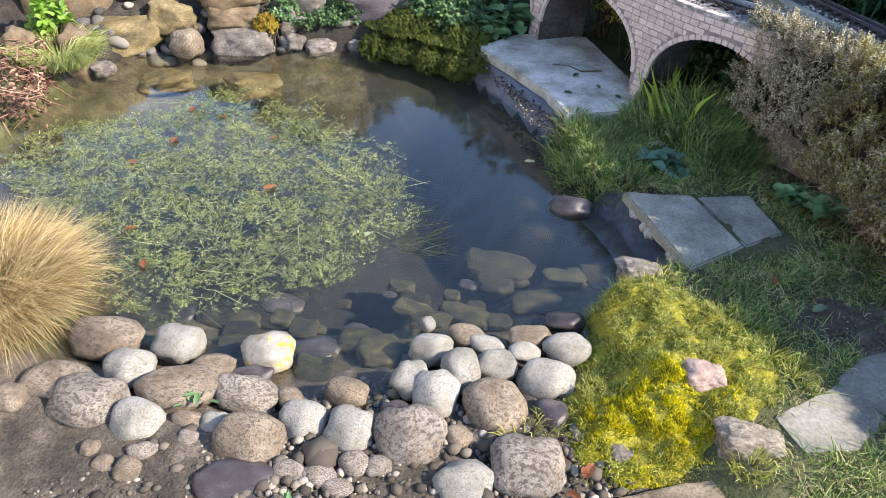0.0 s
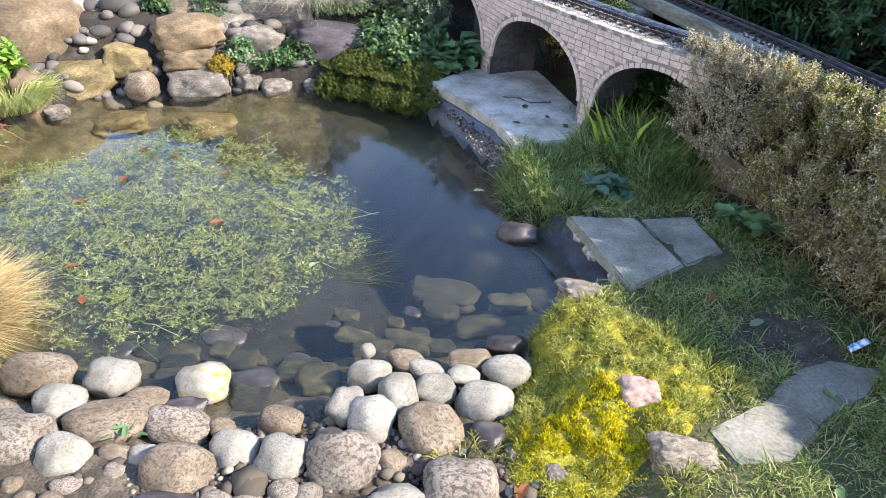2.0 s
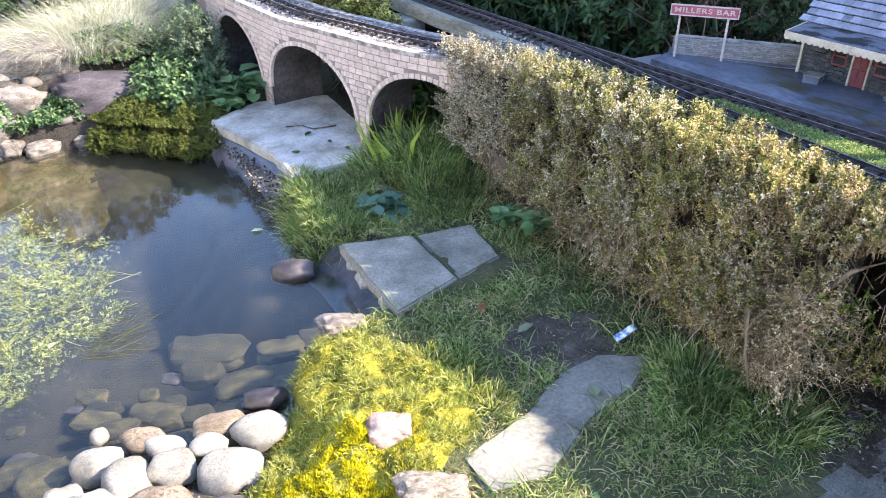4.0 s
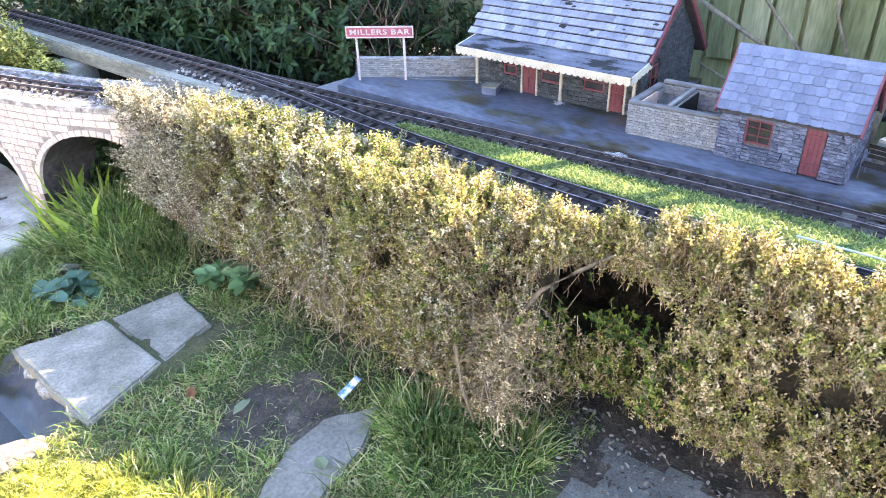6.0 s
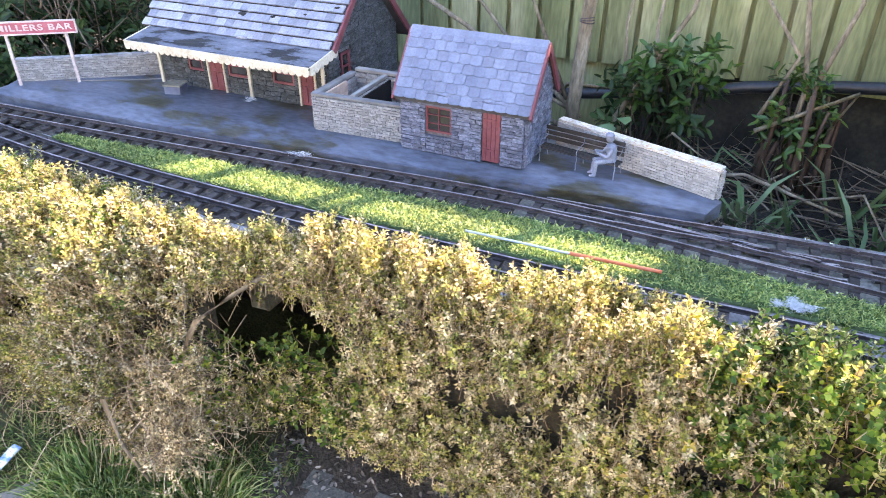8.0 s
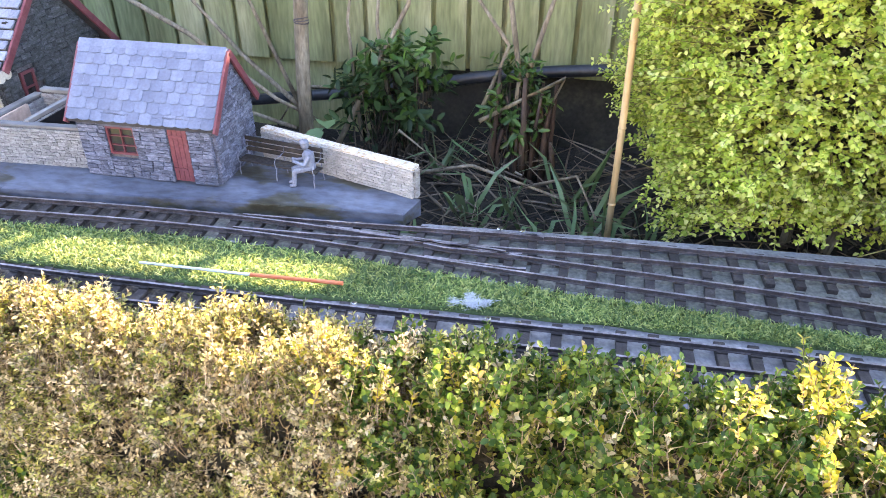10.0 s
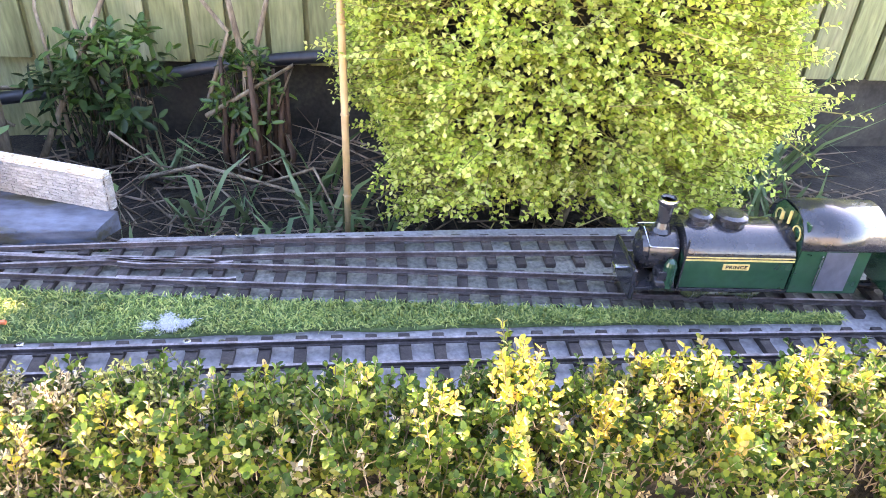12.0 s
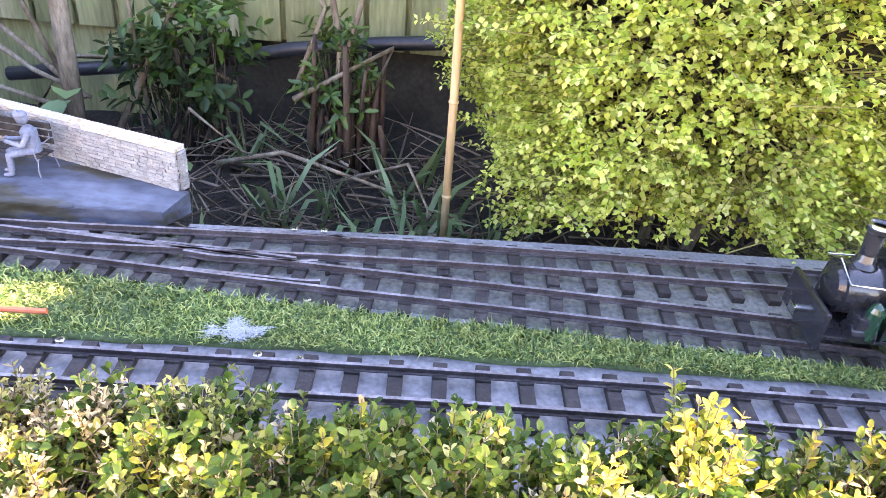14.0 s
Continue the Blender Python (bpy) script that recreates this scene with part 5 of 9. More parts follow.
def station_sign():
    t = thing("station_sign", (2.389, 1.514, PZ), "maroon station nameboard with white lettering on two white posts", "sign")
    p, q = Vector((2.348, 1.573, 0)), Vector((2.429, 1.455, 0))
    d = (q - p).normalized()
    for c in (p, q):
        part("post", box(-0.0035, 0.0035, -0.003, 0.003, PZ, 0.80, 0.0005), PINKWHITE, t, m=pose(c.x, c.y, 0, 0, 0, math.degrees(math.atan2(d.y, d.x))))
    m = face_frame(p - d * 0.028, q + d * 0.028, 0.787)
    w = (q - p).length + 0.056
    board = part("board", box(0, w, -0.006, -0.002, 0, 0.03, 0.0005), MAROON, t, "maroon nameboard", m=m)
    part("frame", joined(box(-0.002, w + 0.002, -0.008, -0.0015, -0.002, 0.0015), box(-0.002, w + 0.002, -0.008, -0.0015, 0.0285, 0.032), box(-0.002, 0.001, -0.008, -0.0015, 0.0015, 0.0285), box(w - 0.001, w + 0.002, -0.008, -0.0015, 0.0015, 0.0285)), PINKWHITE, board, "white moulding", m=m)
    me = lettering_mesh("MILLERS BAR", 0.021, PINKWHITE)
    xs = [v.co.x for v in me.vertices]
    k = (w - 0.018) / (max(xs) - min(xs))
    ob = under(new("lettering", me), board, m @ pose(w / 2, -0.0067, 0.0148, 90, 0, 0) @ Matrix.Diagonal((k, 1, 1, 1)))
    tagged(ob, "white capital lettering")
    return t


station_sign()


# ---- bench, seated figure, small things on the platform ----
def bench():
    t = thing("model_bench", (2.45, 0.12, PZ), "brown slatted model bench with pale cast ends", "bench")
    m = face_frame((2.468, 0.2), (2.44, 0.035), PZ)
    L = 0.17
    for k in range(3):
        part("seat_slat", box(0, L, -0.004 + k * 0.010, 0.004 + k * 0.010, 0.028, 0.0305, 0.0006), BENCHWOOD, t, m=m)
    for k in range(3):
        part("back_slat", box(0, L, 0.026, 0.0285, 0.038 + k * 0.011, 0.046 + k * 0.011, 0.0006), BENCHWOOD, t, m=m)
    for u in (0.004, L / 2, L - 0.004):
        pts = [(u, -0.006, 0), (u, -0.007, 0.012), (u, -0.004, 0.026), (u, 0.01, 0.028), (u, 0.024, 0.028), (u, 0.03, 0.012), (u, 0.033, 0)]
        arm = [(u, -0.006, 0.026), (u, -0.009, 0.04), (u, 0.0, 0.047), (u, 0.012, 0.045), (u, 0.026, 0.047), (u, 0.028, 0.07)]
        part("bench_end", merge([tube(pts, 0.001, 6), tube(arm, 0.0009, 6), tube([(u, 0.025, 0.02), (u, 0.03, 0.07)], 0.0009, 6)]), FIGURE, t, "pale cast scrolled bench end", m=m)


bench()


def seated_figure():
    m = face_frame((2.45, 0.085), (2.438, 0.03), PZ)

    def ball(c, r, s=(1, 1, 1)):
        bm = bmesh.new()
        bmesh.ops.create_uvsphere(bm, u_segments=14, v_segments=10, radius=r)
        bmesh.ops.transform(bm, matrix=Matrix.Translation(c) @ Matrix.Diagonal((*s, 1)), verts=bm.verts)
        return bm
    u = 0.028
    bits = [cyl((u, 0.016, 0.03), (u, 0.012, 0.062), 0.0095, 0.0115, 12), ball((u, 0.012, 0.062), 0.011, (1.15, 0.8, 0.6)), ball((u, 0.008, 0.079), 0.0082, (0.9, 1, 1.1)),
            cyl((u, 0.008, 0.084), (u, 0.008, 0.089), 0.0085, 0.006, 12), cyl((u, -0.001, 0.0835), (u, 0.006, 0.085), 0.005, 0.007, 10)]
    for s in (-1, 1):
        bits += [cyl((u + s * 0.006, 0.014, 0.033), (u + s * 0.007, -0.016, 0.031), 0.006, 0.005, 10), cyl((u + s * 0.007, -0.016, 0.033), (u + s * 0.008, -0.018, 0.004), 0.0048, 0.0038, 10),
                 ball((u + s * 0.008, -0.021, 0.0032), 0.0045, (0.8, 1.7, 0.7)),
                 cyl((u + s * 0.012, 0.012, 0.06), (u + s * 0.014, 0.002, 0.044), 0.0042, 0.0038, 10), cyl((u + s * 0.014, 0.002, 0.044), (u + s * 0.006, -0.014, 0.05), 0.0038, 0.003, 10), ball((u + s * 0.006, -0.016, 0.051), 0.0033)]
    ob = single("seated_statuette", joined(*bits), FIGURE, "plain grey cast statuette seated on the model bench", "statuette", m=m @ pose(0.028, 0.008, 0) @ pose(0, 0, 0, 0, 0, -52) @ pose(-0.028, -0.008, 0), smooth=True)
    skin = ob.modifiers.new("skin", "REMESH")
    skin.mode, skin.voxel_size, skin.use_smooth_shade = "VOXEL", 0.0011, True


seated_figure()
single("wire", tube([(2.42, 1.5, PZ + 0.002), (2.45, 1.42, PZ + 0.003), (2.5, 1.33, PZ + 0.002), (2.53, 1.26, PZ + 0.006), (2.52, 1.22, PZ + 0.003)], 0.0017, 6), GREYSTONE, "grey wire lying along the foot of the platform wall", "wire", smooth=True)
crate = thing("model_crate", (2.47, 1.17, PZ), "small grey weathered crate on the platform", "crate")
part("body", box(-0.02, 0.02, -0.022, 0.022, 0, 0.02, 0.002), DARKSTONE, crate, m=pose(2.475, 1.168, PZ, 0, 0, 15))
part("lid", box(-0.022, 0.022, -0.024, 0.024, 0.0203, 0.025, 0.002), SLAB, crate, m=pose(2.475, 1.168, PZ, 0, 0, 15))


def fluff_ball(name, c, r, label, n=160, flat=0.5):
    lobe = rng.normal(size=(7, 3)) * np.array([r * 0.5, r * 0.8, 0])
    P = lobe[rng.integers(0, 7, n)] + rng.normal(size=(n, 3)) * np.array([r, r, r * flat]) * 0.24 + np.array(c) + np.array([0, 0, r * flat * 0.25])
    Q = P + rng.normal(size=(n, 3)) * np.array([r, r * 1.4, r * flat]) * 0.22
    P[:, 2], Q[:, 2] = np.maximum(P[:, 2], c[2]), np.maximum(Q[:, 2], c[2])
    V, F = twig_cloud(P, Q, 0.00022, 0.00016)
    single(name, (V, F), FLUFF, label, "fluff", "white fluff")


fluff_ball("fluff", (2.505, 0.96, PZ), 0.012, "tuft of white fluff lying on the platform", 400)
fluff_ball("fluff", (2.157, -0.3, 0.636), 0.017, "tuft of white fluff caught on the turf", 1100, 0.3)
fluff_ball("fluff", (2.312, 0.69, 0.64), 0.014, "wisp of white fluff on the main line", 350, 0.3)
single("rod", tube([(2.15, 0.232, 0.646), (2.155, 0.04, 0.644), (2.156, -0.02, 0.644)], 0.0022, 6), FLUFF, "thin white plastic rod lying on the turf", "rod", "thin rods")
single("rod", tube([(2.154, 0.045, 0.645), (2.16, -0.105, 0.645)], 0.0033, 8), ORANGE, "bright orange plastic rod lying on the turf", "rod", "thin rods")
for x, y in ((2.134, -0.335), (2.132, -0.379), (2.237, -0.367), (2.305, -0.42), (2.396, -0.32), (2.397, -0.36), (2.132, -0.13)):
    s = thing("screw", (x, y, 0.6225), "bright cross-head screw fixing the track down", "screw", "track screws")
    part("head", lathe([(0.0005, 0.008), (0.004, 0.0082), (0.0052, 0.0095), (0.0048, 0.0104), (0.002, 0.0108), (0.0005, 0.0108)], 14, pose(x, y, 0.622)), STEEL, s)
    part("slot", joined(box(-0.003, 0.003, -0.0007, 0.0007, 0, 0.0004, 0, pose(x, y, 0.6329, 0, 0, 20)), box(-0.0007, 0.0007, -0.003, 0.003, 0.0001, 0.0005, 0, pose(x, y, 0.6329, 0, 0, 20))), SLEEPER, s)
    part("shank", cyl((x, y, 0.6226), (x, y, 0.6302), 0.002, seg=8), STEEL, s)


# ---- viaduct ----
def viaduct():
    ctrl = [(1.47, 4.6), (1.488, 4.0), (1.506, 3.571), (1.542, 3.057), (1.639, 2.688), (1.722, 2.37), (1.813, 2.161), (1.91, 1.97), (2.02, 1.78)]
    x, y, a = curve_points(ctrl, 0.01)
    s = np.arange(len(x)) * 0.01
    nx, ny = -np.sin(a), np.cos(a)            # towards the rear side
    if nx[len(nx) // 2] < 0:
        nx, ny = -nx, -ny
    width = 0.25
    at_y = lambda yy: float(np.interp(-yy, -y, s))
    zt, z0 = 0.588, 0.12
    arches = [(at_y(4.55), at_y(4.0)), (at_y(3.92), at_y(3.3)), (at_y(3.2), at_y(2.575)), (at_y(2.5), at_y(1.97))]

    def soffit(u):
        for a0, a1 in arches:
            if a0 < u < a1:
                c, h = (a0 + a1) / 2, (a1 - a0) / 2
                return 0.265 + (0.512 - 0.265) * math.sqrt(max(1 - ((u - c) / h) ** 2, 0.0))
        return z0

    t = thing("viaduct", (1.65, 2.7, z0), "curved cream stone model viaduct with round arches", "viaduct")
    extra = sorted({float(v) for v in s} | {e + d for p in arches for e in p for d in (-1e-4, 1e-4)})
    X, Y = np.interp(extra, s, x), np.interp(extra, s, y)
    NX, NY = np.interp(extra, s, nx), np.interp(extra, s, ny)
    V, F = [], []
    for i, u in enumerate(extra):
        lo = soffit(u)
        for off, z in ((-0.0035, zt), (-0.0035, lo), (width, lo), (width, zt)):
            V.append((X[i] + NX[i] * off, Y[i] + NY[i] * off, z))
    for i in range(len(extra) - 1):
        for k in range(4):
            F.append((i * 4 + k, i * 4 + (k + 1) % 4, (i + 1) * 4 + (k + 1) % 4, (i + 1) * 4 + k))
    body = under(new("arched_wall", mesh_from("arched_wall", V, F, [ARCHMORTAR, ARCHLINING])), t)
    # undersides and back take the colour darkened for arch shade
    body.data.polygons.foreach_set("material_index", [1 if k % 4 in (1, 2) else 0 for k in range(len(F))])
    tagged(body, "mortared stone body of the arches")

    def lay(u, off, z, w, h, depth, turn, mesh):
        px, py = np.interp(u, s, x), np.interp(u, s, y)
        qx, qy = np.interp(u, s, nx), np.interp(u, s, ny)
        ang = math.degrees(math.atan2(qy, qx)) - 90
        m = pose(px + qx * off, py + qy * off, z, 0, 0, ang) @ pose(0, 0, 0, 0, turn, 0) @ Matrix.Diagonal((w, depth, h, 1))
        under(new("brick", random.choice(BRICKS)), body, m)

    def clear(u0, u1, z, high):
        """Whether a brick lies outside every arch and its ring."""
        for a0, a1 in arches:
            c, hw = (a0 + a1) / 2, (a1 - a0) / 2 + 0.012
            for u in (u0, u1):
                for v in (z - high * 0.4, z + high * 0.4):
                    if abs(u - c) < hw and (v < 0.265 or ((u - c) / hw) ** 2 + ((v - 0.265) / 0.259) ** 2 < 1):
                        return False
        return True

    # courses of bricks on the front face
    course = 0.0246
    rows = int((zt - z0) / course)
    for r in range(rows):
        z = z0 + (r + 0.5) * course
        u = at_y(4.0) + (0.022 if r % 2 else 0.0)
        while u < at_y(1.95):
            w = 0.046 * random.uniform(0.85, 1.15)
            if clear(u, u + w, z, course):
                lay(u + w / 2, 0.0, z, w - 0.003, course - 0.003, 0.012, 0, None)
            else:
                for k in range(3):
                    if clear(u + k * w / 3, u + (k + 1) * w / 3, z, course):
                        lay(u + (k + 0.5) * w / 3, 0.0, z, w / 3 - 0.0015, course - 0.003, 0.012, 0, None)
            u += w
    # arch rings
    for a0, a1 in arches[1:]:
        c, h = (a0 + a1) / 2, (a1 - a0) / 2
        n = 34
        for k in range(n):
            th = math.pi * (k + 0.5) / n
            u, z = c - math.cos(th) * (h + 0.004), 0.265 + math.sin(th) * (0.247 + 0.006)
            nrm = math.degrees(math.atan2(math.sin(th) / 0.247, -math.cos(th) / h))
            lay(u, -0.001, z, math.pi * (h + 0.247) / 2 / n - 0.002, 0.02, 0.014, 90 - nrm, None)
    # coping and deck
    def ribbon(o0, o1, za, zb):
        V, F = [], []
        for i in range(len(x)):
            for off, z in ((o0, za), (o0, zb), (o1, zb), (o1, za)):
                V.append((x[i] + nx[i] * off, y[i] + ny[i] * off, z))
        for i in range(len(x) - 1):
            for k in range(4):
                F.append((i * 4 + k, i * 4 + (k + 1) % 4, (i + 1) * 4 + (k + 1) % 4, (i + 1) * 4 + k))
        F += [(0, 1, 2, 3), tuple(len(V) - 4 + k for k in (3, 2, 1, 0))]
        return V, F
    part("coping", ribbon(-0.006, 0.024, zt + 0.0005, zt + 0.016), COPING, t, "lichened stone coping")
    part("coping", ribbon(width - 0.022, width + 0.006, zt + 0.0005, zt + 0.016), COPING, t)
    part("deck", ribbon(0.0245, width - 0.0225, zt + 0.0005, zt + 0.01), DECK, t, "lichened ballast deck")
    mid = [(float(x[i] + nx[i] * width / 2), float(y[i] + ny[i] * width / 2)) for i in range(0, len(x), 12)]
    railway_track("viaduct_track", mid, zt + 0.0105, "lichen-covered model track crossing the viaduct", 0.05)
    n = 2600
    i = rng.integers(0, len(x), n)
    off = rng.uniform(0.03, width - 0.03, n)
    P = np.stack([x[i] + nx[i] * off, y[i] + ny[i] * off, np.full(n, zt + 0.011)], 1) + rng.normal(size=(n, 3)) * np.array([0.005, 0.005, 0.001])
    D = rng.normal(size=(n, 3)) * np.array([1, 1, 0.35]) + np.array([0, 0, 0.4])
    LITTER = leafy("dry_leaf_litter", [(0.05, 0.04, 0.03), (0.13, 0.11, 0.09), (0.3, 0.28, 0.27), (0.45, 0.43, 0.44)], through_light=0.1, rough=0.9)
    V, F = leaf_cloud(P, D, rng.normal(size=(n, 3)) + np.array([0, 0, 1.5]), rng.uniform(0.006, 0.018, n), rng.uniform(0.003, 0.008, n))
    single("leaf_litter", (V, F), LITTER, "grey dry litter lying over the viaduct deck", "leaf litter", kind="stuff")


viaduct()


# ---- stones ----
def stone_meshes(name, material, count, angular=0.0):
    out = []
    for i in range(count):
        bm = bmesh.new()
        bmesh.ops.create_icosphere(bm, subdivisions=4 if angular else 3, radius=0.5)
        off = Vector((i * 7.3, i * 3.1, len(name) * 1.7))
        for v in bm.verts:
            p = v.co.normalized()
            e = 1.0 if not angular else 0.74
            q = Vector([math.copysign(abs(c) ** e, c) for c in p])
            q *= 0.5 / max(abs(q.x), abs(q.y), abs(q.z)) ** (0.35 if angular else 0.04)
            k = 1 + (0.26 if angular else 0.3) * noise.noise(p * 1.3 + off) + (0.07 + angular * 0.12) * noise.noise(p * 3.2 + off) + angular * 0.05 * noise.noise(p * 8 + off)
            v.co = q * k * 0.82
        for k in range(3):
            lo, hi = min(v.co[k] for v in bm.verts), max(v.co[k] for v in bm.verts)
            for v in bm.verts:
                v.co[k] = (v.co[k] - (lo + hi) / 2) / (hi - lo)
        me = bpy.data.meshes.new(name)
        bm.to_mesh(me)
        bm.free()
        me.polygons.foreach_set("use_smooth", [True] * len(me.polygons))
        me.materials.append(material)
        out.append(me)
    return out


def set_stones(rows, meshes, name, label, group, z, lift=0.32, seed=1, flat=0.62, grow=1.08, centre=None):
    """Stones from (x, y, width across, seen height): seated into the ground."""
    r = random.Random(seed)
    for x, y, w, h in rows:
        hz = max(h * 0.95, 0.35 * w) * (flat + 0.28)
        dy = max(h * 1.1, w * 0.6)
        base = max(height_at(x, y), -0.1) if z is None else z
        if centre is not None:
            base = centre - hz * lift
        ob = new(name, r.choice(meshes))
        turn = r.uniform(-14, 14)
        ob.matrix_basis = pose(x, y, base + hz * lift, r.uniform(-8, 8), r.uniform(-8, 8), turn - 20) @ Matrix.Diagonal((w * grow, dy * grow, hz * grow, 1))
        tagged(ob, label, "stone", group)


BROWN_M = stone_meshes("cobble", BROWN, 5)
PALE_M = stone_meshes("cobble", PALE, 6)
LICHEN_M = stone_meshes("cobble", LICHEN, 5)
DARK_M = stone_meshes("cobble", DARK, 4)
UNDER_M = stone_meshes("cobble", UNDER, 5, 0.45)
BROWN_S = [(-0.39, 1.68, 0.201, 0.119), (-0.49, 1.55, 0.178, 0.103), (-0.59, 1.52, 0.074, 0.074), (-0.21, 1.45, 0.206, 0.114), (-0.13, 1.51, 0.109, 0.058), (-0.33, 1.24, 0.056, 0.06), (-0.41, 1.32, 0.042, 0.038), (-0.38, 1.27, 0.047, 0.04),
           (0.04, 1.35, 0.063, 0.053), (-0.07, 1.25, 0.16, 0.149), (0.54, 1.45, 0.106, 0.063), (0.71, 1.4, 0.123, 0.06), (0.52, 1.19, 0.157, 0.141), (0.4, 1.13, 0.065, 0.059), (0.18, 1.34, 0.106, 0.074), (-0.2, 1.35, 0.076, 0.045)]
PALE_S = [(-0.21, 1.61, 0.127, 0.104), (-0.33, 1.56, 0.126, 0.106), (-0.31, 1.38, 0.117, 0.109), (0.06, 1.28, 0.111, 0.103), (0.16, 1.21, 0.114, 0.114), (0.43, 1.43, 0.116, 0.089), (0.58, 1.4, 0.102, 0.05),
          (0.67, 1.35, 0.084, 0.058), (0.57, 1.32, 0.112, 0.09), (0.48, 1.33, 0.104, 0.118), (0.39, 1.27, 0.117, 0.125), (0.34, 1.33, 0.094, 0.101), (0.79, 1.33, 0.132, 0.09), (0.69, 1.25, 0.144, 0.111), (0.37, 1.0, 0.132, 0.101), (-0.14, 1.32, 0.063, 0.053), (0.45, 1.52, 0.041, 0.044)]
LICHEN_S = [(-0.42, 1.46, 0.176, 0.128), (-0.06, 1.39, 0.16, 0.095), (0.29, 1.16, 0.168, 0.147), (0.53, 1.0, 0.184, 0.143), (-0.3, 1.28, 0.066, 0.043), (-0.2, 1.29, 0.052, 0.039), (0.01, 1.14, 0.076, 0.048), (0.07, 1.11, 0.078, 0.05), (0.15, 1.12, 0.07, 0.061), (0.2, 1.1, 0.06, 0.049), (0.1, 1.07, 0.074, 0.04)]
DARK_S = [(-0.1, 1.15, 0.187, 0.085), (-0.04, 1.46, 0.108, 0.05), (0.28, 1.25, 0.067, 0.058), (0.84, 1.44, 0.114, 0.059), (0.65, 1.13, 0.093, 0.087), (1.13, 1.99, 0.146, 0.085)]
UNDER_S = [(0.31, 1.51, 0.127, 0.103), (0.14, 1.48, 0.153, 0.077), (0.07, 1.72, 0.066, 0.06), (0.97, 1.68, 0.147, 0.073), (0.78, 1.79, 0.223, 0.093), (0.83, 1.6, 0.158, 0.07), (0.59, 1.61, 0.137, 0.068), (0.27, 1.57, 0.129, 0.081), (0.45, 1.66, 0.12, 0.06), (-0.05, 1.7, 0.1, 0.05), (0.68, 1.55, 0.09, 0.05), (0.4, 1.55, 0.08, 0.05)]
set_stones(BROWN_S, BROWN_M, "cobble", "smooth brown sandstone cobble on the pond's edge", "cobbles round the pond", None, seed=2, centre=0.05)
set_stones(PALE_S, PALE_M, "cobble", "smooth pale speckled granite cobble on the pond's edge", "cobbles round the pond", None, seed=3, centre=0.05)
set_stones(LICHEN_S, LICHEN_M, "cobble", "grey cobble blotched with pale lichen beside the pond", "cobbles round the pond", None, seed=4, centre=0.05)
set_stones(DARK_S, DARK_M, "cobble", "dark wet cobble at the waterline", "cobbles round the pond", None, seed=5, centre=0.04)
set_stones(UNDER_S, UNDER_M, "cobble", "silted brown stone lying under the shallow water", "stones under water", None, seed=6, flat=0.35, centre=-0.02)
r = random.Random(78)
for i in range(70):
    x = r.uniform(-0.3, 1.1)
    y = 1.52 + r.uniform(-0.06, 0.34) - 0.12 * max(x, 0) + 0.2 * max(-x, 0)
    w = r.uniform(0.04, 0.13)
    set_stones([(x, y, w, w * r.uniform(0.5, 0.8))], UNDER_M if r.random() < 0.7 else DARK_M, "cobble", "silted brown stone lying under the shallow water", "stones under water", None, seed=300 + i, flat=0.35, centre=-0.02 - 0.09 * max(y - 1.6, 0))

set_stones([(0.01, 1.52, 0.137, 0.11)], stone_meshes("cobble", LICHENED_PALE, 1), "cobble", "pale cobble with a yellow lichen patch at the waterline", "cobbles round the pond", None, seed=31, centre=0.05)
r = random.Random(77)
ROUGH_O = stone_meshes("rock", OCHRE, 4, 0.6)
ROUGH_P = stone_meshes("rock", PURPLE, 2, 0.7)
ROUGH_S = stone_meshes("rock", SANDROCK, 3, 0.5)
ROUGH_L = stone_meshes("rock", ROCKGREY, 5, 0.5)
ROUGH_K = stone_meshes("rock", PINKROCK, 1, 0.8)
FAR = "rocks round the pond"
SEAT = random.Random(5)


def rock(x, y, z, w, h, meshes, label, depth=0.8, name="rock", group=FAR):
    """A rock with its middle at (x, y, z), w wide and about h tall, sunk a little into the bank."""
    ob = new(name, SEAT.choice(meshes))
    ob.matrix_basis = pose(x, y, z - 0.02, SEAT.uniform(-7, 7), SEAT.uniform(-7, 7), SEAT.uniform(-14, 14)) @ Matrix.Diagonal((w * 1.04, max(w * depth, h), h * 1.12, 1))
    return tagged(ob, label, "stone", group)


rock(-0.57, 3.97, 0.28, 0.5, 0.34, ROUGH_S, "large smooth warm sandstone boulder on the far bank")
rock(0.15, 3.82, 0.3, 0.33, 0.15, ROUGH_S, "pale grey-brown rock stacked on the far bank")
rock(0.12, 3.76, 0.19, 0.26, 0.11, ROUGH_S, "pale grey-brown rock stacked on the far bank")
rock(0.17, 3.68, 0.09, 0.29, 0.13, ROUGH_L, "dark lichened rock topped with moss at the far edge")
rock(-0.1, 3.64, 0.1, 0.155, 0.13, BROWN_M, "round pale brown cobble at the far water's edge", 0.9, "cobble", "cobbles round the pond")
rock(-0.14, 3.77, 0.19, 0.22, 0.14, ROUGH_O, "brown mossy rock above the round cobble")
rock(-0.37, 3.75, 0.12, 0.32, 0.17, ROUGH_O, "wet ochre block at the far water's edge", 0.6)
rock(-0.57, 3.57, 0.11, 0.15, 0.25, ROUGH_S, "pale sandstone rock half hidden by grass", 1.0)
rock(-0.78, 3.5, 0.16, 0.13, 0.2, ROUGH_S, "pale sandstone rock half hidden by grass", 1.0)
rock(0.48, 3.83, 0.21, 0.28, 0.18, ROUGH_L, "grey-green angular rock in the far bank")
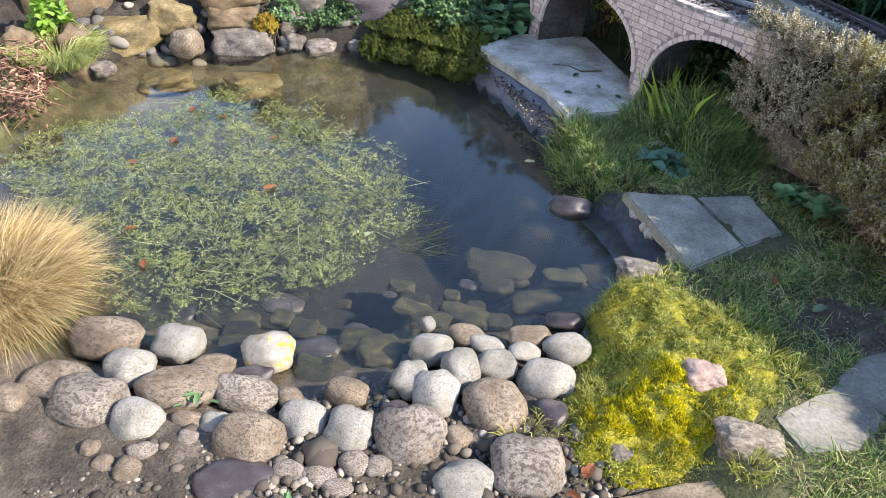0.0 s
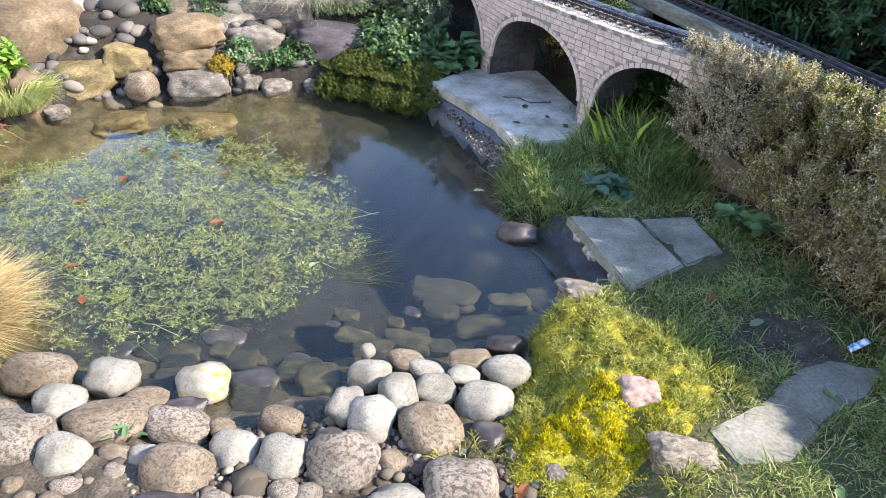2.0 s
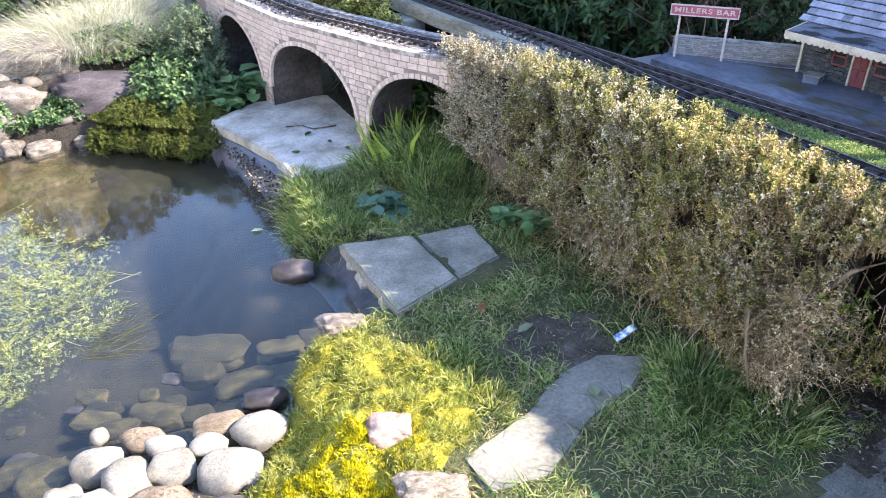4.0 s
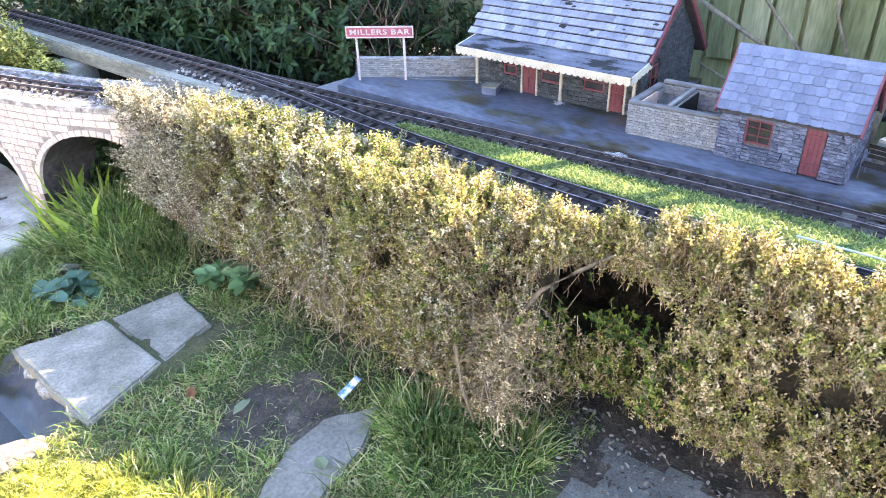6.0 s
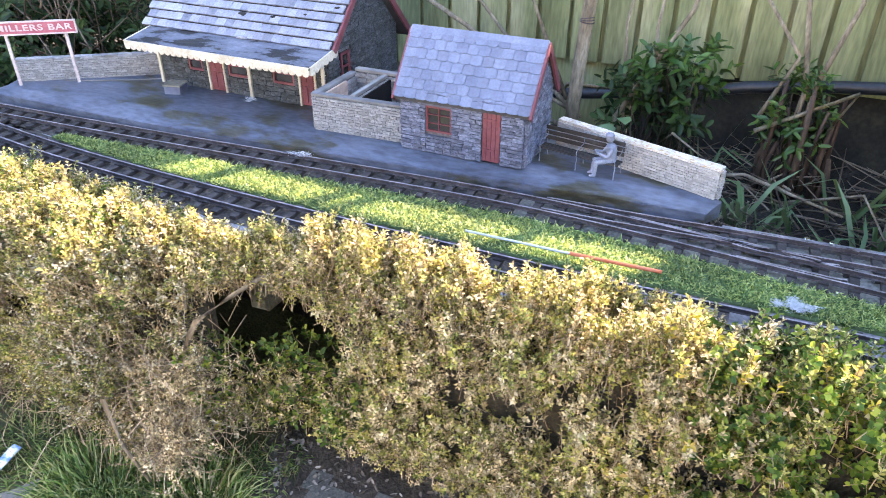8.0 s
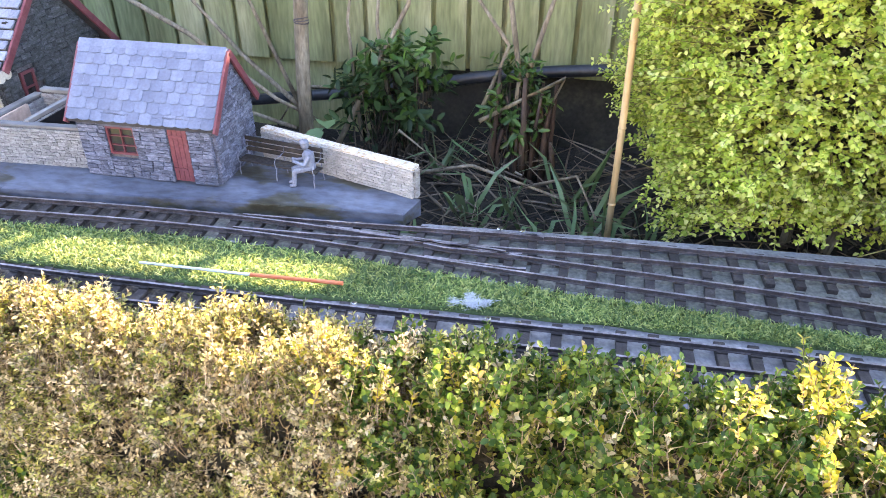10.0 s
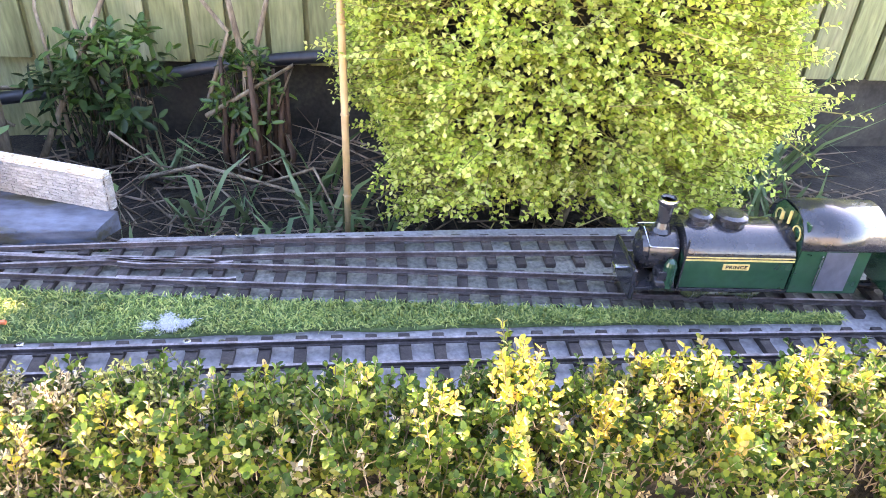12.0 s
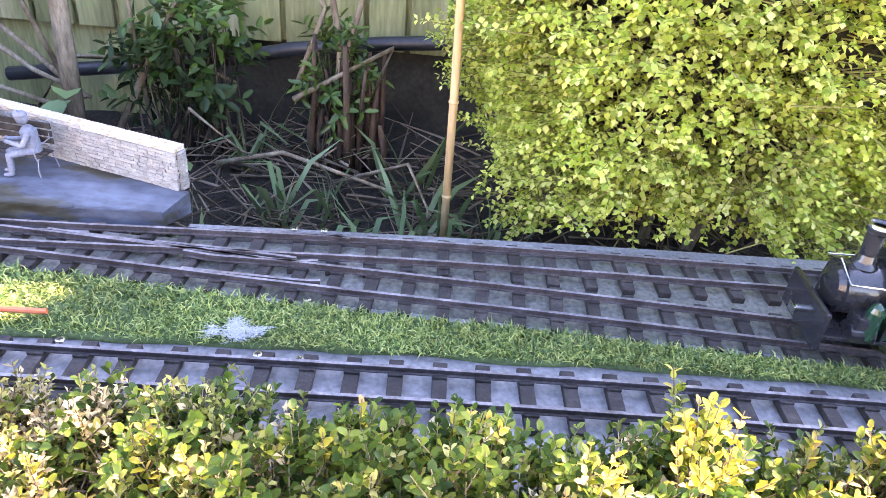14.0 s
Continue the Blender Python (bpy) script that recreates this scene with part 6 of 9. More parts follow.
rock(0.39, 3.72, 0.2, 0.095, 0.065, ROUGH_L, "small grey rock in the far bank")
rock(0.39, 3.68, 0.14, 0.09, 0.075, LICHEN_M, "small grey cobble in the far bank", 0.8, "cobble", "cobbles round the pond")
rock(0.41, 3.64, 0.08, 0.09, 0.08, ROUGH_L, "small grey rock in the far bank")
rock(0.54, 3.62, 0.06, 0.16, 0.07, ROUGH_L, "low grey rock at the far waterline")
rock(0.88, 3.74, 0.22, 0.54, 0.2, ROUGH_P, "dark purple slate boulder on the bank", 0.6)
rock(0.72, 3.6, 0.06, 0.14, 0.08, ROUGH_L, "low grey rock at the far waterline")
rock(-0.47, 3.5, 0.06, 0.11, 0.06, ROUGH_L, "small grey wedge of rock in the shallow water")
rock(0.17, 3.36, -0.01, 0.25, 0.1, ROUGH_O, "yellowish rock lying in the shallow far water")
rock(-0.22, 3.5, -0.02, 0.25, 0.08, ROUGH_O, "yellowish rock lying in the shallow far water")
for x, y, z, w, h in ((-0.33, 4.0, 0.25, 0.125, 0.085), (-0.19, 4.0, 0.25, 0.11, 0.075), (-0.27, 4.1, 0.31, 0.18, 0.12), (-0.13, 4.1, 0.3, 0.14, 0.1), (-0.03, 4.15, 0.33, 0.19, 0.11), (-0.44, 3.93, 0.19, 0.12, 0.12), (0.14, 4.0, 0.36, 0.17, 0.1), (-0.05, 3.9, 0.2, 0.12, 0.1), (-0.27, 3.9, 0.18, 0.11, 0.09), (0.3, 3.92, 0.28, 0.14, 0.1)):
    rock(x, y, z, w, h, SEAT.choice((LICHEN_M, BROWN_M)), "grey-brown cobble on the far bank", 0.8, "cobble", "cobbles round the pond")
def heap():
    """Small cobbles past counting, heaped behind and wedged between the rocks of the far bank."""
    bases = []
    for i in range(4):
        bm = bmesh.new()
        bmesh.ops.create_icosphere(bm, subdivisions=2, radius=0.5)
        for v in bm.verts:
            v.co *= 1 + 0.35 * noise.noise(v.co * 1.6 + Vector((i * 5.1, 0, 2)))
        bases.append((np.array([v.co[:] for v in bm.verts]), np.array([[v.index for v in f.verts] for f in bm.faces])))
        bm.free()
    V, F, o = [], [], 0
    for i in range(330):
        back = i < 210
        x = r.uniform(-1.1, 1.0) if back else r.uniform(-0.62, 0.8)
        y = r.uniform(3.95, 4.9) if back else 3.68 + r.uniform(-0.03, 0.24) - 0.12 * max(x - 0.3, 0)
        w = r.uniform(0.06, 0.15) if back else r.uniform(0.035, 0.09)
        m = pose(x, y, height_at(x, y) + 0.1 * w, r.uniform(-15, 15), r.uniform(-15, 15), r.uniform(0, 360)) @ Matrix.Diagonal((w * 1.25, w, w * r.uniform(0.55, 0.85), 1))
        bv_, bf_ = bases[i % 4]
        V.append(bv_ @ np.array(m.to_3x3()).T + np.array(m.translation))
        F.append(bf_ + o)
        o += len(bv_)
    HEAPED = leafy("heaped_grey_cobbles", [(0.035, 0.032, 0.03), (0.08, 0.074, 0.068), (0.14, 0.125, 0.11), (0.24, 0.21, 0.18)], through_light=0, rough=0.8)
    single("cobble_heap", (np.concatenate(V), np.concatenate(F)), HEAPED, "grey cobbles heaped between the rocks of the far bank", "cobbles", kind="stuff", smooth=True)


heap()
rock(0.36, 3.98, 0.3, 0.3, 0.16, ROUGH_L, "grey angular rock at the back of the bank")
rock(0.62, 4.0, 0.36, 0.4, 0.2, ROUGH_L, "grey angular rock at the back of the bank")
rock(-0.3, 4.35, 0.34, 0.5, 0.3, ROUGH_L, "grey angular rock at the back of the bank")
set_stones([(1.01, 1.07, 0.106, 0.09)], ROUGH_K, "rock", "pink crystalline rock sitting in the moss", "rocks round the pond", 0.12, seed=12)
set_stones([(1.01, 0.88, 0.15, 0.085)], stone_meshes("rock", PALEROCK, 1, 0.7), "rock", "beige rock at the front of the moss", "rocks round the pond", 0.11, seed=13)
set_stones([(1.09, 1.5, 0.13, 0.08)], stone_meshes("rock", ROCKGREY, 1, 0.9), "rock", "rough brown rock between moss and water", FAR, 0.11, seed=30)
set_stones([(0.75, 0.97, 0.062, 0.044), (1.555, 2.143, 0.07, 0.04)], ROUGH_L, "rock", "rough grey rock half sunk in moss and grass", "rocks round the pond", None, seed=14)

n = 6500
px, py = rng.uniform(-0.75, 0.75, n), rng.uniform(0.75, 1.5, n)
keep = (py < 1.42 - 0.25 * np.abs(px - 0.2)) & ((px > -0.2) | (rng.random(n) < 0.55))
px, py = px[keep], py[keep]
pz = ground_height(px, py)
bm = bmesh.new()
bmesh.ops.create_icosphere(bm, subdivisions=1, radius=0.5)
bv = np.array([v.co[:] for v in bm.verts])
bf = np.array([[v.index for v in f.verts] for f in bm.faces])
bm.free()
sz = rng.gamma(1.6, 0.0055, len(px)) + 0.003
V = bv[None] * sz[:, None, None] * rng.uniform(0.6, 1.2, (len(px), 1, 3)) * np.array([1.2, 1.2, 0.8]) + np.stack([px, py, pz + sz * 0.15], 1)[:, None]
F = (bf[None] + (np.arange(len(px)) * len(bv))[:, None, None]).reshape(-1, 3)
PEBBLE = leafy("mixed_pebbles", [(0.025, 0.02, 0.016), (0.045, 0.037, 0.03), (0.07, 0.058, 0.045), (0.14, 0.12, 0.095), (0.3, 0.27, 0.23)], through_light=0, rough=0.85)
single("pebbles", (V.reshape(-1, 3), F), PEBBLE, "small mixed pebbles among the cobbles", "pebbles", kind="stuff", smooth=True)


# ---- slabs ----
def slab(name, poly, z0, z1, label, tilt=(0, 0), material=SLAB, chip=0.006):
    """A worn slab: outline subdivided, edges nibbled, rounded."""
    P = []
    for (ax, ay), (bx, by) in zip(poly, poly[1:] + poly[:1]):
        k = max(int(math.hypot(bx - ax, by - ay) / 0.03), 1)
        for i in range(k):
            u = i / k
            x, y = ax + (bx - ax) * u, ay + (by - ay) * u
            j = 0 if i == 0 else chip
            P.append((x + noise.noise((x * 30, y * 30, 1)) * j, y + noise.noise((x * 30, y * 30, 9)) * j))
    bm = prism(P, z0, z1)
    top = [e for e in bm.edges if all(abs(v.co.z - z1) < 1e-6 for v in e.verts)]
    bmesh.ops.bevel(bm, geom=top, offset=0.006, segments=2, affect="EDGES")
    cx, cy = sum(p[0] for p in P) / len(P), sum(p[1] for p in P) / len(P)
    for v in bm.verts:
        v.co.z += (v.co.x - cx) * tilt[0] + (v.co.y - cy) * tilt[1]
    return single(name, bm, material, label, "slab", "concrete slabs")


slab("slab", [(1.2, 3.17), (1.27, 2.9), (1.32, 2.66), (1.31, 2.42), (1.62, 2.4), (1.76, 2.72), (1.8, 3.2), (1.47, 3.3)], 0.13, 0.172, "large pale broken concrete slab beside the water under the viaduct", material=PALESLAB)
overhang = slab("slab", [(1.262, 1.885), (1.243, 1.452), (1.478, 1.512), (1.486, 1.808)], 0.115, 0.152, "grey concrete slab overhanging the pond's edge")
crumb = random.Random(8)
for i in range(9):
    bm = bmesh.new()
    bmesh.ops.create_icosphere(bm, subdivisions=2, radius=1)
    for v in bm.verts:
        v.co *= 1 + 0.55 * noise.noise(v.co * 1.5 + Vector((i * 3.0, 0, 0)))
    yy = crumb.choice((1.72, 1.68, 1.6, 1.56, 1.8)) + crumb.uniform(-0.02, 0.02)
    part("mortar_lump", bm, PALESLAB, overhang, "pale mortar clinging under the slab", m=pose(1.262 - (1.885 - yy) * 0.044 + crumb.uniform(-0.004, 0.01), yy, 0.112, 0, 0, crumb.uniform(0, 360)) @ Matrix.Diagonal((crumb.uniform(0.007, 0.014), crumb.uniform(0.008, 0.02), crumb.uniform(0.008, 0.018), 1)), smooth=True)
slab("slab", [(1.498, 1.806), (1.49, 1.516), (1.66, 1.55), (1.7, 1.77)], 0.108, 0.146, "grey concrete slab partly covered by grass")
slab("slab", [(1.115, 0.925), (1.115, 0.81), (1.25, 0.78), (1.43, 0.86), (1.58, 0.885), (1.72, 0.95), (1.6, 1.03), (1.48, 1.03), (1.33, 0.965)], 0.09, 0.138, "pale flat stepping stone set in the grass", material=STEPSTONE)
slab("slab", [(0.68, 0.86), (0.62, 0.78), (0.95, 0.76), (0.97, 0.84)], 0.04, 0.085, "brown flat stone below the moss", material=BROWNSLAB)
def liner_fold(pts, label):
    """A creased sheet from under a slab down into the water."""
    V, F, cols = [], [], 9
    pts = np.array(pts, float)
    t = np.linspace(0, len(pts) - 1, 40)
    P = np.stack([np.interp(t, np.arange(len(pts)), pts[:, k]) for k in range(4)], 1)
    for i, (x, y, nx, ny) in enumerate(P):
        for j in range(cols):
            u = j / (cols - 1)
            q = 0.02 * noise.noise((i * 0.22, j * 0.5, 4.0)) + 0.008 * noise.noise((i * 0.7, j * 0.9, 8.0))
            V.append((x + nx * (0.13 * u - 0.05), y + ny * (0.13 * u - 0.05), 0.105 - 0.115 * u ** 0.8 + q))
    F = [(i * cols + j, (i + 1) * cols + j, (i + 1) * cols + j + 1, i * cols + j + 1) for i in range(39) for j in range(cols - 1)]
    bm = bmesh.new()
    vs = [bm.verts.new(v) for v in V]
    for f in F:
        bm.faces.new([vs[k] for k in f])
    bmesh.ops.solidify(bm, geom=bm.faces[:], thickness=0.002)
    single("pond_liner", bm, LINER, label, "liner", "pond liner folds", smooth=True)


liner_fold([(1.19, 3.22, -0.9, -0.3), (1.25, 2.95, -0.95, -0.2), (1.32, 2.68, -0.98, -0.1), (1.32, 2.4, -0.98, -0.1), (1.28, 2.2, -1, 0)], "creased black pond liner under the pale slab")
liner_fold([(1.24, 2.0, -1, 0.1), (1.26, 1.88, -1, 0.0), (1.25, 1.6, -1, 0), (1.23, 1.47, -0.9, 0.3), (1.14, 1.45, -0.3, 0.9)], "creased black pond liner under the grey slab")
n = 700
gx, gy = rng.uniform(1.2, 1.36, n), rng.uniform(2.4, 3.15, n)
sz = rng.uniform(0.005, 0.013, n)
V = bv[None] * sz[:, None, None] * rng.uniform(0.7, 1.2, (n, 1, 3)) + np.stack([gx, gy, 0.085 + rng.random(n) * 0.03], 1)[:, None]
F = (bf[None] + (np.arange(n) * len(bv))[:, None, None]).reshape(-1, 3)
single("gravel", (V.reshape(-1, 3), F), PEBBLE, "loose gravel packed under the slab's edge", "gravel", kind="stuff")


# ---- locomotive ----
def locomotive():
    """Built along its own axis, front towards +x, wheels on z = 0; then set on the line."""
    y_front = -0.93
    i = np.array(MAIN)
    cx = float(np.interp(-(y_front - 0.15), -i[:, 1], i[:, 0]))
    m = Matrix.Translation((cx - 0.002, y_front - 0.15, TZ + 0.0184)) @ pose(0, 0, 0, 0, 0, 90 - 2.0) @ pose(-0.0, 0, 0)
    # own frame: +x forward, y left; origin at the boiler's middle, railhead z = 0
    t = thing("steam_locomotive", (cx, y_front - 0.15, TZ + 0.0184), "green and black live-steam model saddle-tank locomotive on the main line", "locomotive")

    def add(name, bm, material, parent=t, label="", sm=False):
        return part(name, bm, material, parent, label, m, sm)

    add("running_plate", box(-0.15, 0.135, -0.048, 0.048, 0.028, 0.033, 0.001), LOCOBLACK)
    add("frame", joined(box(-0.14, 0.13, -0.019, -0.015, 0.008, 0.028), box(-0.14, 0.13, 0.015, 0.019, 0.008, 0.028)), LOCORED, label="red frame plates")
    beam = add("buffer_beam", box(0.135, 0.142, -0.05, 0.05, 0.012, 0.062, 0.003), LOCOBLACK, label="tall black front plate")
    add("buffer", joined(cyl((0.142, 0, 0.035), (0.152, 0, 0.035), 0.005), box(0.152, 0.155, -0.008, 0.008, 0.03, 0.04, 0.001)), STEEL, beam)
    add("coupling_hook", tube([(0.142, 0.012, 0.025), (0.153, 0.012, 0.024), (0.156, 0.012, 0.018), (0.15, 0.012, 0.013)], 0.0016, 6), LOCOBLACK, beam)
    add("smokebox", cyl((0.075, 0, 0.072), (0.118, 0, 0.072), 0.031, seg=72), LOCOBLACK, sm=False)
    add("smokebox_door", lathe([(0.0005, 0.012), (0.012, 0.011), (0.022, 0.007), (0.026, 0)], 24, m=pose(0.1175, 0, 0.072, 0, 90, 0)), LOCOBLACK)
    add("handrail", tube([(0.08, -0.035, 0.092), (0.12, -0.033, 0.092), (0.122, 0, 0.105), (0.12, 0.033, 0.092), (0.08, 0.035, 0.092)], 0.0011, 6), STEEL)
    add("chimney", lathe([(0.0155, 0.0), (0.0115, 0.006), (0.009, 0.014), (0.0102, 0.04), (0.0135, 0.043), (0.0135, 0.05), (0.0105, 0.051), (0.009, 0.048), (0.0088, 0.02), (0.0005, 0.019)], 56, pose(0.097, 0, 0.101)), LOCOBLACK, sm=False, label="black chimney with polished cap")
    add("chimney_cap", lathe([(0.0138, 0.0), (0.0146, 0.002), (0.0138, 0.005), (0.0108, 0.0052), (0.0108, 0.0)], 24, pose(0.097, 0, 0.148)), STEEL)
    # saddle tank: flat sides, rounded top
    pr = [(-0.046, 0.034), (-0.046, 0.082)] + [(-0.046 * math.cos(a), 0.082 + 0.036 * math.sin(a)) for a in np.linspace(0.15, math.pi - 0.15, 34)] + [(0.046, 0.082), (0.046, 0.034)]

    def extr(prof, x0, x1):
        bm = bmesh.new()
        a = [bm.verts.new((x0, y, z)) for y, z in prof]
        b = [bm.verts.new((x1, y, z)) for y, z in prof]
        bm.faces.new(a), bm.faces.new(b[::-1])
        for k in range(len(prof)):
            bm.faces.new((a[k], a[(k + 1) % len(prof)], b[(k + 1) % len(prof)], b[k]))
        bmesh.ops.recalc_face_normals(bm, faces=bm.faces)
        return bm

    tank = add("saddle_tank", extr([(y, z) for y, z in pr if z <= 0.0821], -0.085, 0.072), LOCOGREEN, label="gloss green tank side")
    add("tank_top", extr([(-0.046, 0.0823)] + [q for q in pr if q[1] > 0.0822] + [(0.046, 0.0823)], -0.085, 0.072), LOCOBLACK, tank, "dark reflective tank top")
    for s in (-1, 1):
        add("beading", joined(box(-0.0855, 0.0725, s * 0.0465 - 0.0012, s * 0.0465 + 0.0012, 0.08, 0.0822), box(-0.0855, 0.0725, s * 0.0462 - 0.001, s * 0.0462 + 0.001, 0.0845, 0.0858)), BRASS, tank, "double brass lining")
        plate = add("nameplate", box(-0.022, 0.016, s * 0.0475 - 0.001, s * 0.0475 + 0.001, 0.066, 0.0755, 0.0006), BRASS, tank, "brass nameplate")
        letters = lettering_mesh("PRINCE", 0.0075, LOCOBLACK)
        xs = [v.co.x for v in letters.vertices]
        tagged(under(new("lettering", letters), plate, m @ pose(-0.003, s * 0.0487, 0.0708, 90, 0, 0 if s < 0 else 180) @ Matrix.Diagonal((0.031 / (max(xs) - min(xs)), 1, 1, 1))), "black capital lettering")
        add("tank_rim", box(0.0722, 0.0745, s * 0.0467 - 0.0016, s * 0.0467 + 0.0016, 0.034, 0.112, 0.0005), LOCOBLACK, tank)
        add("cylinder", joined(cyl((0.08, s * 0.037, 0.036), (0.108, s * 0.037, 0.036), 0.013, seg=18), box(0.082, 0.106, s * 0.037 - 0.012, s * 0.037 + 0.012, 0.045, 0.06, 0.002)), LOCOBLACK)
        add("sand_pot", lathe([(0.009, 0), (0.009, 0.034), (0.007, 0.04), (0.003, 0.044), (0.0005, 0.045)], 16, pose(0.088, s * 0.042, 0.034)), LOCOGREEN, label="green cylindrical pot with steel rim")
        for wx in (0.035, -0.045):
            wheel = add("wheel", lathe([(0.0005, -0.002), (0.02, -0.002), (0.0225, 0.0), (0.0225, 0.004), (0.018, 0.0045), (0.0005, 0.0045)], 24, pose(wx, s * 0.0225, 0.021, 90, 0, 0)), LOCORED, label="red-centred wheel")
            add("tyre", lathe([(0.0205, -0.0025), (0.0235, -0.002), (0.0235, 0.0035), (0.0205, 0.0052)], 24, pose(wx, s * 0.0225, 0.021, 90, 0, 0)), STEEL, wheel)
        add("coupling_rod", box(-0.05, 0.04, s * 0.031 - 0.0015, s * 0.031 + 0.0015, 0.012, 0.016, 0.0006), STEEL)
        add("connecting_rod", box(-0.045, 0.085, s * 0.036 - 0.0012, s * 0.036 + 0.0012, 0.02, 0.0235, 0.0006), STEEL)
    for x, r in ((0.045, 0.015), (0.0, 0.02)):
        add("filler", lathe([(r, 0.0), (r, 0.006), (r * 1.12, 0.008), (r * 1.12, 0.013), (r * 0.8, 0.016), (0.0005, 0.017)], 56, pose(x, 0, 0.116)), LOCOBLACK, sm=False, label="round black filler lid")
    add("rivet_strip", box(-0.004, -0.002, -0.0465, 0.0465, 0.0835, 0.084), LOCOBLACK)
    # cab
    cab = add("cab", joined(box(-0.19, -0.088, -0.05, -0.046, 0.03, 0.105, 0.001), box(-0.19, -0.088, 0.046, 0.05, 0.03, 0.105, 0.001), box(-0.092, -0.088, -0.046, 0.046, 0.03, 0.14, 0.001)), LOCOGREEN, label="green cab with black plates for side openings")
    rp = [(-0.054 * math.cos(a), 0.105 + 0.046 * math.sin(a)) for a in np.linspace(0, math.pi, 18)]
    rp2 = [(y * 0.96, z - 0.003) for y, z in rp][::-1]
    add("cab_roof", extr(rp + rp2, -0.205, -0.084), LOCOBLACK, cab, "rounded black cab roof", True)
    for s in (-1, 1):
        add("spectacle_ring", tube([(-0.0862, s * 0.026 + 0.0105 * math.cos(a), 0.115 + 0.0105 * math.sin(a)) for a in np.linspace(0, 2 * math.pi, 25)], 0.0014, 6), BRASS, cab, "round brass-rimmed window")
        # black plate on the solid side stands in for the cab's dark inside
        add("cab_opening", box(-0.17, -0.125, s * 0.0502 - 0.0006, s * 0.0502 + 0.0006, 0.035, 0.1), LINER, cab)
        add("cab_handrail", tube([(-0.12, s * 0.053, 0.045), (-0.12, s * 0.053, 0.095)], 0.0012, 6), STEEL, cab)
    add("whistle", joined(cyl((-0.082, 0.006, 0.12), (-0.082, 0.006, 0.14), 0.0022), cyl((-0.08, -0.01, 0.118), (-0.08, -0.01, 0.13), 0.0026)), BRASS)
    # tender
    y2 = y_front - 0.15 - 0.36
    td = thing("tender", (2.21, y2, TZ + 0.0184), "green model tender coupled behind the locomotive", "tender")
    mt = Matrix.Translation((cx - 0.012, y_front - 0.15, TZ + 0.0184)) @ pose(0, 0, 0, 0, 0, 90 - 2.0)
    body = part("body", box(-0.4, -0.235, -0.046, 0.046, 0.03, 0.085, 0.002), LOCOGREEN, td, m=mt)
    part("coal", box(-0.39, -0.245, -0.038, 0.038, 0.0852, 0.093, 0.003), LOCOBLACK, td, m=mt)
    for s in (-1, 1):
        for wx in (-0.27, -0.36):
            w = part("wheel", lathe([(0.0005, -0.002), (0.0155, -0.002), (0.018, 0.0), (0.018, 0.004), (0.0005, 0.0045)], 20, pose(wx, s * 0.0225, 0.018, 90, 0, 0)), LOCOBLACK, td, m=mt)
    part("drawbar", box(-0.24, -0.19, -0.004, 0.004, 0.02, 0.024), LOCOBLACK, td, m=mt)


locomotive()

# ---- foliage materials ----
BOXGREEN = leafy("box_leaves_green", [(0.02, 0.053, 0.009), (0.055, 0.112, 0.016), (0.12, 0.19, 0.025), (0.27, 0.32, 0.045)], through_light=0.42)
BOXGOLD = leafy("box_leaves_golden", [(0.24, 0.26, 0.03), (0.4, 0.36, 0.038), (0.54, 0.44, 0.055), (0.6, 0.38, 0.15)], through_light=0.45)
BOXDRY = leafy("box_leaves_dry", [(0.22, 0.17, 0.085), (0.48, 0.38, 0.2), (0.68, 0.55, 0.32), (0.82, 0.69, 0.45)], through_light=0.42, rough=0.65)
BOXYELLOW = leafy("box_leaves_yellow", [(0.22, 0.215, 0.05), (0.41, 0.365, 0.09), (0.56, 0.46, 0.16), (0.66, 0.51, 0.29)], through_light=0.45)
BOXGREY = leafy("box_leaves_bleached", [(0.1, 0.1, 0.06), (0.34, 0.31, 0.19), (0.62, 0.57, 0.4), (0.82, 0.77, 0.6)], through_light=0.36, rough=0.7)
BOXMID = leafy("box_leaves_olive", [(0.06, 0.08, 0.016), (0.2, 0.22, 0.045), (0.42, 0.41, 0.1), (0.64, 0.58, 0.22)], through_light=0.4)
TWIG = leafy("dry_twigs", [(0.11, 0.08, 0.05), (0.21, 0.16, 0.1), (0.4, 0.31, 0.2)], through_light=0, rough=0.9)
# Near black, for the shade deep inside hedge and privet
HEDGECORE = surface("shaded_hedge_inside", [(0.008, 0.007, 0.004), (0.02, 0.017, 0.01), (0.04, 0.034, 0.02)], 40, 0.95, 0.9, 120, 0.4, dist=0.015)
GOLD = leafy("golden_privet_leaves", [(0.22, 0.33, 0.05), (0.46, 0.57, 0.1), (0.68, 0.74, 0.18), (0.82, 0.82, 0.34)], through_light=0.52, rough=0.45)
DARKLEAF = leafy("dark_shrub_leaves", [(0.01, 0.028, 0.009), (0.024, 0.055, 0.016), (0.05, 0.095, 0.028)], through_light=0.2, rough=0.55, spec=0.3)
LAUREL = leafy("laurel_leaves", [(0.0225, 0.0675, 0.0112), (0.045, 0.112, 0.0188), (0.09, 0.165, 0.03)], through_light=0.3, rough=0.3, spec=0.5)
STRAP = leafy("strap_leaves", [(0.0406, 0.0912, 0.0304), (0.0808, 0.153, 0.0606), (0.153, 0.223, 0.112)], through_light=0.3, rough=0.4)
GRASS = leafy("lawn_blades", [(0.032, 0.073, 0.016), (0.076, 0.15, 0.031), (0.155, 0.255, 0.058), (0.3, 0.36, 0.115), (0.45, 0.44, 0.22)], through_light=0.4, rough=0.5)
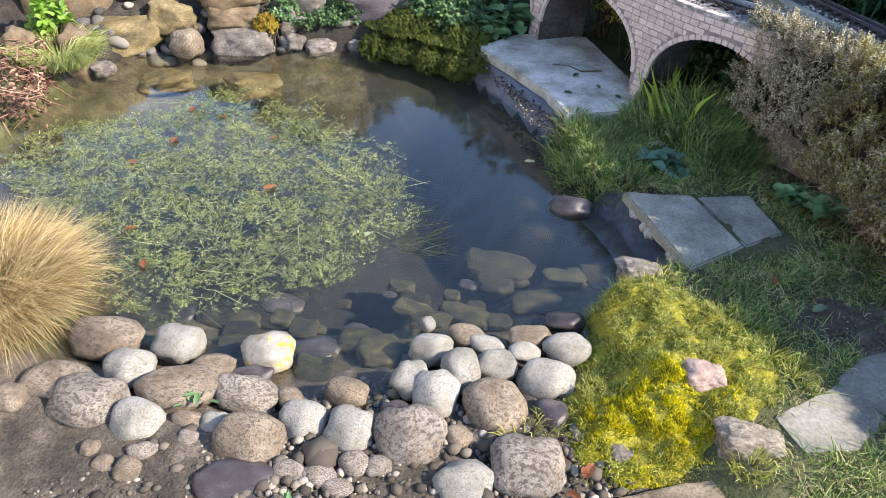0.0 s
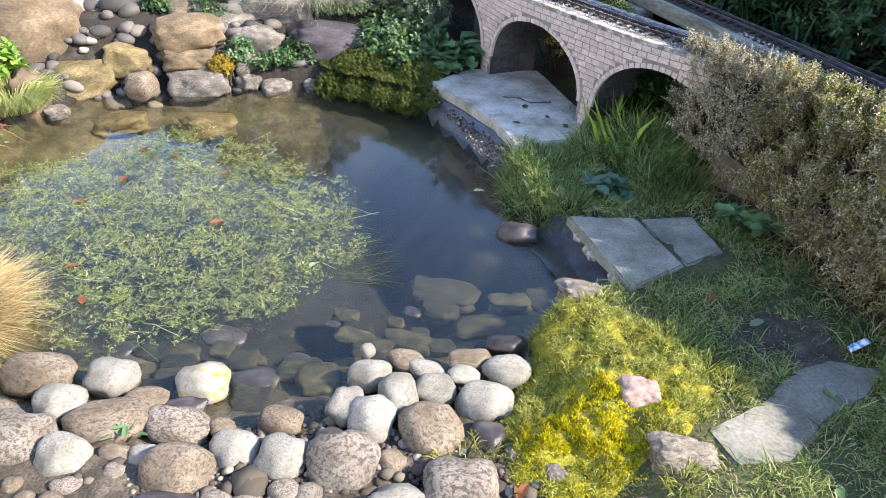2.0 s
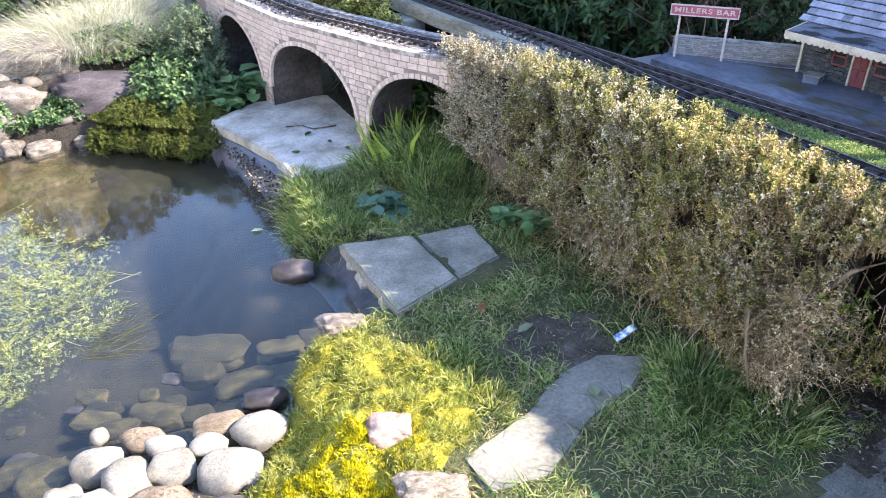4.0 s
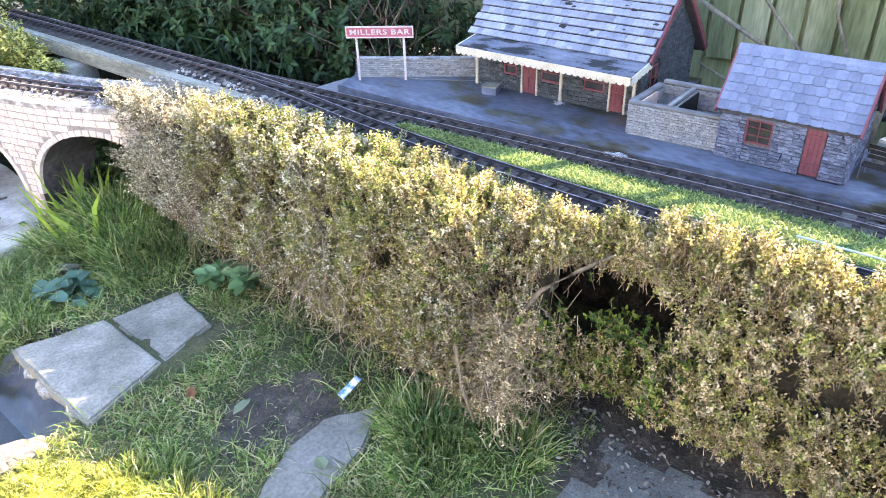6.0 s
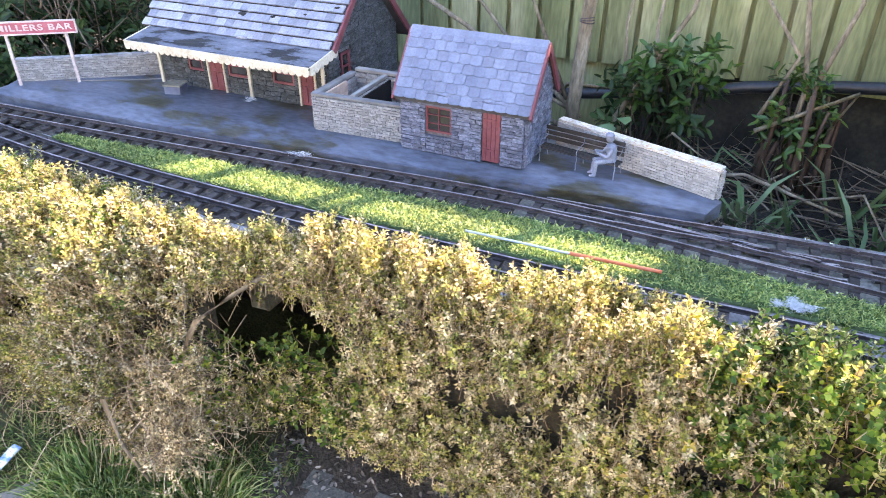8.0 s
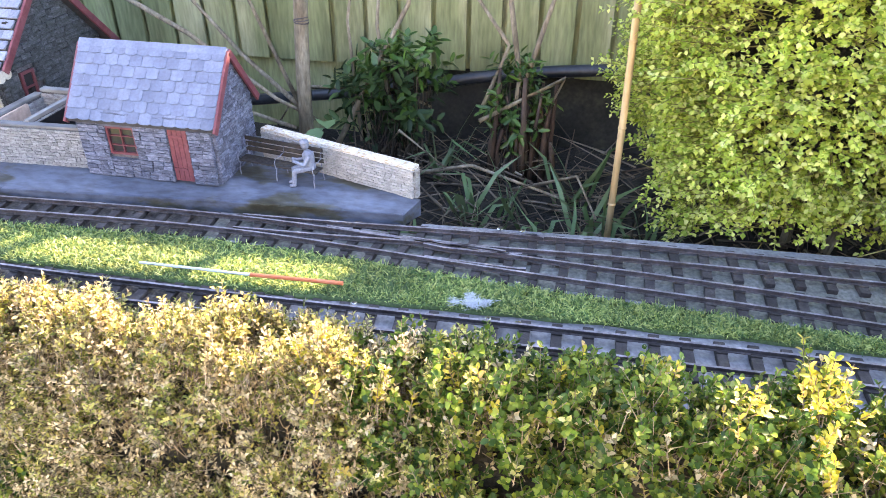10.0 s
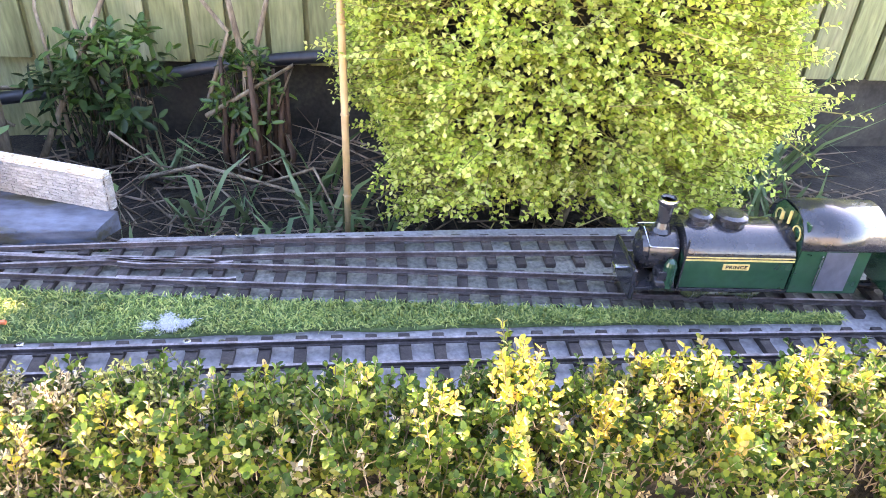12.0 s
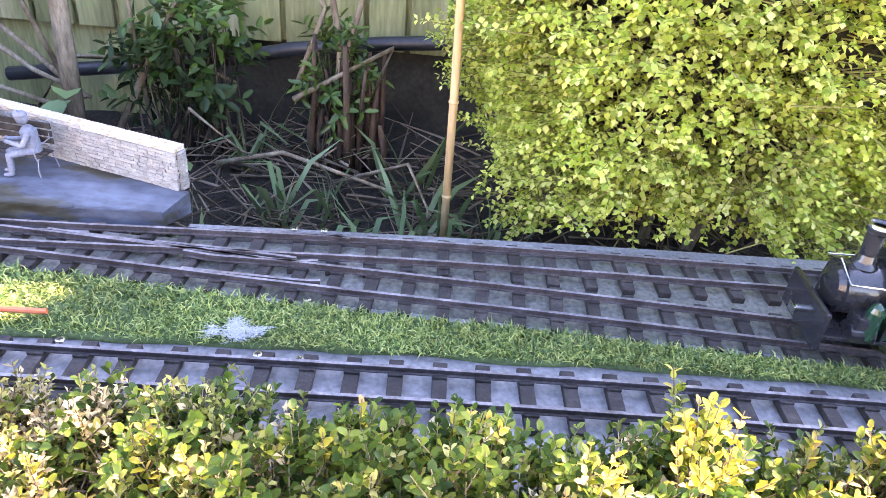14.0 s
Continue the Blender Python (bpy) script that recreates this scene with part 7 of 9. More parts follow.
OLDGRASS = leafy("dead_grass_blades", [(0.253, 0.215, 0.0885), (0.43, 0.367, 0.19), (0.569, 0.506, 0.329)], through_light=0.3, rough=0.7)
STRAW = leafy("golden_straw_blades", [(0.2, 0.13, 0.045), (0.36, 0.255, 0.11), (0.5, 0.4, 0.21), (0.68, 0.56, 0.33)], through_light=0.35, rough=0.6)
MOSS = leafy("yellow_green_moss", [(0.17, 0.18, 0.004), (0.41, 0.385, 0.005), (0.62, 0.55, 0.008), (0.76, 0.64, 0.02)], through_light=0.42, rough=0.7)
MOSSDULL = leafy("straw_tinged_moss", [(0.14, 0.14, 0.014), (0.26, 0.25, 0.028), (0.39, 0.355, 0.07), (0.48, 0.42, 0.14)], through_light=0.35, rough=0.7)
# Lighter, yellower copy of the lawn colour for grass in the sun
MOSSGRASS = leafy("sunlit_mossy_grass", [(0.08, 0.115, 0.014), (0.2, 0.24, 0.035), (0.36, 0.37, 0.08), (0.5, 0.47, 0.18)], through_light=0.38)
MOSSBASE = surface("moss_cushion", [(0.08, 0.08, 0.008), (0.17, 0.16, 0.012), (0.28, 0.25, 0.02)], 25, 0.95, 0.8, 200, 0.4, dist=0.008)
DOCK = leafy("broad_weed_leaves", [(0.06, 0.13, 0.05), (0.11, 0.21, 0.085), (0.19, 0.3, 0.14)], through_light=0.3, rough=0.45)
WEED = leafy("pond_weed_leaves", [(0.06, 0.095, 0.03), (0.14, 0.19, 0.055), (0.27, 0.31, 0.1), (0.56, 0.55, 0.29)], through_light=0.3, rough=0.3)
DEADLEAF = leafy("fallen_leaves", [(0.28, 0.1, 0.05), (0.36, 0.17, 0.09), (0.42, 0.28, 0.16)], through_light=0.3, rough=0.6)


def zsurf(x, y):
    return ground_height(np.asarray(x, float), np.asarray(y, float))


# ---- box hedge ----
HY = [-1.9, -1.2, -0.6, -0.1, 0.25, 0.4, 0.5, 0.62, 0.8, 1.1, 1.45, 1.75, 1.95, 2.22]
FRONT = [1.86, 1.86, 1.87, 1.885, 1.895, 1.91, 1.92, 1.87, 1.785, 1.8, 1.82, 1.82, 1.82, 1.84]
REAR = [2.007, 2.007, 1.997, 1.992, 1.987, 1.997, 1.987, 1.972, 1.982, 1.992, 1.982, 1.967, 1.952, 1.932]
TOP = [0.700, 0.705, 0.698, 0.700, 0.700, 0.690, 0.640, 0.650, 0.668, 0.672, 0.674, 0.664, 0.650, 0.615]
BOTTOM = [0.2, 0.2, 0.22, 0.24, 0.24, 0.22, 0.24, 0.22, 0.19, 0.18, 0.2, 0.23, 0.25, 0.27]


def in_hole(P):
    """The opening worn through the hedge under its thin top."""
    sparse = (np.abs(P[:, 1] - 0.49) < 0.16) & (P[:, 2] < 0.47) & (rng.random(len(P)) < 0.72)
    return (np.hypot((P[:, 1] - 0.5) / 0.145, (P[:, 2] - 0.51) / 0.095) < 1) | sparse


def hedge_at(y):
    return (np.interp(y, HY, c) for c in (FRONT, REAR, TOP, BOTTOM))


def hedge_shell(n, y0, y1, share=(0.62, 0.3, 0.08)):
    """Random places on the front, top and rear of the hedge with outward directions."""
    y = rng.uniform(y0, y1, n)
    f, r, t, b = hedge_at(y)
    k = rng.choice(3, n, p=share)
    u = rng.random(n)
    round_ = 0.035 * (2 * np.abs(u - 0.5)) ** 3
    P = np.empty((n, 3))
    N = np.empty((n, 3))
    fr, tp, re = k == 0, k == 1, k == 2
    P[:, 1] = y
    P[fr, 0], P[fr, 2] = (f + round_)[fr], (b + (t - b) * u)[fr]
    P[tp, 0], P[tp, 2] = (f + (r - f) * u)[tp], (t - round_)[tp]
    P[re, 0], P[re, 2] = (r - round_)[re], (t - 0.12 * u)[re]
    N[fr], N[tp], N[re] = (-1, 0, 0.35), (-0.25, 0, 1), (1, 0, 0.4)
    return P, N, k


def hedge():
    h = thing("box_hedge", (1.92, 0.1, 0.14), "clipped box hedge, half dried brown with yellow-green tips", "hedge")
    # solid core, near black to stand in for shade between the leaves
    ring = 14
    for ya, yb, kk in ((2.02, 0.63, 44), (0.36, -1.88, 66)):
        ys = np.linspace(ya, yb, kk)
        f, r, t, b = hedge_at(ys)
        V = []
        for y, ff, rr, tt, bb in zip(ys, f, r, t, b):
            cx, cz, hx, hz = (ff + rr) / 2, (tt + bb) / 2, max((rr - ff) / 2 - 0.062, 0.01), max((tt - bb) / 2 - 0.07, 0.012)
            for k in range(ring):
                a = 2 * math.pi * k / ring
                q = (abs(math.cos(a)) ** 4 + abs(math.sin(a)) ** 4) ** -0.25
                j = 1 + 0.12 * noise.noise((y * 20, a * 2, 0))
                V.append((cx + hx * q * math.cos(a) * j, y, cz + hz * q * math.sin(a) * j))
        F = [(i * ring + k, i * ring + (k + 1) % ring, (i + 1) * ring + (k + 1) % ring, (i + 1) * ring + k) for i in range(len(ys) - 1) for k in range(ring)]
        part("woody_inside", (V, F), HEDGECORE, h, "solid near-black core for the shade inside the hedge")

    def foliage(name, n, y0, y1, material, pairs, step, L, W, share, depth, label="", up=0.6, accept=None, gap=-0.16):
        P, N, k = hedge_shell(n, y0, y1, share)
        ok = ~in_hole(P) if accept is None else accept(P)
        P, N = P[ok], N[ok]
        m = len(P)
        q = np.array([noise.noise((p[0] * 18, p[1] * 24, p[2] * 11)) + 0.6 * noise.noise((p[0] * 40, p[1] * 52, p[2] * 34)) for p in P])
        keep = q > gap + 0.35 * (rng.random(m) - 0.5)
        P, N, q = P[keep], N[keep], q[keep]
        m = len(P)
        lump = np.clip(q, -0.6, 0.9) * 0.05
        P = P - unit(N) * (rng.random((m, 1)) * depth - 0.012) + unit(N) * lump[:, None]
        D = N * 0.45 + np.array([0, 0, up * 1.6]) + rng.normal(size=(m, 3)) * 0.45
        ps, ds, ns, ls, ws, ends = sprigs(P, D, pairs, step, L, W, 0.62)
        part(name, (leaf_cloud if L > 0.0108 else small_leaves)(ps, ds, ns, ls, ws), material, h, label, kind="stuff")
        part("twiggy_growth", twig_cloud(P - unit(D) * 0.02, ends, 0.0008, 0.0005), TWIG, h, kind="stuff")

    full = (0.62, 0.32, 0.06)
    # bleached far end, olive middle, dry middle, green end near the loop line
    foliage("bleached_foliage", 7600, 1.15, 2.2, BOXGREY, 5, 0.0072, 0.0102, 0.0052, full, 0.06, "bleached grey-brown leaves", gap=-0.06)
    foliage("bleached_foliage", 3600, 0.55, 1.3, BOXGREY, 5, 0.0068, 0.0088, 0.0044, full, 0.06)
    foliage("olive_foliage", 15500, 0.5, 1.75, BOXMID, 5, 0.0066, 0.0088, 0.0045, full, 0.075, "olive green leaves")
    foliage("dry_foliage", 11000, -0.28, 0.95, BOXDRY, 5, 0.0068, 0.009, 0.0046, full, 0.085, "dried tan leaves", gap=-0.27)
    foliage("olive_foliage", 8600, -0.36, 0.52, BOXMID, 5, 0.0068, 0.009, 0.0047, full, 0.1, gap=-0.27)
    # yellower leaves along the top carry the sun's tint besides their own
    foliage("yellow_foliage", 1700, -0.2, 1.1, BOXYELLOW, 5, 0.007, 0.0098, 0.0052, (0.2, 0.76, 0.04), 0.02, "sunlit yellow tips")
    foliage("green_foliage", 8600, -1.9, -0.2, BOXGREEN, 5, 0.0072, 0.0118, 0.0076, full, 0.06, "fresh glossy green leaves", gap=-0.3)
    foliage("olive_foliage", 1900, -1.9, -0.25, BOXMID, 4, 0.0075, 0.0112, 0.0062, full, 0.06, gap=-0.3)
    foliage("dry_foliage", 1900, -1.9, -0.25, BOXDRY, 3, 0.0075, 0.0105, 0.006, full, 0.05, gap=-0.3)
    # gold laid where sun strikes the hedge top, its warmth in the colour
    foliage("sun_gold_foliage", 180, -1.05, -0.7, BOXGOLD, 5, 0.0075, 0.0118, 0.0064, (0.04, 0.91, 0.05), 0.0, "golden tips, yellowed for the sun on them", up=0.9)
    foliage("sun_gold_foliage", 90, -1.9, -1.05, BOXGOLD, 5, 0.0075, 0.0118, 0.0064, (0.06, 0.89, 0.05), 0.0, up=0.9)
    foliage("sun_gold_foliage", 60, -0.7, -0.1, BOXGOLD, 4, 0.0075, 0.0115, 0.0062, (0.35, 0.6, 0.05), 0.0, up=0.9)
    foliage("green_foliage", 1500, 0.7, 1.6, BOXGREEN, 4, 0.008, 0.0105, 0.0058, (0.3, 0.65, 0.05), 0.03)
    foliage("shaded_foliage", 900, 0.3, 0.75, BOXGREEN, 3, 0.01, 0.014, 0.008, (1, 0, 0), 0.12, "sparse green leaves round the opening", accept=lambda P: (P[:, 2] < 0.47) | (rng.random(len(P)) < 0.06))
    # a dead clump hanging beside the opening
    n = 520
    P = np.stack([rng.normal(size=n) * 0.028 + 1.785, rng.normal(size=n) * 0.045 + 0.69, rng.uniform(0.2, 0.46, n)], 1)
    P[:, 0] += (P[:, 2] - 0.2) * 0.16
    D = rng.normal(size=(n, 3)) * 0.7 + np.array([-0.3, 0, -0.3])
    ps, ds, ns, ls, ws, ends = sprigs(P, D, 4, 0.007, 0.0095, 0.005, 0.6)
    part("dead_foliage", small_leaves(ps, ds, ns, ls, ws), BOXDRY, h, "dead tan clump hanging beside the opening", kind="stuff")
    part("twiggy_growth", twig_cloud(P - unit(D) * 0.05, ends, 0.0009, 0.0005), TWIG, h, kind="stuff")
    # bare stems trailing out of the front
    n = 900
    P, N, k = hedge_shell(n, 0.55, 1.9, (1, 0, 0))
    P[:, 2] = np.interp(P[:, 1], HY, BOTTOM) + rng.random(n) ** 1.6 * 0.35
    Q = P + np.stack([rng.uniform(-0.05, 0.02, n), rng.normal(size=n) * 0.045, rng.normal(size=n) * 0.045 - 0.02], 1)
    Q[:, 2] = np.maximum(Q[:, 2], 0.15)
    part("straggling_growth", twig_cloud(P, Q, 0.0009, 0.0005), TWIG, h, "bare straggling stems", kind="stuff")
    PALETWIG = leafy("pale_dead_stems", [(0.2, 0.14, 0.09), (0.34, 0.25, 0.17), (0.52, 0.4, 0.29)], through_light=0, rough=0.9)
    n = 64
    cy = rng.choice([0.68, 0.7, 0.74, 1.02, 1.18, 1.3], n) + rng.normal(size=n) * 0.035
    P = np.stack([np.interp(cy, HY, FRONT) - rng.uniform(-0.02, 0.03, n), cy, rng.uniform(0.26, 0.48, n)], 1)
    go = np.stack([-rng.uniform(0.2, 1, n), rng.normal(size=n) * 0.9, rng.uniform(-0.3, 0.7, n)], 1)
    A, B = [], []
    for k in range(7):
        Q = P + unit(go) * rng.uniform(0.018, 0.034, (n, 1))
        Q[:, 2] = np.maximum(Q[:, 2], 0.155)
        A.append(P)
        B.append(Q)
        P, go = Q, unit(go) + rng.normal(size=(n, 3)) * 0.25 + np.array([0.05, 0, -0.38])
    part("drooping_growth", twig_cloud(np.concatenate(A), np.concatenate(B), 0.0008, 0.0006), PALETWIG, h, "pale dead stems drooping from the front", kind="stuff")
    for pts, r in (([(1.9, 0.72, 0.3), (1.87, 0.66, 0.45), (1.865, 0.616, 0.523), (1.89, 0.55, 0.58), (1.93, 0.48, 0.63)], 0.006), ([(1.9, 0.78, 0.2), (1.8, 0.76, 0.36), (1.74, 0.742, 0.4), (1.735, 0.72, 0.3), (1.75, 0.7, 0.2)], 0.006), ([(1.92, 0.7, 0.16), (1.93, 0.62, 0.3), (1.95, 0.5, 0.42)], 0.008)):
        part("branch", tube(pts, [r, r, r * 0.9, r * 0.7, r * 0.5][:len(pts)], 8), BARK, h, "stout lichen-yellow branch", smooth=True)


hedge()


# ---- golden privet ----
SHOOT = leafy("green_brown_shoots", [(0.2, 0.18, 0.06), (0.32, 0.3, 0.1)], through_light=0, rough=0.8)


def golden_privet():
    h = thing("golden_privet", (2.72, -0.92, 0.43), "dense golden privet bush with small yellow-green leaves", "shrub")
    n = 11000
    c, rad = np.array([2.72, -0.945, 0.92]), np.array([0.27, 0.375, 0.42])
    th, ph = rng.uniform(0, 2 * np.pi, n), np.arccos(rng.uniform(-0.75, 1, n))
    N = np.stack([np.sin(ph) * np.cos(th), np.sin(ph) * np.sin(th), np.cos(ph)], 1)
    q = np.sum(np.abs(N) ** 2.5, 1) ** (-1 / 2.5)
    P = c + N * q[:, None] * rad
    lump = np.array([noise.noise(Vector(p) * 7) + 0.45 * noise.noise((p[0] * 17, p[1] * 17, p[2] * 34)) for p in P])
    P = P + N * (lump * 0.1)[:, None] - N * (rng.random((n, 1)) ** 2 * 0.1)
    far = (rng.random(n) < 0.05)[:, None]
    P = P + far * N * rng.uniform(0.02, 0.07, (n, 1))
    ok = P[:, 2] > 0.46
    P, N = P[ok], N[ok]
    D = N * np.array([1, 1, 0.3]) + rng.normal(size=P.shape) * np.array([0.35, 0.35, 0.22]) + np.array([0, 0, 0.1])
    ps, ds, ns, ls, ws, ends = sprigs(P, D, 6, 0.0088, 0.0128, 0.0085, 0.95)
    ns = ns * 0.22 + np.array([0, 0, 1.0])
    part("leaves", small_leaves(ps, ds, ns, ls, ws * 1.15, 0.1, 0.1), GOLD, h, kind="stuff")
    part("twiggy_growth", twig_cloud(P - unit(D) * 0.05, P + (ends - P) * 0.7, 0.0014, 0.0007), SHOOT, h, kind="stuff")
    # solid core coloured near black in place of shade inside the bush
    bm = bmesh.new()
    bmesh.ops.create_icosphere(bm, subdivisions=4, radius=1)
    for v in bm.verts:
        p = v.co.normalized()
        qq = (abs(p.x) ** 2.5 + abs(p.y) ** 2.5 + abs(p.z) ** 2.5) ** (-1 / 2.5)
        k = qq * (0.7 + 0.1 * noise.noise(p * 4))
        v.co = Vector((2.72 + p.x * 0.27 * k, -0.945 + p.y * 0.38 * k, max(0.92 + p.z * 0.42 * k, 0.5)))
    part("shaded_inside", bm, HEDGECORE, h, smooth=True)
    for dx, dy in ((0, 0), (0.06, 0.08), (-0.05, -0.06)):
        part("stem", tube([(2.78 + dx, -0.92 + dy, 0.42), (2.78 + dx * 2, -0.92 + dy * 2, 0.8)], [0.012, 0.008], 8), BARK, h)


golden_privet()


# ---- lawn ----
def lawn():
    n = 110000
    x, y = rng.uniform(1.02, 2.0, n), rng.uniform(0.5, 2.75, n)
    f = np.interp(y, HY, FRONT)
    d = inside_by(x, y, POND)
    ok = (d < 0.015) & (x < f + 0.08)
    ok &= ~((x > 1.255) & (x < 1.69) & (y > 1.47) & (y < 1.8) & (x - 1.255 < 0.5 - 0.06 * (y - 1.47)))
    ok &= ~((y > 2.42) & (x < 1.68))
    slab_c = inside_by(x, y, np.array([(1.115, 0.925), (1.115, 0.81), (1.25, 0.78), (1.43, 0.86), (1.58, 0.885), (1.72, 0.95), (1.6, 1.03), (1.48, 1.03), (1.33, 0.965)]))
    ok &= slab_c < 0.005
    patch = np.array([noise.noise((a * 7, b * 7, 3.0)) for a, b in zip(x, y)])
    bare = np.hypot((x - 1.55) / 0.17, (y - 1.12) / 0.13) + 0.7 * patch + 0.4 * grid_noise(x, y, 22, 1.0) < 0.85
    ok &= ~(bare & (rng.random(n) < 0.88))
    ok &= (patch + 0.5 * grid_noise(x, y, 19, 5.0) > -0.16) | (rng.random(n) < 0.3)
    moss = inside_by(x, y, np.array([(0.93, 1.5), (1.11, 1.48), (1.23, 1.3), (1.27, 1.12), (1.24, 0.98), (1.06, 0.91), (0.84, 0.85), (0.65, 1.1)])) > rng.normal(size=n) * 0.02
    ok &= ~moss
    ok &= ~((y < 0.62) & (x < 1.55)) | (rng.random(n) < 0.3)
    x, y, patch = x[ok], y[ok], patch[ok]
    n = len(x)
    P = np.stack([x, y, zsurf(x, y) - 0.004], 1)
    tall = 1 + 0.9 * np.clip(patch, 0, 1) + 0.5 * (y > 1.85)
    D = np.stack([rng.normal(size=n) * 0.8 - 0.15, rng.normal(size=n) * 0.8, np.ones(n)], 1)
    dead = rng.random(n) < 0.4
    H = rng.gamma(2.6, 0.0115, n) * tall
    t = thing("lawn_grass", (1.5, 1.4, 0.13), "rough damp lawn grass round the slabs", "grass", kind="stuff")
    part("green_pile", blade_cloud(P[~dead], D[~dead], H[~dead], rng.uniform(0.0015, 0.0034, (~dead).sum()), rng.uniform(0.1, 1, (~dead).sum())), GRASS, t, kind="stuff")
    part("dead_pile", blade_cloud(P[dead], D[dead] * np.array([1.6, 1.6, 0.7]), H[dead] * 0.75, np.full(dead.sum(), 0.0022), rng.uniform(0.3, 1, dead.sum())), OLDGRASS, t, kind="stuff")
    for i, (cx, cy, r, k, hh) in enumerate(((1.74, 2.14, 0.13, 1000, 0.25), (1.64, 2.3, 0.1, 800, 0.22), (1.78, 2.3, 0.1, 700, 0.26), (1.84, 2.0, 0.09, 500, 0.2), (1.73, 0.83, 0.09, 900, 0.17), (1.66, 0.74, 0.1, 600, 0.13), (1.4, 2.2, 0.13, 900, 0.12), (1.62, 2.3, 0.12, 700, 0.14), (1.3, 2.1, 0.08, 500, 0.1), (1.72, 1.95, 0.12, 700, 0.14), (1.78, 0.62, 0.08, 400, 0.15), (1.25, 1.2, 0.08, 500, 0.08), (1.26, 2.14, 0.055, 420, 0.13), (1.27, 2.26, 0.06, 420, 0.14), (1.31, 2.4, 0.06, 420, 0.15), (1.25, 2.03, 0.045, 320, 0.11), (1.33, 2.0, 0.07, 500, 0.12), (1.36, 2.3, 0.08, 500, 0.14))):
        a, q = rng.uniform(0, 6.28, k), r * np.sqrt(rng.random(k))
        px, py = cx + q * np.cos(a), cy + q * np.sin(a)
        P = np.stack([px, py, zsurf(px, py) - 0.004], 1)
        D = np.stack([np.cos(a) * 0.5 + rng.normal(size=k) * 0.3, np.sin(a) * 0.5 + rng.normal(size=k) * 0.3, np.ones(k)], 1)
        single("grass_tuft", blade_cloud(P, D, rng.uniform(0.4, 1.05, k) * hh * 0.85, np.full(k, 0.003), rng.uniform(0.2, 1, k)), GRASS, "tuft of longer green grass in the lawn", "grass tuft", "grass tufts", kind="stuff")


lawn()


# ---- moss mound ----
# Outline follows the sunlit area; the lawn's shaded colour starts beyond it
MOUND = np.array([(0.93, 1.5), (1.11, 1.48), (1.23, 1.3), (1.27, 1.12), (1.24, 0.98), (1.06, 0.91), (0.95, 0.89), (0.84, 0.85), (0.72, 0.88), (0.63, 0.98), (0.65, 1.15), (0.74, 1.25), (0.84, 1.35)])
MOSSY = np.array([(0.64, 1.1), (0.76, 1.2), (0.9, 1.24), (1.0, 1.2), (1.06, 1.1), (1.03, 0.97), (0.93, 0.87), (0.76, 0.87), (0.63, 1.0)])


def mound_height(x, y):
    d = inside_by(x, y, MOUND)
    lump = grid_noise(x, y, 11, 2.0) * 0.034 + grid_noise(x, y, 34, 2.0) * 0.016
    return ground_height(x, y) - 0.012 + smooth(-0.01, 0.07, d) * (0.035 + lump) + smooth(0.02, 0.2, inside_by(x, y, MOSSY)) * 0.03


def moss_mound():
    t = thing("moss_mound", (0.93, 1.2, 0.08), "bright yellow-green moss mound with fine grass beside the pond", "moss")
    nx = 70
    gx, gy = np.meshgrid(np.linspace(0.55, 1.36, nx), np.linspace(0.78, 1.58, nx), indexing="ij")
    z = mound_height(gx, gy)
    i = np.arange(nx * nx).reshape(nx, nx)
    m = inside_by(gx, gy, MOUND)[:-1, :-1] > -0.02
    F = np.stack([i[:-1, :-1][m], i[1:, :-1][m], i[1:, 1:][m], i[:-1, 1:][m]], 1)
    part("cushion", (np.stack([gx.ravel(), gy.ravel(), z.ravel()], 1), F), MOSSBASE, t, smooth=True)
    n = 120000
    x, y = rng.uniform(0.58, 1.34, n), rng.uniform(0.8, 1.56, n)
    dd = inside_by(x, y, MOUND) + rng.normal(size=n) * 0.02
    k = (dd > 0) & (np.hypot(x - 1.01, y - 1.07) > 0.045) & (np.hypot(x - 0.75, y - 0.97) > 0.028)
    tuft = grid_noise(x, y, 26, 6.0) + 0.6 * grid_noise(x, y, 60, 1.0)
    k &= tuft > -0.5 + 0.45 * rng.random(n)
    x, y, tuft = x[k], y[k], tuft[k]
    n = len(x)
    core = inside_by(x, y, MOSSY) + rng.normal(size=n) * 0.035 + grid_noise(x, y, 9, 4.0) * 0.13 - 0.22 * smooth(1.06, 1.28, y)
    grassy = rng.random(n) < np.where(core > 0.03, 0.05, 0.88)
    P = np.stack([x, y, mound_height(x, y) - 0.004 + np.clip(tuft, -0.4, 0.7) * 0.018], 1)
    D = np.stack([rng.normal(size=n) * 0.4, rng.normal(size=n) * 0.4, np.ones(n)], 1)
    rich = ~grassy & (core > 0)
    dull = ~grassy & (core <= 0)
    part("moss_growth", blade_cloud(P[rich], D[rich], rng.uniform(0.009, 0.02, rich.sum()), np.full(rich.sum(), 0.0028), rng.uniform(0, 0.5, rich.sum())), MOSS, t, kind="stuff")
    part("paler_moss_growth", blade_cloud(P[dull], D[dull], rng.uniform(0.007, 0.015, dull.sum()), np.full(dull.sum(), 0.0022), rng.uniform(0, 0.5, dull.sum())), MOSSDULL, t, "straw-tinged paler moss", kind="stuff")
    g = grassy & (rng.random(n) < 0.72) & (grid_noise(x, y, 20, 9.0) > -0.2)
    part("grass_growth", blade_cloud(P[g], D[g] * np.array([1.9, 1.9, 1]), rng.uniform(0.012, 0.036, g.sum()), np.full(g.sum(), 0.0019), rng.uniform(0.2, 1, g.sum())), MOSSGRASS, t, "short sunlit grass in the moss", kind="stuff")


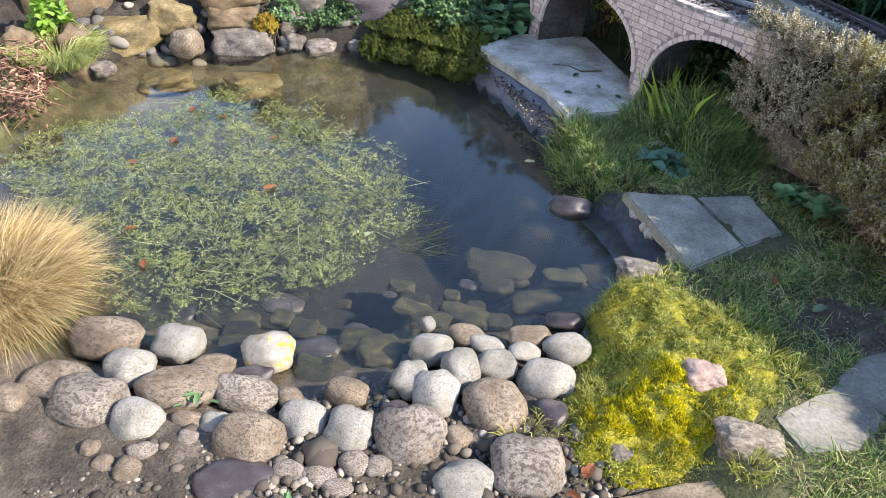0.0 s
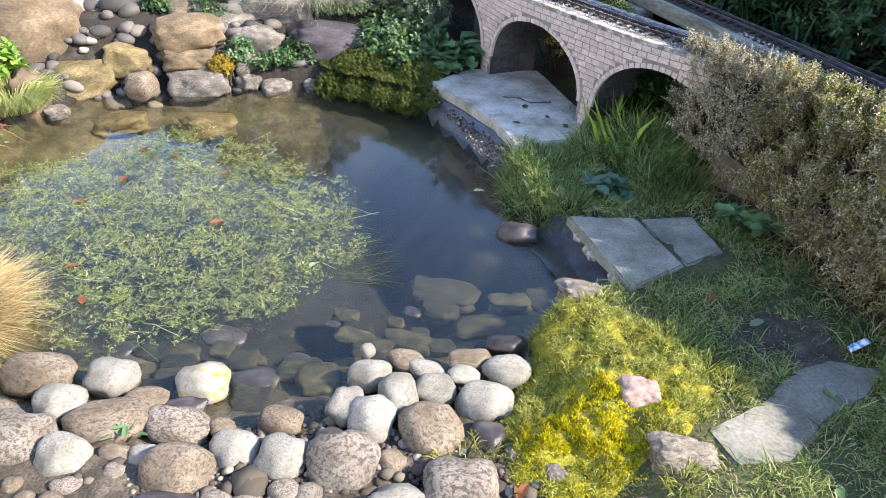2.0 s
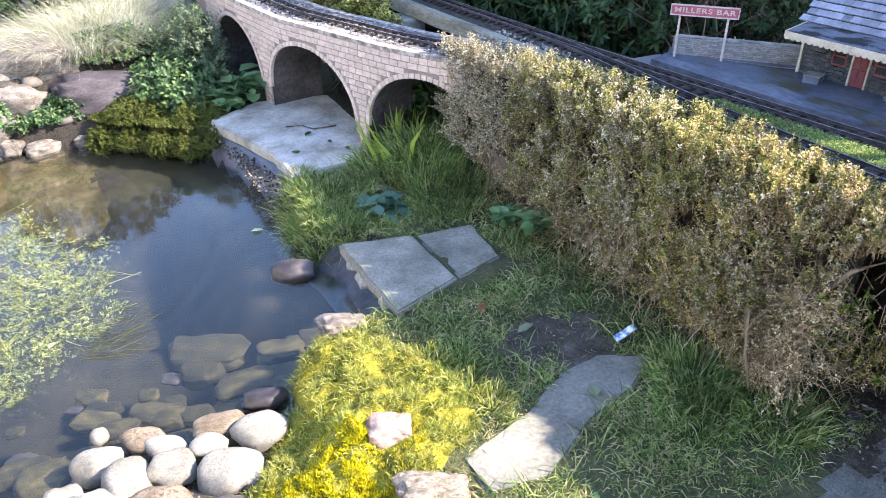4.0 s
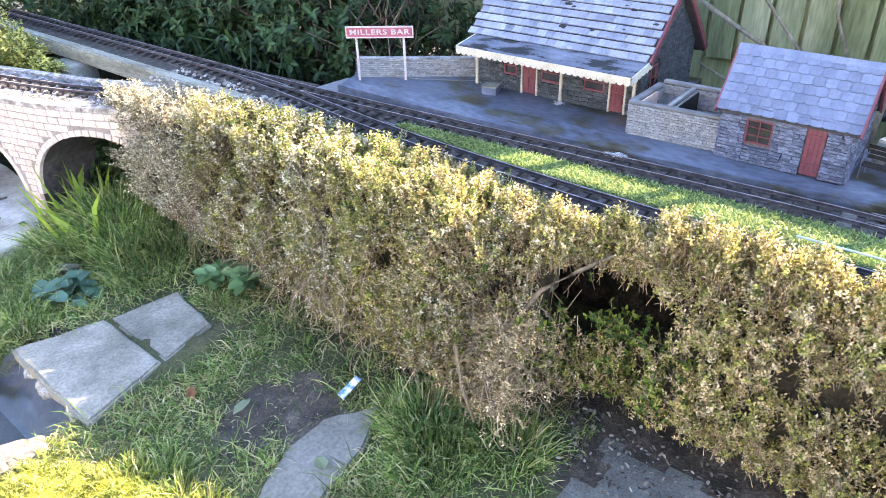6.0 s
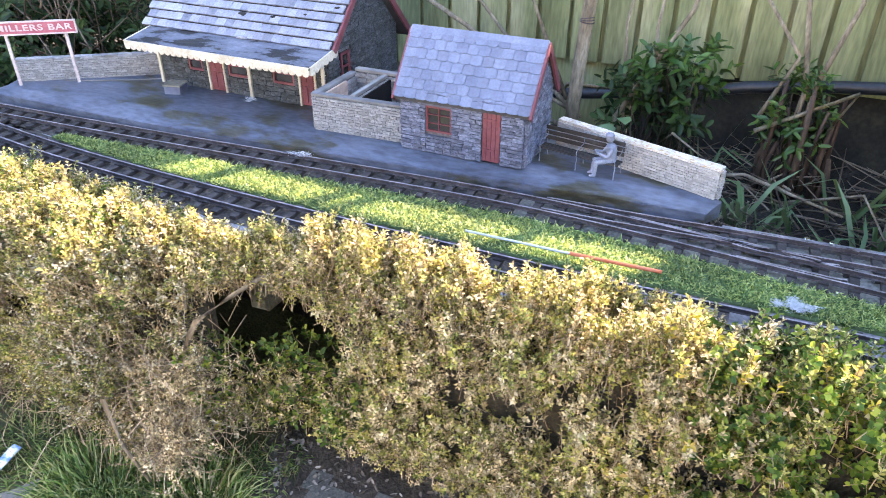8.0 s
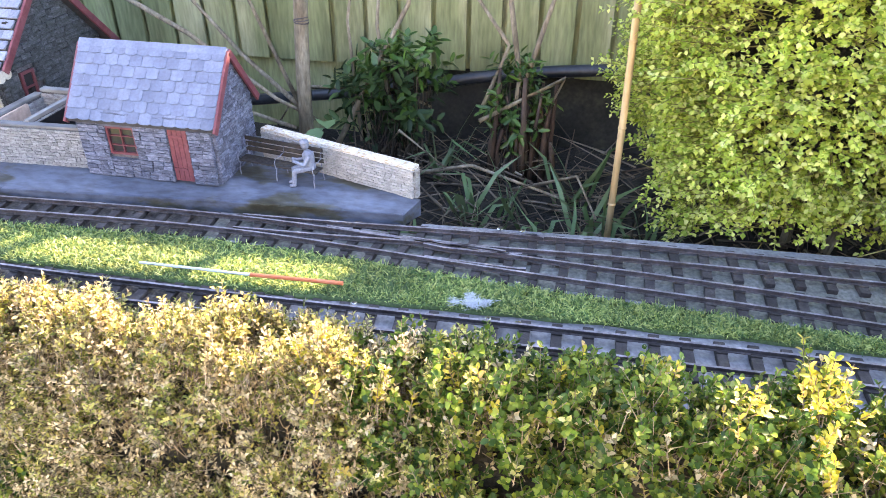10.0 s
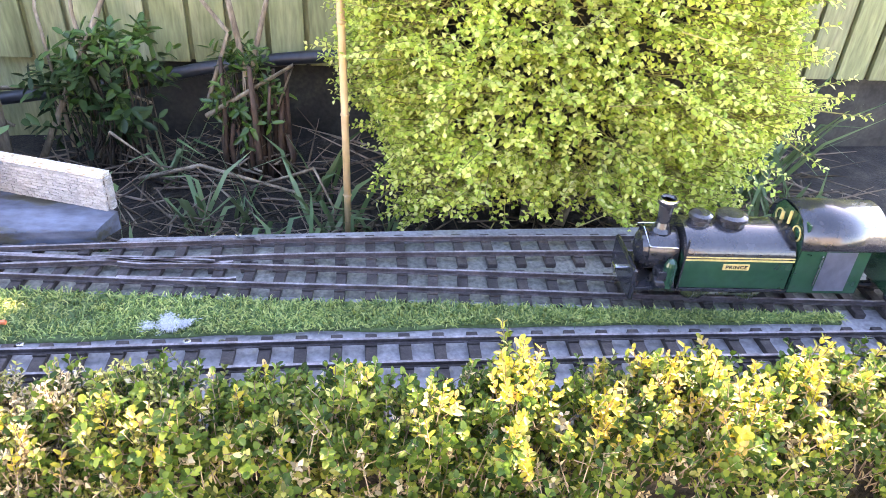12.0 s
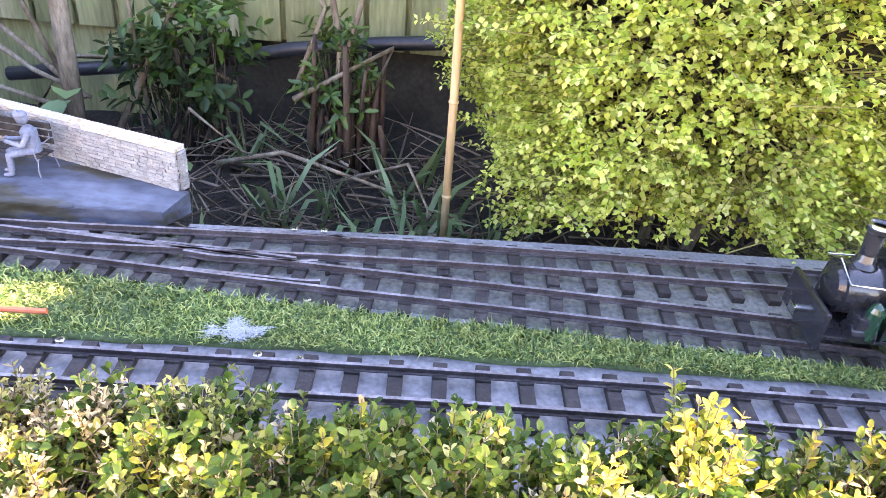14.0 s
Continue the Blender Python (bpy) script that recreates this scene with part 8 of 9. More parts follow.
moss_mound()
# taller sunlit grass tufts along the moss
for cx, cy, rr, kk, hh in ((1.2, 1.22, 0.05, 170, 0.085), (1.25, 1.1, 0.04, 140, 0.08), (1.12, 1.44, 0.05, 160, 0.06), (0.97, 1.43, 0.05, 200, 0.05), (1.27, 1.02, 0.04, 110, 0.07), (0.98, 0.82, 0.04, 150, 0.05), (0.62, 1.1, 0.03, 60, 0.06), (0.55, 1.08, 0.05, 80, 0.08)):
    a, q = rng.uniform(0, 6.28, kk), rr * np.sqrt(rng.random(kk))
    px, py = cx + q * np.cos(a), cy + q * np.sin(a)
    P = np.stack([px, py, ground_height(px, py)], 1)
    D = np.stack([np.cos(a) * 0.6 + rng.normal(size=kk) * 0.3, np.sin(a) * 0.6 + rng.normal(size=kk) * 0.3, np.ones(kk)], 1)
    single("grass_tuft", blade_cloud(P, D, rng.uniform(0.5, 1.1, kk) * hh, np.full(kk, 0.0026), rng.uniform(0.2, 1, kk)), MOSSGRASS, "sunlit tuft of short grass at the moss's edge", "grass tuft", "grass tufts", kind="stuff")


# ---- straw-coloured grass clump ----
def straw_clump(c, r, k, h, label, material=None):
    a, q = rng.uniform(0, 6.28, k), r * np.sqrt(rng.random(k))
    P = np.stack([c[0] + q * np.cos(a), c[1] + q * np.sin(a), np.full(k, c[2])], 1)
    lean = 0.25 + 1.15 * q / r
    D = np.stack([np.cos(a) * lean + rng.normal(size=k) * 0.25, np.sin(a) * lean + rng.normal(size=k) * 0.25, np.ones(k)], 1)
    return single("straw_grass_clump", blade_cloud(P, D, rng.uniform(0.6, 1.15, k) * h, np.full(k, 0.0021), rng.uniform(0.1, 1.0, k)), material or STRAW, label, "ornamental grass", "straw grasses", kind="stuff")


straw_clump((-0.72, 1.93, 0.02), 0.13, 10000, 0.3, "arching clump of dry golden straw grass by the pond")
SILVERGRASS = leafy("silvery_grass_blades", [(0.2, 0.22, 0.14), (0.36, 0.37, 0.27), (0.5, 0.49, 0.4)], through_light=0.35, rough=0.6)
straw_clump((1.12, 4.3, 0.3), 0.2, 3500, 0.42, "pale silvery grass clump on the far bank", SILVERGRASS)
straw_clump((0.85, 4.15, 0.3), 0.2, 3500, 0.4, "pale silvery grass clump on the far bank", SILVERGRASS)

# ---- pond weed ----
n = 9000
cx, cy = rng.uniform(-0.85, 0.75, n), rng.uniform(1.75, 3.35, n)
wob = grid_noise(cx, cy, 4, 8.0)
wd = inside_by(cx, cy, np.array([(-0.84, 2.75), (-0.5, 3.05), (0.09, 3.24), (0.42, 2.85), (0.64, 2.32), (0.5, 1.97), (0.32, 1.86), (0.05, 1.78), (-0.42, 1.83), (-0.62, 2.3)]))
ok = (wd + wob * 0.16 + rng.normal(size=n) * 0.03 > 0) & (inside_by(cx, cy, POND) > 0.04)
ok &= rng.random(n) < 0.55 + 0.2 * smooth(-0.05, 0.2, wd) + 1.3 * np.clip(grid_noise(cx, cy, 17, 2.0), -0.5, 0.5)
cx, cy = cx[ok], cy[ok]
k = 5
x, y = np.repeat(cx, k), np.repeat(cy, k)
n = len(x)
a = rng.uniform(0, 6.28, n)
q = rng.uniform(0.002, 0.014, n)
D = np.stack([np.cos(a), np.sin(a), rng.uniform(0.0, 0.7, n)], 1)
P = np.stack([x + q * np.cos(a), y + q * np.sin(a), WATER_Z + np.repeat(rng.uniform(-0.024, 0.003, len(cx)), k) + rng.uniform(-0.002, 0.003, n)], 1)
ps, ds, ns, ls, ws, ends = sprigs(P, D, 4, 0.0045, 0.0062, 0.003, 0.9)
ns = ns * 0.5 + np.array([0, 0, 0.8])
pw = thing("pond_weed", (0, 2.4, WATER_Z), "mat of green oxygenating weed at the pond's surface", "water plant", kind="stuff")
part("leaves", small_leaves(ps, ds, ns, ls, ws, 0.1, 0.05), WEED, pw, kind="stuff")
part("stem_growth", twig_cloud(P[::3], ends[::3], 0.0012, 0.0008), WEED, pw, kind="stuff")
DEEP = leafy("sunken_weed", [(0.018, 0.03, 0.013), (0.05, 0.066, 0.028), (0.12, 0.135, 0.065)], through_light=0.2)
SUNK = 6000
k = rng.integers(0, n, SUNK)
P2 = P[k] + np.stack([rng.normal(size=SUNK) * 0.03, rng.normal(size=SUNK) * 0.03, rng.uniform(-0.07, -0.008, SUNK)], 1)
D2 = rng.normal(size=(SUNK, 3)) * np.array([1, 1, 0.3]) + np.array([0, 0, 0.25])
ps, ds, ns, ls, ws, ends = sprigs(P2, D2, 5, 0.008, 0.0105, 0.0028)
k = rng.integers(0, n, 260)
P2 = P[k] + np.stack([rng.normal(size=260) * 0.05, rng.normal(size=260) * 0.05 - 0.01, rng.uniform(-0.004, 0.002, 260)], 1)
a = rng.normal(size=260) * 0.7 - 0.5
part("trailing_growth", twig_cloud(P2, P2 + np.stack([np.cos(a), np.sin(a), np.zeros(260)], 1) * rng.uniform(0.05, 0.13, (260, 1)), 0.0011, 0.0007), WEED, pw, kind="stuff")
P2 = np.stack([rng.uniform(0.44, 0.6, 60), rng.uniform(1.84, 2.1, 60), np.full(60, WATER_Z + 0.002)], 1)
a = rng.normal(size=60) * 0.6 - 0.2
part("trailing_growth", twig_cloud(P2, P2 + np.stack([np.cos(a), np.sin(a), np.zeros(60)], 1) * rng.uniform(0.04, 0.13, (60, 1)), 0.0009, 0.0006), DEEP, pw, kind="stuff")
part("sunken_leaves", small_leaves(ps, ds, ns, ls, ws), DEEP, pw, kind="stuff")


def flat_leaf(x, y, z, L, W, turn, material, label, name="fallen_leaf", category="leaf", tilt=0.1):
    a = radians(turn)
    d = np.array([[math.cos(a), math.sin(a), tilt]])
    V, F = leaf_cloud(np.array([[x, y, z]]), d, np.array([[0, 0, 1.0]]), [L], [W], 0.12, 0.08)
    bm = bmesh.new()
    vs = [bm.verts.new(v) for v in V]
    for f in F:
        bm.faces.new([vs[i] for i in f])
    bmesh.ops.solidify(bm, geom=bm.faces[:], thickness=0.0008)
    return single(name, bm, material, label, category, "fallen leaves")


PALELEAF = leafy("pale_green_leaf", [(0.3, 0.36, 0.22), (0.4, 0.45, 0.3)], through_light=0.25, rough=0.4)
for x, y, s, w in ((0.095, 2.343, 0.055, 20), (-0.32, 2.62, 0.045, 140), (-0.2, 2.75, 0.05, 60), (0.2, 2.72, 0.04, 200), (-0.36, 2.2, 0.04, 10), (-0.3, 1.98, 0.045, 90), (0.0, 2.95, 0.04, 300), (-0.1, 3.05, 0.05, 250)):
    flat_leaf(x, y, WATER_Z + 0.006, s, s * 0.5, w, DEADLEAF, "reddish-brown dead leaf floating on the weed")
flat_leaf(1.1, 2.335, WATER_Z + 0.004, 0.045, 0.022, -20, PALELEAF, "pale green leaf floating on the pond")
flat_leaf(0.38, 1.99, WATER_Z + 0.004, 0.03, 0.02, 40, PALELEAF, "pale green leaf floating on the pond")
flat_leaf(1.47, 1.2, 0.15, 0.06, 0.026, 10, PALELEAF, "pale green leaf lying on the lawn")
flat_leaf(1.49, 0.91, 0.142, 0.04, 0.03, 70, PALELEAF, "pale green leaf lying on the stepping stone")
flat_leaf(1.44, 1.32, 0.15, 0.05, 0.025, 60, DEADLEAF, "brown dead leaf in the lawn")


for x, y, s_, w in ((0.63, 0.93, 0.045, 30), (0.6, 0.97, 0.05, 100), (0.66, 0.95, 0.04, 200), (0.58, 0.91, 0.04, 290), (0.26, 1.24, 0.03, 20)):
    flat_leaf(x, y, height_at(x, y) + 0.02, s_, s_ * 0.55, w, DEADLEAF, "curled reddish-brown dead leaf among the cobbles", tilt=0.5)
for x, y, s_, w in ((1.5, 2.75, 0.05, 40), (1.42, 2.6, 0.04, 150), (1.6, 2.55, 0.045, 260), (1.56, 2.62, 0.035, 80)):
    flat_leaf(x, y, 0.176, s_, s_ * 0.5, w, DOCK, "small green leaf lying on the broken slab")
single("twig", tube([(1.47, 2.9, 0.176), (1.53, 2.86, 0.18), (1.56, 2.8, 0.178), (1.66, 2.79, 0.176)], 0.0035, 6), BARK, "crooked twig lying on the broken slab", "twig", smooth=True)


# ---- leafy plants ----
def rosette(c, k, L, W, material, name, label, category, lift=0.7, group=""):
    a = rng.uniform(0, 6.28, k)
    D = np.stack([np.cos(a), np.sin(a), rng.uniform(0.15, 1.0, k) * lift], 1)
    P = np.array(c) + np.stack([rng.normal(size=k), rng.normal(size=k), np.abs(rng.normal(size=k)) * 0.8], 1) * L * 0.35
    N = np.tile([0, 0, 1.0], (k, 1)) + rng.normal(size=(k, 3)) * 0.25
    V, F = leaf_cloud(P, D, N, rng.uniform(0.6, 1.15, k) * L, rng.uniform(0.8, 1.1, k) * W, 0.12, 0.3)
    t = thing(name, c, label, category, group)
    for i in range(k):
        me = mesh_from("leaf", V[6 * i:6 * i + 6], np.array([[0, 1, 2, 3], [0, 3, 4, 5]]), material)
        under(new("leaf", me), t)
    return t


rosette((1.42, 3.36, 0.22), 80, 0.1, 0.062, DOCK, "dock_plant", "clump of broad green dock leaves by the viaduct", "weed")
rosette((1.33, 3.3, 0.18), 30, 0.09, 0.055, DOCK, "dock_plant", "clump of broad green dock leaves by the viaduct", "weed")
rosette((1.5, 2.01, 0.15), 26, 0.075, 0.045, leafy("blue_green_weed", [(0.04, 0.1, 0.06), (0.07, 0.15, 0.1), (0.12, 0.2, 0.14)]), "weed", "flat blue-green weed rosette beside the slab", "weed", 0.35)
rosette((1.8, 1.68, 0.17), 60, 0.055, 0.033, DOCK, "weed", "nettle-like green weed under the hedge", "weed")
rosette((1.82, 1.55, 0.2), 60, 0.055, 0.033, DOCK, "weed", "nettle-like green weed under the hedge", "weed")
rosette((1.27, 0.7, 0.1), 60, 0.05, 0.026, DOCK, "weed", "leafy green weed in front of the stepping stone", "weed")
rosette((1.05, 0.68, 0.1), 30, 0.04, 0.02, DOCK, "weed", "leafy green weed in front of the stepping stone", "weed")
rosette((2.585, 0.08, 0.66), 5, 0.055, 0.04, DOCK, "leafy_seedling", "pale green broad leaves rising behind the model wall", "weed", 1.5)
rosette((2.54, -0.08, 0.63), 5, 0.05, 0.035, DOCK, "leafy_seedling", "pale green broad leaves rising behind the model wall", "weed", 1.5)
rosette((-0.17, 1.37, 0.07), 7, 0.035, 0.013, DOCK, "leafy_seedling", "small green seedling between the cobbles", "weed", 0.9)
rosette((0.0, 1.02, 0.07), 8, 0.03, 0.012, DOCK, "leafy_seedling", "small green seedling between the cobbles", "weed", 0.9)
# iris blades by the pier
k = 46
P = np.stack([rng.uniform(1.62, 1.84, k), rng.uniform(2.16, 2.46, k), np.full(k, 0.14)], 1)
D = np.stack([rng.normal(size=k) * 0.3 - 0.15, rng.normal(size=k) * 0.3, np.ones(k)], 1)
IRIS = leafy("iris_blades", [(0.14, 0.26, 0.03), (0.27, 0.4, 0.06), (0.42, 0.5, 0.1)], through_light=0.4)
iris = thing("iris_clump", (1.73, 2.3, 0.14), "tall yellow-green iris blades beside the viaduct pier", "iris")
for i in range(k):
    part("blade", blade_cloud(P[i:i + 1], D[i:i + 1], rng.uniform(0.15, 0.34, 1), [0.019], rng.uniform(0, 0.6, 1)), IRIS, iris)


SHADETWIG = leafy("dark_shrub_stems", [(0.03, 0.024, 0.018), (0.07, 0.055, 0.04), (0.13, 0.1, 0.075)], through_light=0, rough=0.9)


def shrub(c, rad, n, material, name, label, L, W, pairs=3, stem=True):
    t = thing(name, (c[0], c[1], height_at(c[0], c[1])), label, "shrub")
    N = unit(rng.normal(size=(n, 3)))
    P = np.array(c) + N * np.array(rad) * (rng.random((n, 1)) ** 0.4)
    P[:, 2] = np.maximum(P[:, 2], height_at(c[0], c[1]) + 0.02)
    D = N + np.array([0, 0, 0.5]) + rng.normal(size=(n, 3)) * 0.4
    ps, ds, ns, ls, ws, ends = sprigs(P, D, pairs, L * 0.4, L, W)
    ns = ns * 0.5 + np.array([0, 0, 0.7])
    part("leaves", leaf_cloud(ps, ds, ns, ls, ws, 0.12, 0.15), material, t, kind="stuff")
    base = np.array([c[0], c[1], height_at(c[0], c[1])])
    k = min(n, 34)
    part("stem_growth", twig_cloud(base + rng.normal(size=(k, 3)) * np.array([0.03, 0.03, 0]), P[:k], 0.003, 0.0015), SHADETWIG, t, kind="stuff")
    return t


shrub((3.03, 0.0, 0.68), (0.07, 0.09, 0.08), 34, LAUREL, "laurel_shrub", "low glossy green shrub in front of the fence", 0.042, 0.019, 4)
shrub((3.02, 0.06, 0.6), (0.08, 0.12, 0.07), 40, DARKLEAF, "laurel_shrub", "low glossy green shrub in front of the fence", 0.045, 0.018, 4)
shrub((3.0, -0.28, 0.64), (0.05, 0.06, 0.1), 45, LAUREL, "cut_back_shrub", "cut-back shrub with stubby reddish stems", 0.035, 0.012, 4)
# dark planting behind the raised line
# the high ones and the far-bank one are unseen, added to darken pond reflections
for c, rad, n in (((2.75, 2.2, 0.68), (0.35, 0.5, 0.35), 1000), ((2.65, 3.0, 0.7), (0.3, 0.5, 0.4), 1400), ((2.95, 1.75, 0.6), (0.25, 0.25, 0.25), 120), ((2.5, 3.8, 0.7), (0.4, 0.5, 0.4), 600), ((2.8, 2.5, 1.2), (0.3, 0.6, 0.45), 800), ((2.6, 3.5, 1.2), (0.35, 0.6, 0.5), 800), ((2.2, 4.6, 0.9), (0.5, 0.5, 0.6), 900), ((0.75, 4.85, 0.75), (0.55, 0.3, 0.45), 1100)):
    shrub(c, rad, n, DARKLEAF, "evergreen_shrub", "dark evergreen shrub behind the raised line", 0.044, 0.017, 4)
shrub((1.98, 2.25, 0.3), (0.08, 0.28, 0.2), 500, DARKLEAF, "evergreen_shrub", "dark evergreen growth seen through the arch", 0.04, 0.02, 3)
shrub((1.95, 2.75, 0.3), (0.08, 0.28, 0.2), 500, DARKLEAF, "evergreen_shrub", "dark evergreen growth seen through the arch", 0.04, 0.02, 3)
shrub((1.93, 3.3, 0.52), (0.12, 0.5, 0.26), 1700, BOXMID, "box_bush", "olive green box bush behind the viaduct", 0.018, 0.009, 4)
shrub((1.94, 2.95, 0.48), (0.08, 0.26, 0.2), 700, BOXMID, "box_bush", "olive green box bush behind the viaduct", 0.018, 0.009, 4)
shrub((1.33, 3.75, 0.34), (0.13, 0.35, 0.22), 900, leafy("heather_leaves", [(0.05, 0.09, 0.04), (0.1, 0.15, 0.07), (0.2, 0.22, 0.14)]), "heather_bush", "grey-green heather on the bank beside the viaduct", 0.02, 0.008, 4)
BANKHERB = leafy("bank_herbs", [(0.03, 0.07, 0.03), (0.07, 0.13, 0.05), (0.13, 0.2, 0.07)])
shrub((1.2, 3.62, 0.22), (0.24, 0.3, 0.13), 1300, BANKHERB, "bank_herb", "low green herbs covering the bank by the viaduct", 0.03, 0.018, 3)
MOSSFAR = leafy("damp_olive_moss", [(0.03, 0.048, 0.008), (0.07, 0.09, 0.012), (0.135, 0.145, 0.024)], through_light=0.3, rough=0.8)
shrub((1.0, 3.5, 0.15), (0.19, 0.15, 0.1), 3400, MOSSFAR, "moss_cushion", "olive yellow moss cushion overhanging the far water", 0.011, 0.005, 3)
shrub((1.2, 3.28, 0.12), (0.14, 0.14, 0.12), 3000, MOSSFAR, "moss_cushion", "olive yellow moss cushion overhanging the far water", 0.011, 0.005, 3)
shrub((1.1, 3.36, 0.07), (0.14, 0.12, 0.09), 2200, MOSSFAR, "moss_cushion", "olive yellow moss cushion overhanging the far water", 0.011, 0.005, 3)
shrub((0.88, 3.56, 0.1), (0.12, 0.08, 0.08), 1200, MOSSFAR, "moss_cushion", "olive yellow moss cushion overhanging the far water", 0.011, 0.005, 3)
for c, q in (((0.8, 3.5, 0.06), 900), ((0.92, 3.4, 0.06), 1100), ((1.02, 3.28, 0.06), 1100), ((1.12, 3.18, 0.07), 1100), ((1.19, 3.12, 0.09), 700)):
    shrub(c, (0.09, 0.08, 0.075), q, MOSSFAR, "moss_cushion", "olive yellow moss cushion overhanging the far water", 0.011, 0.005, 3)
shrub((0.28, 3.66, 0.15), (0.06, 0.05, 0.05), 400, leafy("rusty_moss", [(0.14, 0.11, 0.01), (0.28, 0.2, 0.02), (0.4, 0.28, 0.05)], rough=0.8), "moss_cushion", "rusty gold moss cushion on a rock", 0.011, 0.005, 3)
shrub((0.38, 3.72, 0.18), (0.06, 0.06, 0.07), 120, DOCK, "bank_herb", "small grey-green herb between the rocks", 0.022, 0.014, 3)
shrub((0.75, 3.72, 0.16), (0.16, 0.1, 0.09), 500, BANKHERB, "bank_herb", "low green herbs covering the bank by the viaduct", 0.024, 0.014, 3)
for c, rad, q in (((0.3, 3.97, 0.34), (0.12, 0.08, 0.08), 260), ((0.62, 3.7, 0.13), (0.12, 0.08, 0.07), 300), ((0.47, 3.68, 0.08), (0.06, 0.05, 0.05), 120), ((1.0, 3.95, 0.34), (0.25, 0.12, 0.12), 700)):
    shrub(c, rad, q, BANKHERB, "bank_herb", "low green herbs between the rocks of the far bank", 0.024, 0.012, 3)
shrub((0.05, 4.05, 0.34), (0.08, 0.08, 0.08), 150, BANKHERB, "bank_herb", "small green herb between the rocks", 0.03, 0.018, 3)
shrub((-0.66, 3.62, 0.24), (0.06, 0.05, 0.06), 40, leafy("bright_green_leaves", [(0.09, 0.18, 0.02), (0.17, 0.3, 0.04), (0.26, 0.4, 0.08)]), "leafy_plant", "bright green leafy seedling among the reddish stems", 0.045, 0.028, 3)

# bare twigs and strap leaves in the shade behind the sign
n = 520
P = np.stack([rng.uniform(2.55, 3.0, n), rng.uniform(1.65, 2.7, n), rng.uniform(0.45, 0.8, n)], 1)
Q = P + rng.normal(size=(n, 3)) * np.array([0.07, 0.1, 0.06]) + np.array([-0.03, 0, 0.12])
single("bare_twigs", twig_cloud(P, Q, 0.0035, 0.0015), leafy("brown_shade_twigs", [(0.05, 0.036, 0.026), (0.11, 0.082, 0.06), (0.2, 0.155, 0.12)], through_light=0, rough=0.9), "tangle of bare brown twigs behind the station sign", "twigs", kind="stuff")
n = 260
P = np.stack([rng.uniform(2.35, 2.6, n), rng.uniform(2.0, 3.9, n), np.full(n, 0.43)], 1)
single("strap_leaf_clump", blade_cloud(P, rng.normal(size=(n, 3)) * 0.3 + np.array([-0.15, 0, 1.0]), rng.uniform(0.2, 0.5, n), np.full(n, 0.013), rng.uniform(0.4, 1.2, n)), DARKLEAF, "long dark strap leaves behind the raised line", "bulb leaves", "strap leaf clumps", kind="stuff")

# bare stems, post and cane in the bed
def stems(name, label, rows, material=BARK):
    for pts, r in rows:
        single(name, tube(pts, [r * (1 - 0.5 * i / (len(pts) - 1)) for i in range(len(pts))], 7), material, label, "stem", name + "s", smooth=True)


stems("bare_stem", "bare woody climber stem against the fence", [
    ([(2.99, 0.21, 0.44), (3.02, 0.12, 0.62), (3.06, 0.0, 0.85), (3.05, -0.04, 1.1)], 0.009), ([(3.0, 0.4, 0.46), (3.05, 0.3, 0.62), (3.08, 0.05, 0.62), (3.08, -0.05, 0.58)], 0.007),
    ([(3.05, 0.9, 0.9), (3.04, 0.6, 0.75), (3.0, 0.35, 0.6), (3.0, 0.24, 0.55)], 0.008), ([(3.0, -0.28, 0.5), (3.0, -0.29, 0.7), (3.05, -0.24, 0.95), (3.05, -0.1, 1.2)], 0.009),
    ([(3.0, -0.3, 0.5), (3.0, -0.31, 0.72), (3.04, -0.36, 0.9), (3.05, -0.33, 1.2)], 0.008), ([(3.0, -0.2, 0.62), (3.0, -0.26, 0.78), (3.04, -0.12, 0.95), (3.06, 0.05, 1.15)], 0.006),
    ([(3.02, 0.05, 0.6), (3.05, 0.08, 0.8), (3.06, 0.05, 1.1)], 0.006), ([(2.96, -0.2, 0.6), (2.97, -0.4, 0.72), (2.98, -0.36, 0.62)], 0.006),
    ([(3.0, 0.25, 0.55), (3.04, 0.45, 0.7), (3.08, 0.7, 0.95), (3.1, 0.9, 1.2)], 0.007), ([(2.98, 0.28, 0.6), (3.05, 0.42, 0.85), (3.08, 0.46, 1.2)], 0.006), ([(3.0, 0.3, 0.52), (3.03, 0.5, 0.56), (3.08, 0.8, 0.66)], 0.006),
    ([(3.0, 0.12, 0.5), (3.06, 0.16, 0.8), (3.1, 0.1, 1.2)], 0.005), ([(2.9, -0.05, 0.47), (2.85, -0.2, 0.53), (2.78, -0.42, 0.5)], 0.006), ([(2.88, -0.3, 0.46), (2.8, -0.45, 0.55), (2.7, -0.5, 0.5)], 0.005), ([(2.95, 0.05, 0.5), (2.86, -0.02, 0.6), (2.75, -0.15, 0.57)], 0.005)])
SHORT = random.Random(9)
STUBWOOD = surface("reddish_cut_wood", [(0.03, 0.018, 0.013), (0.065, 0.04, 0.028), (0.12, 0.08, 0.055)], 30, 0.9, 0.5, 200, 0.3, stretch=(1, 1, 0.25))
stump = thing("cut_back_stump", (3.0, -0.3, 0.44), "stump of stubby reddish cut-back stems in the bed", "stump")
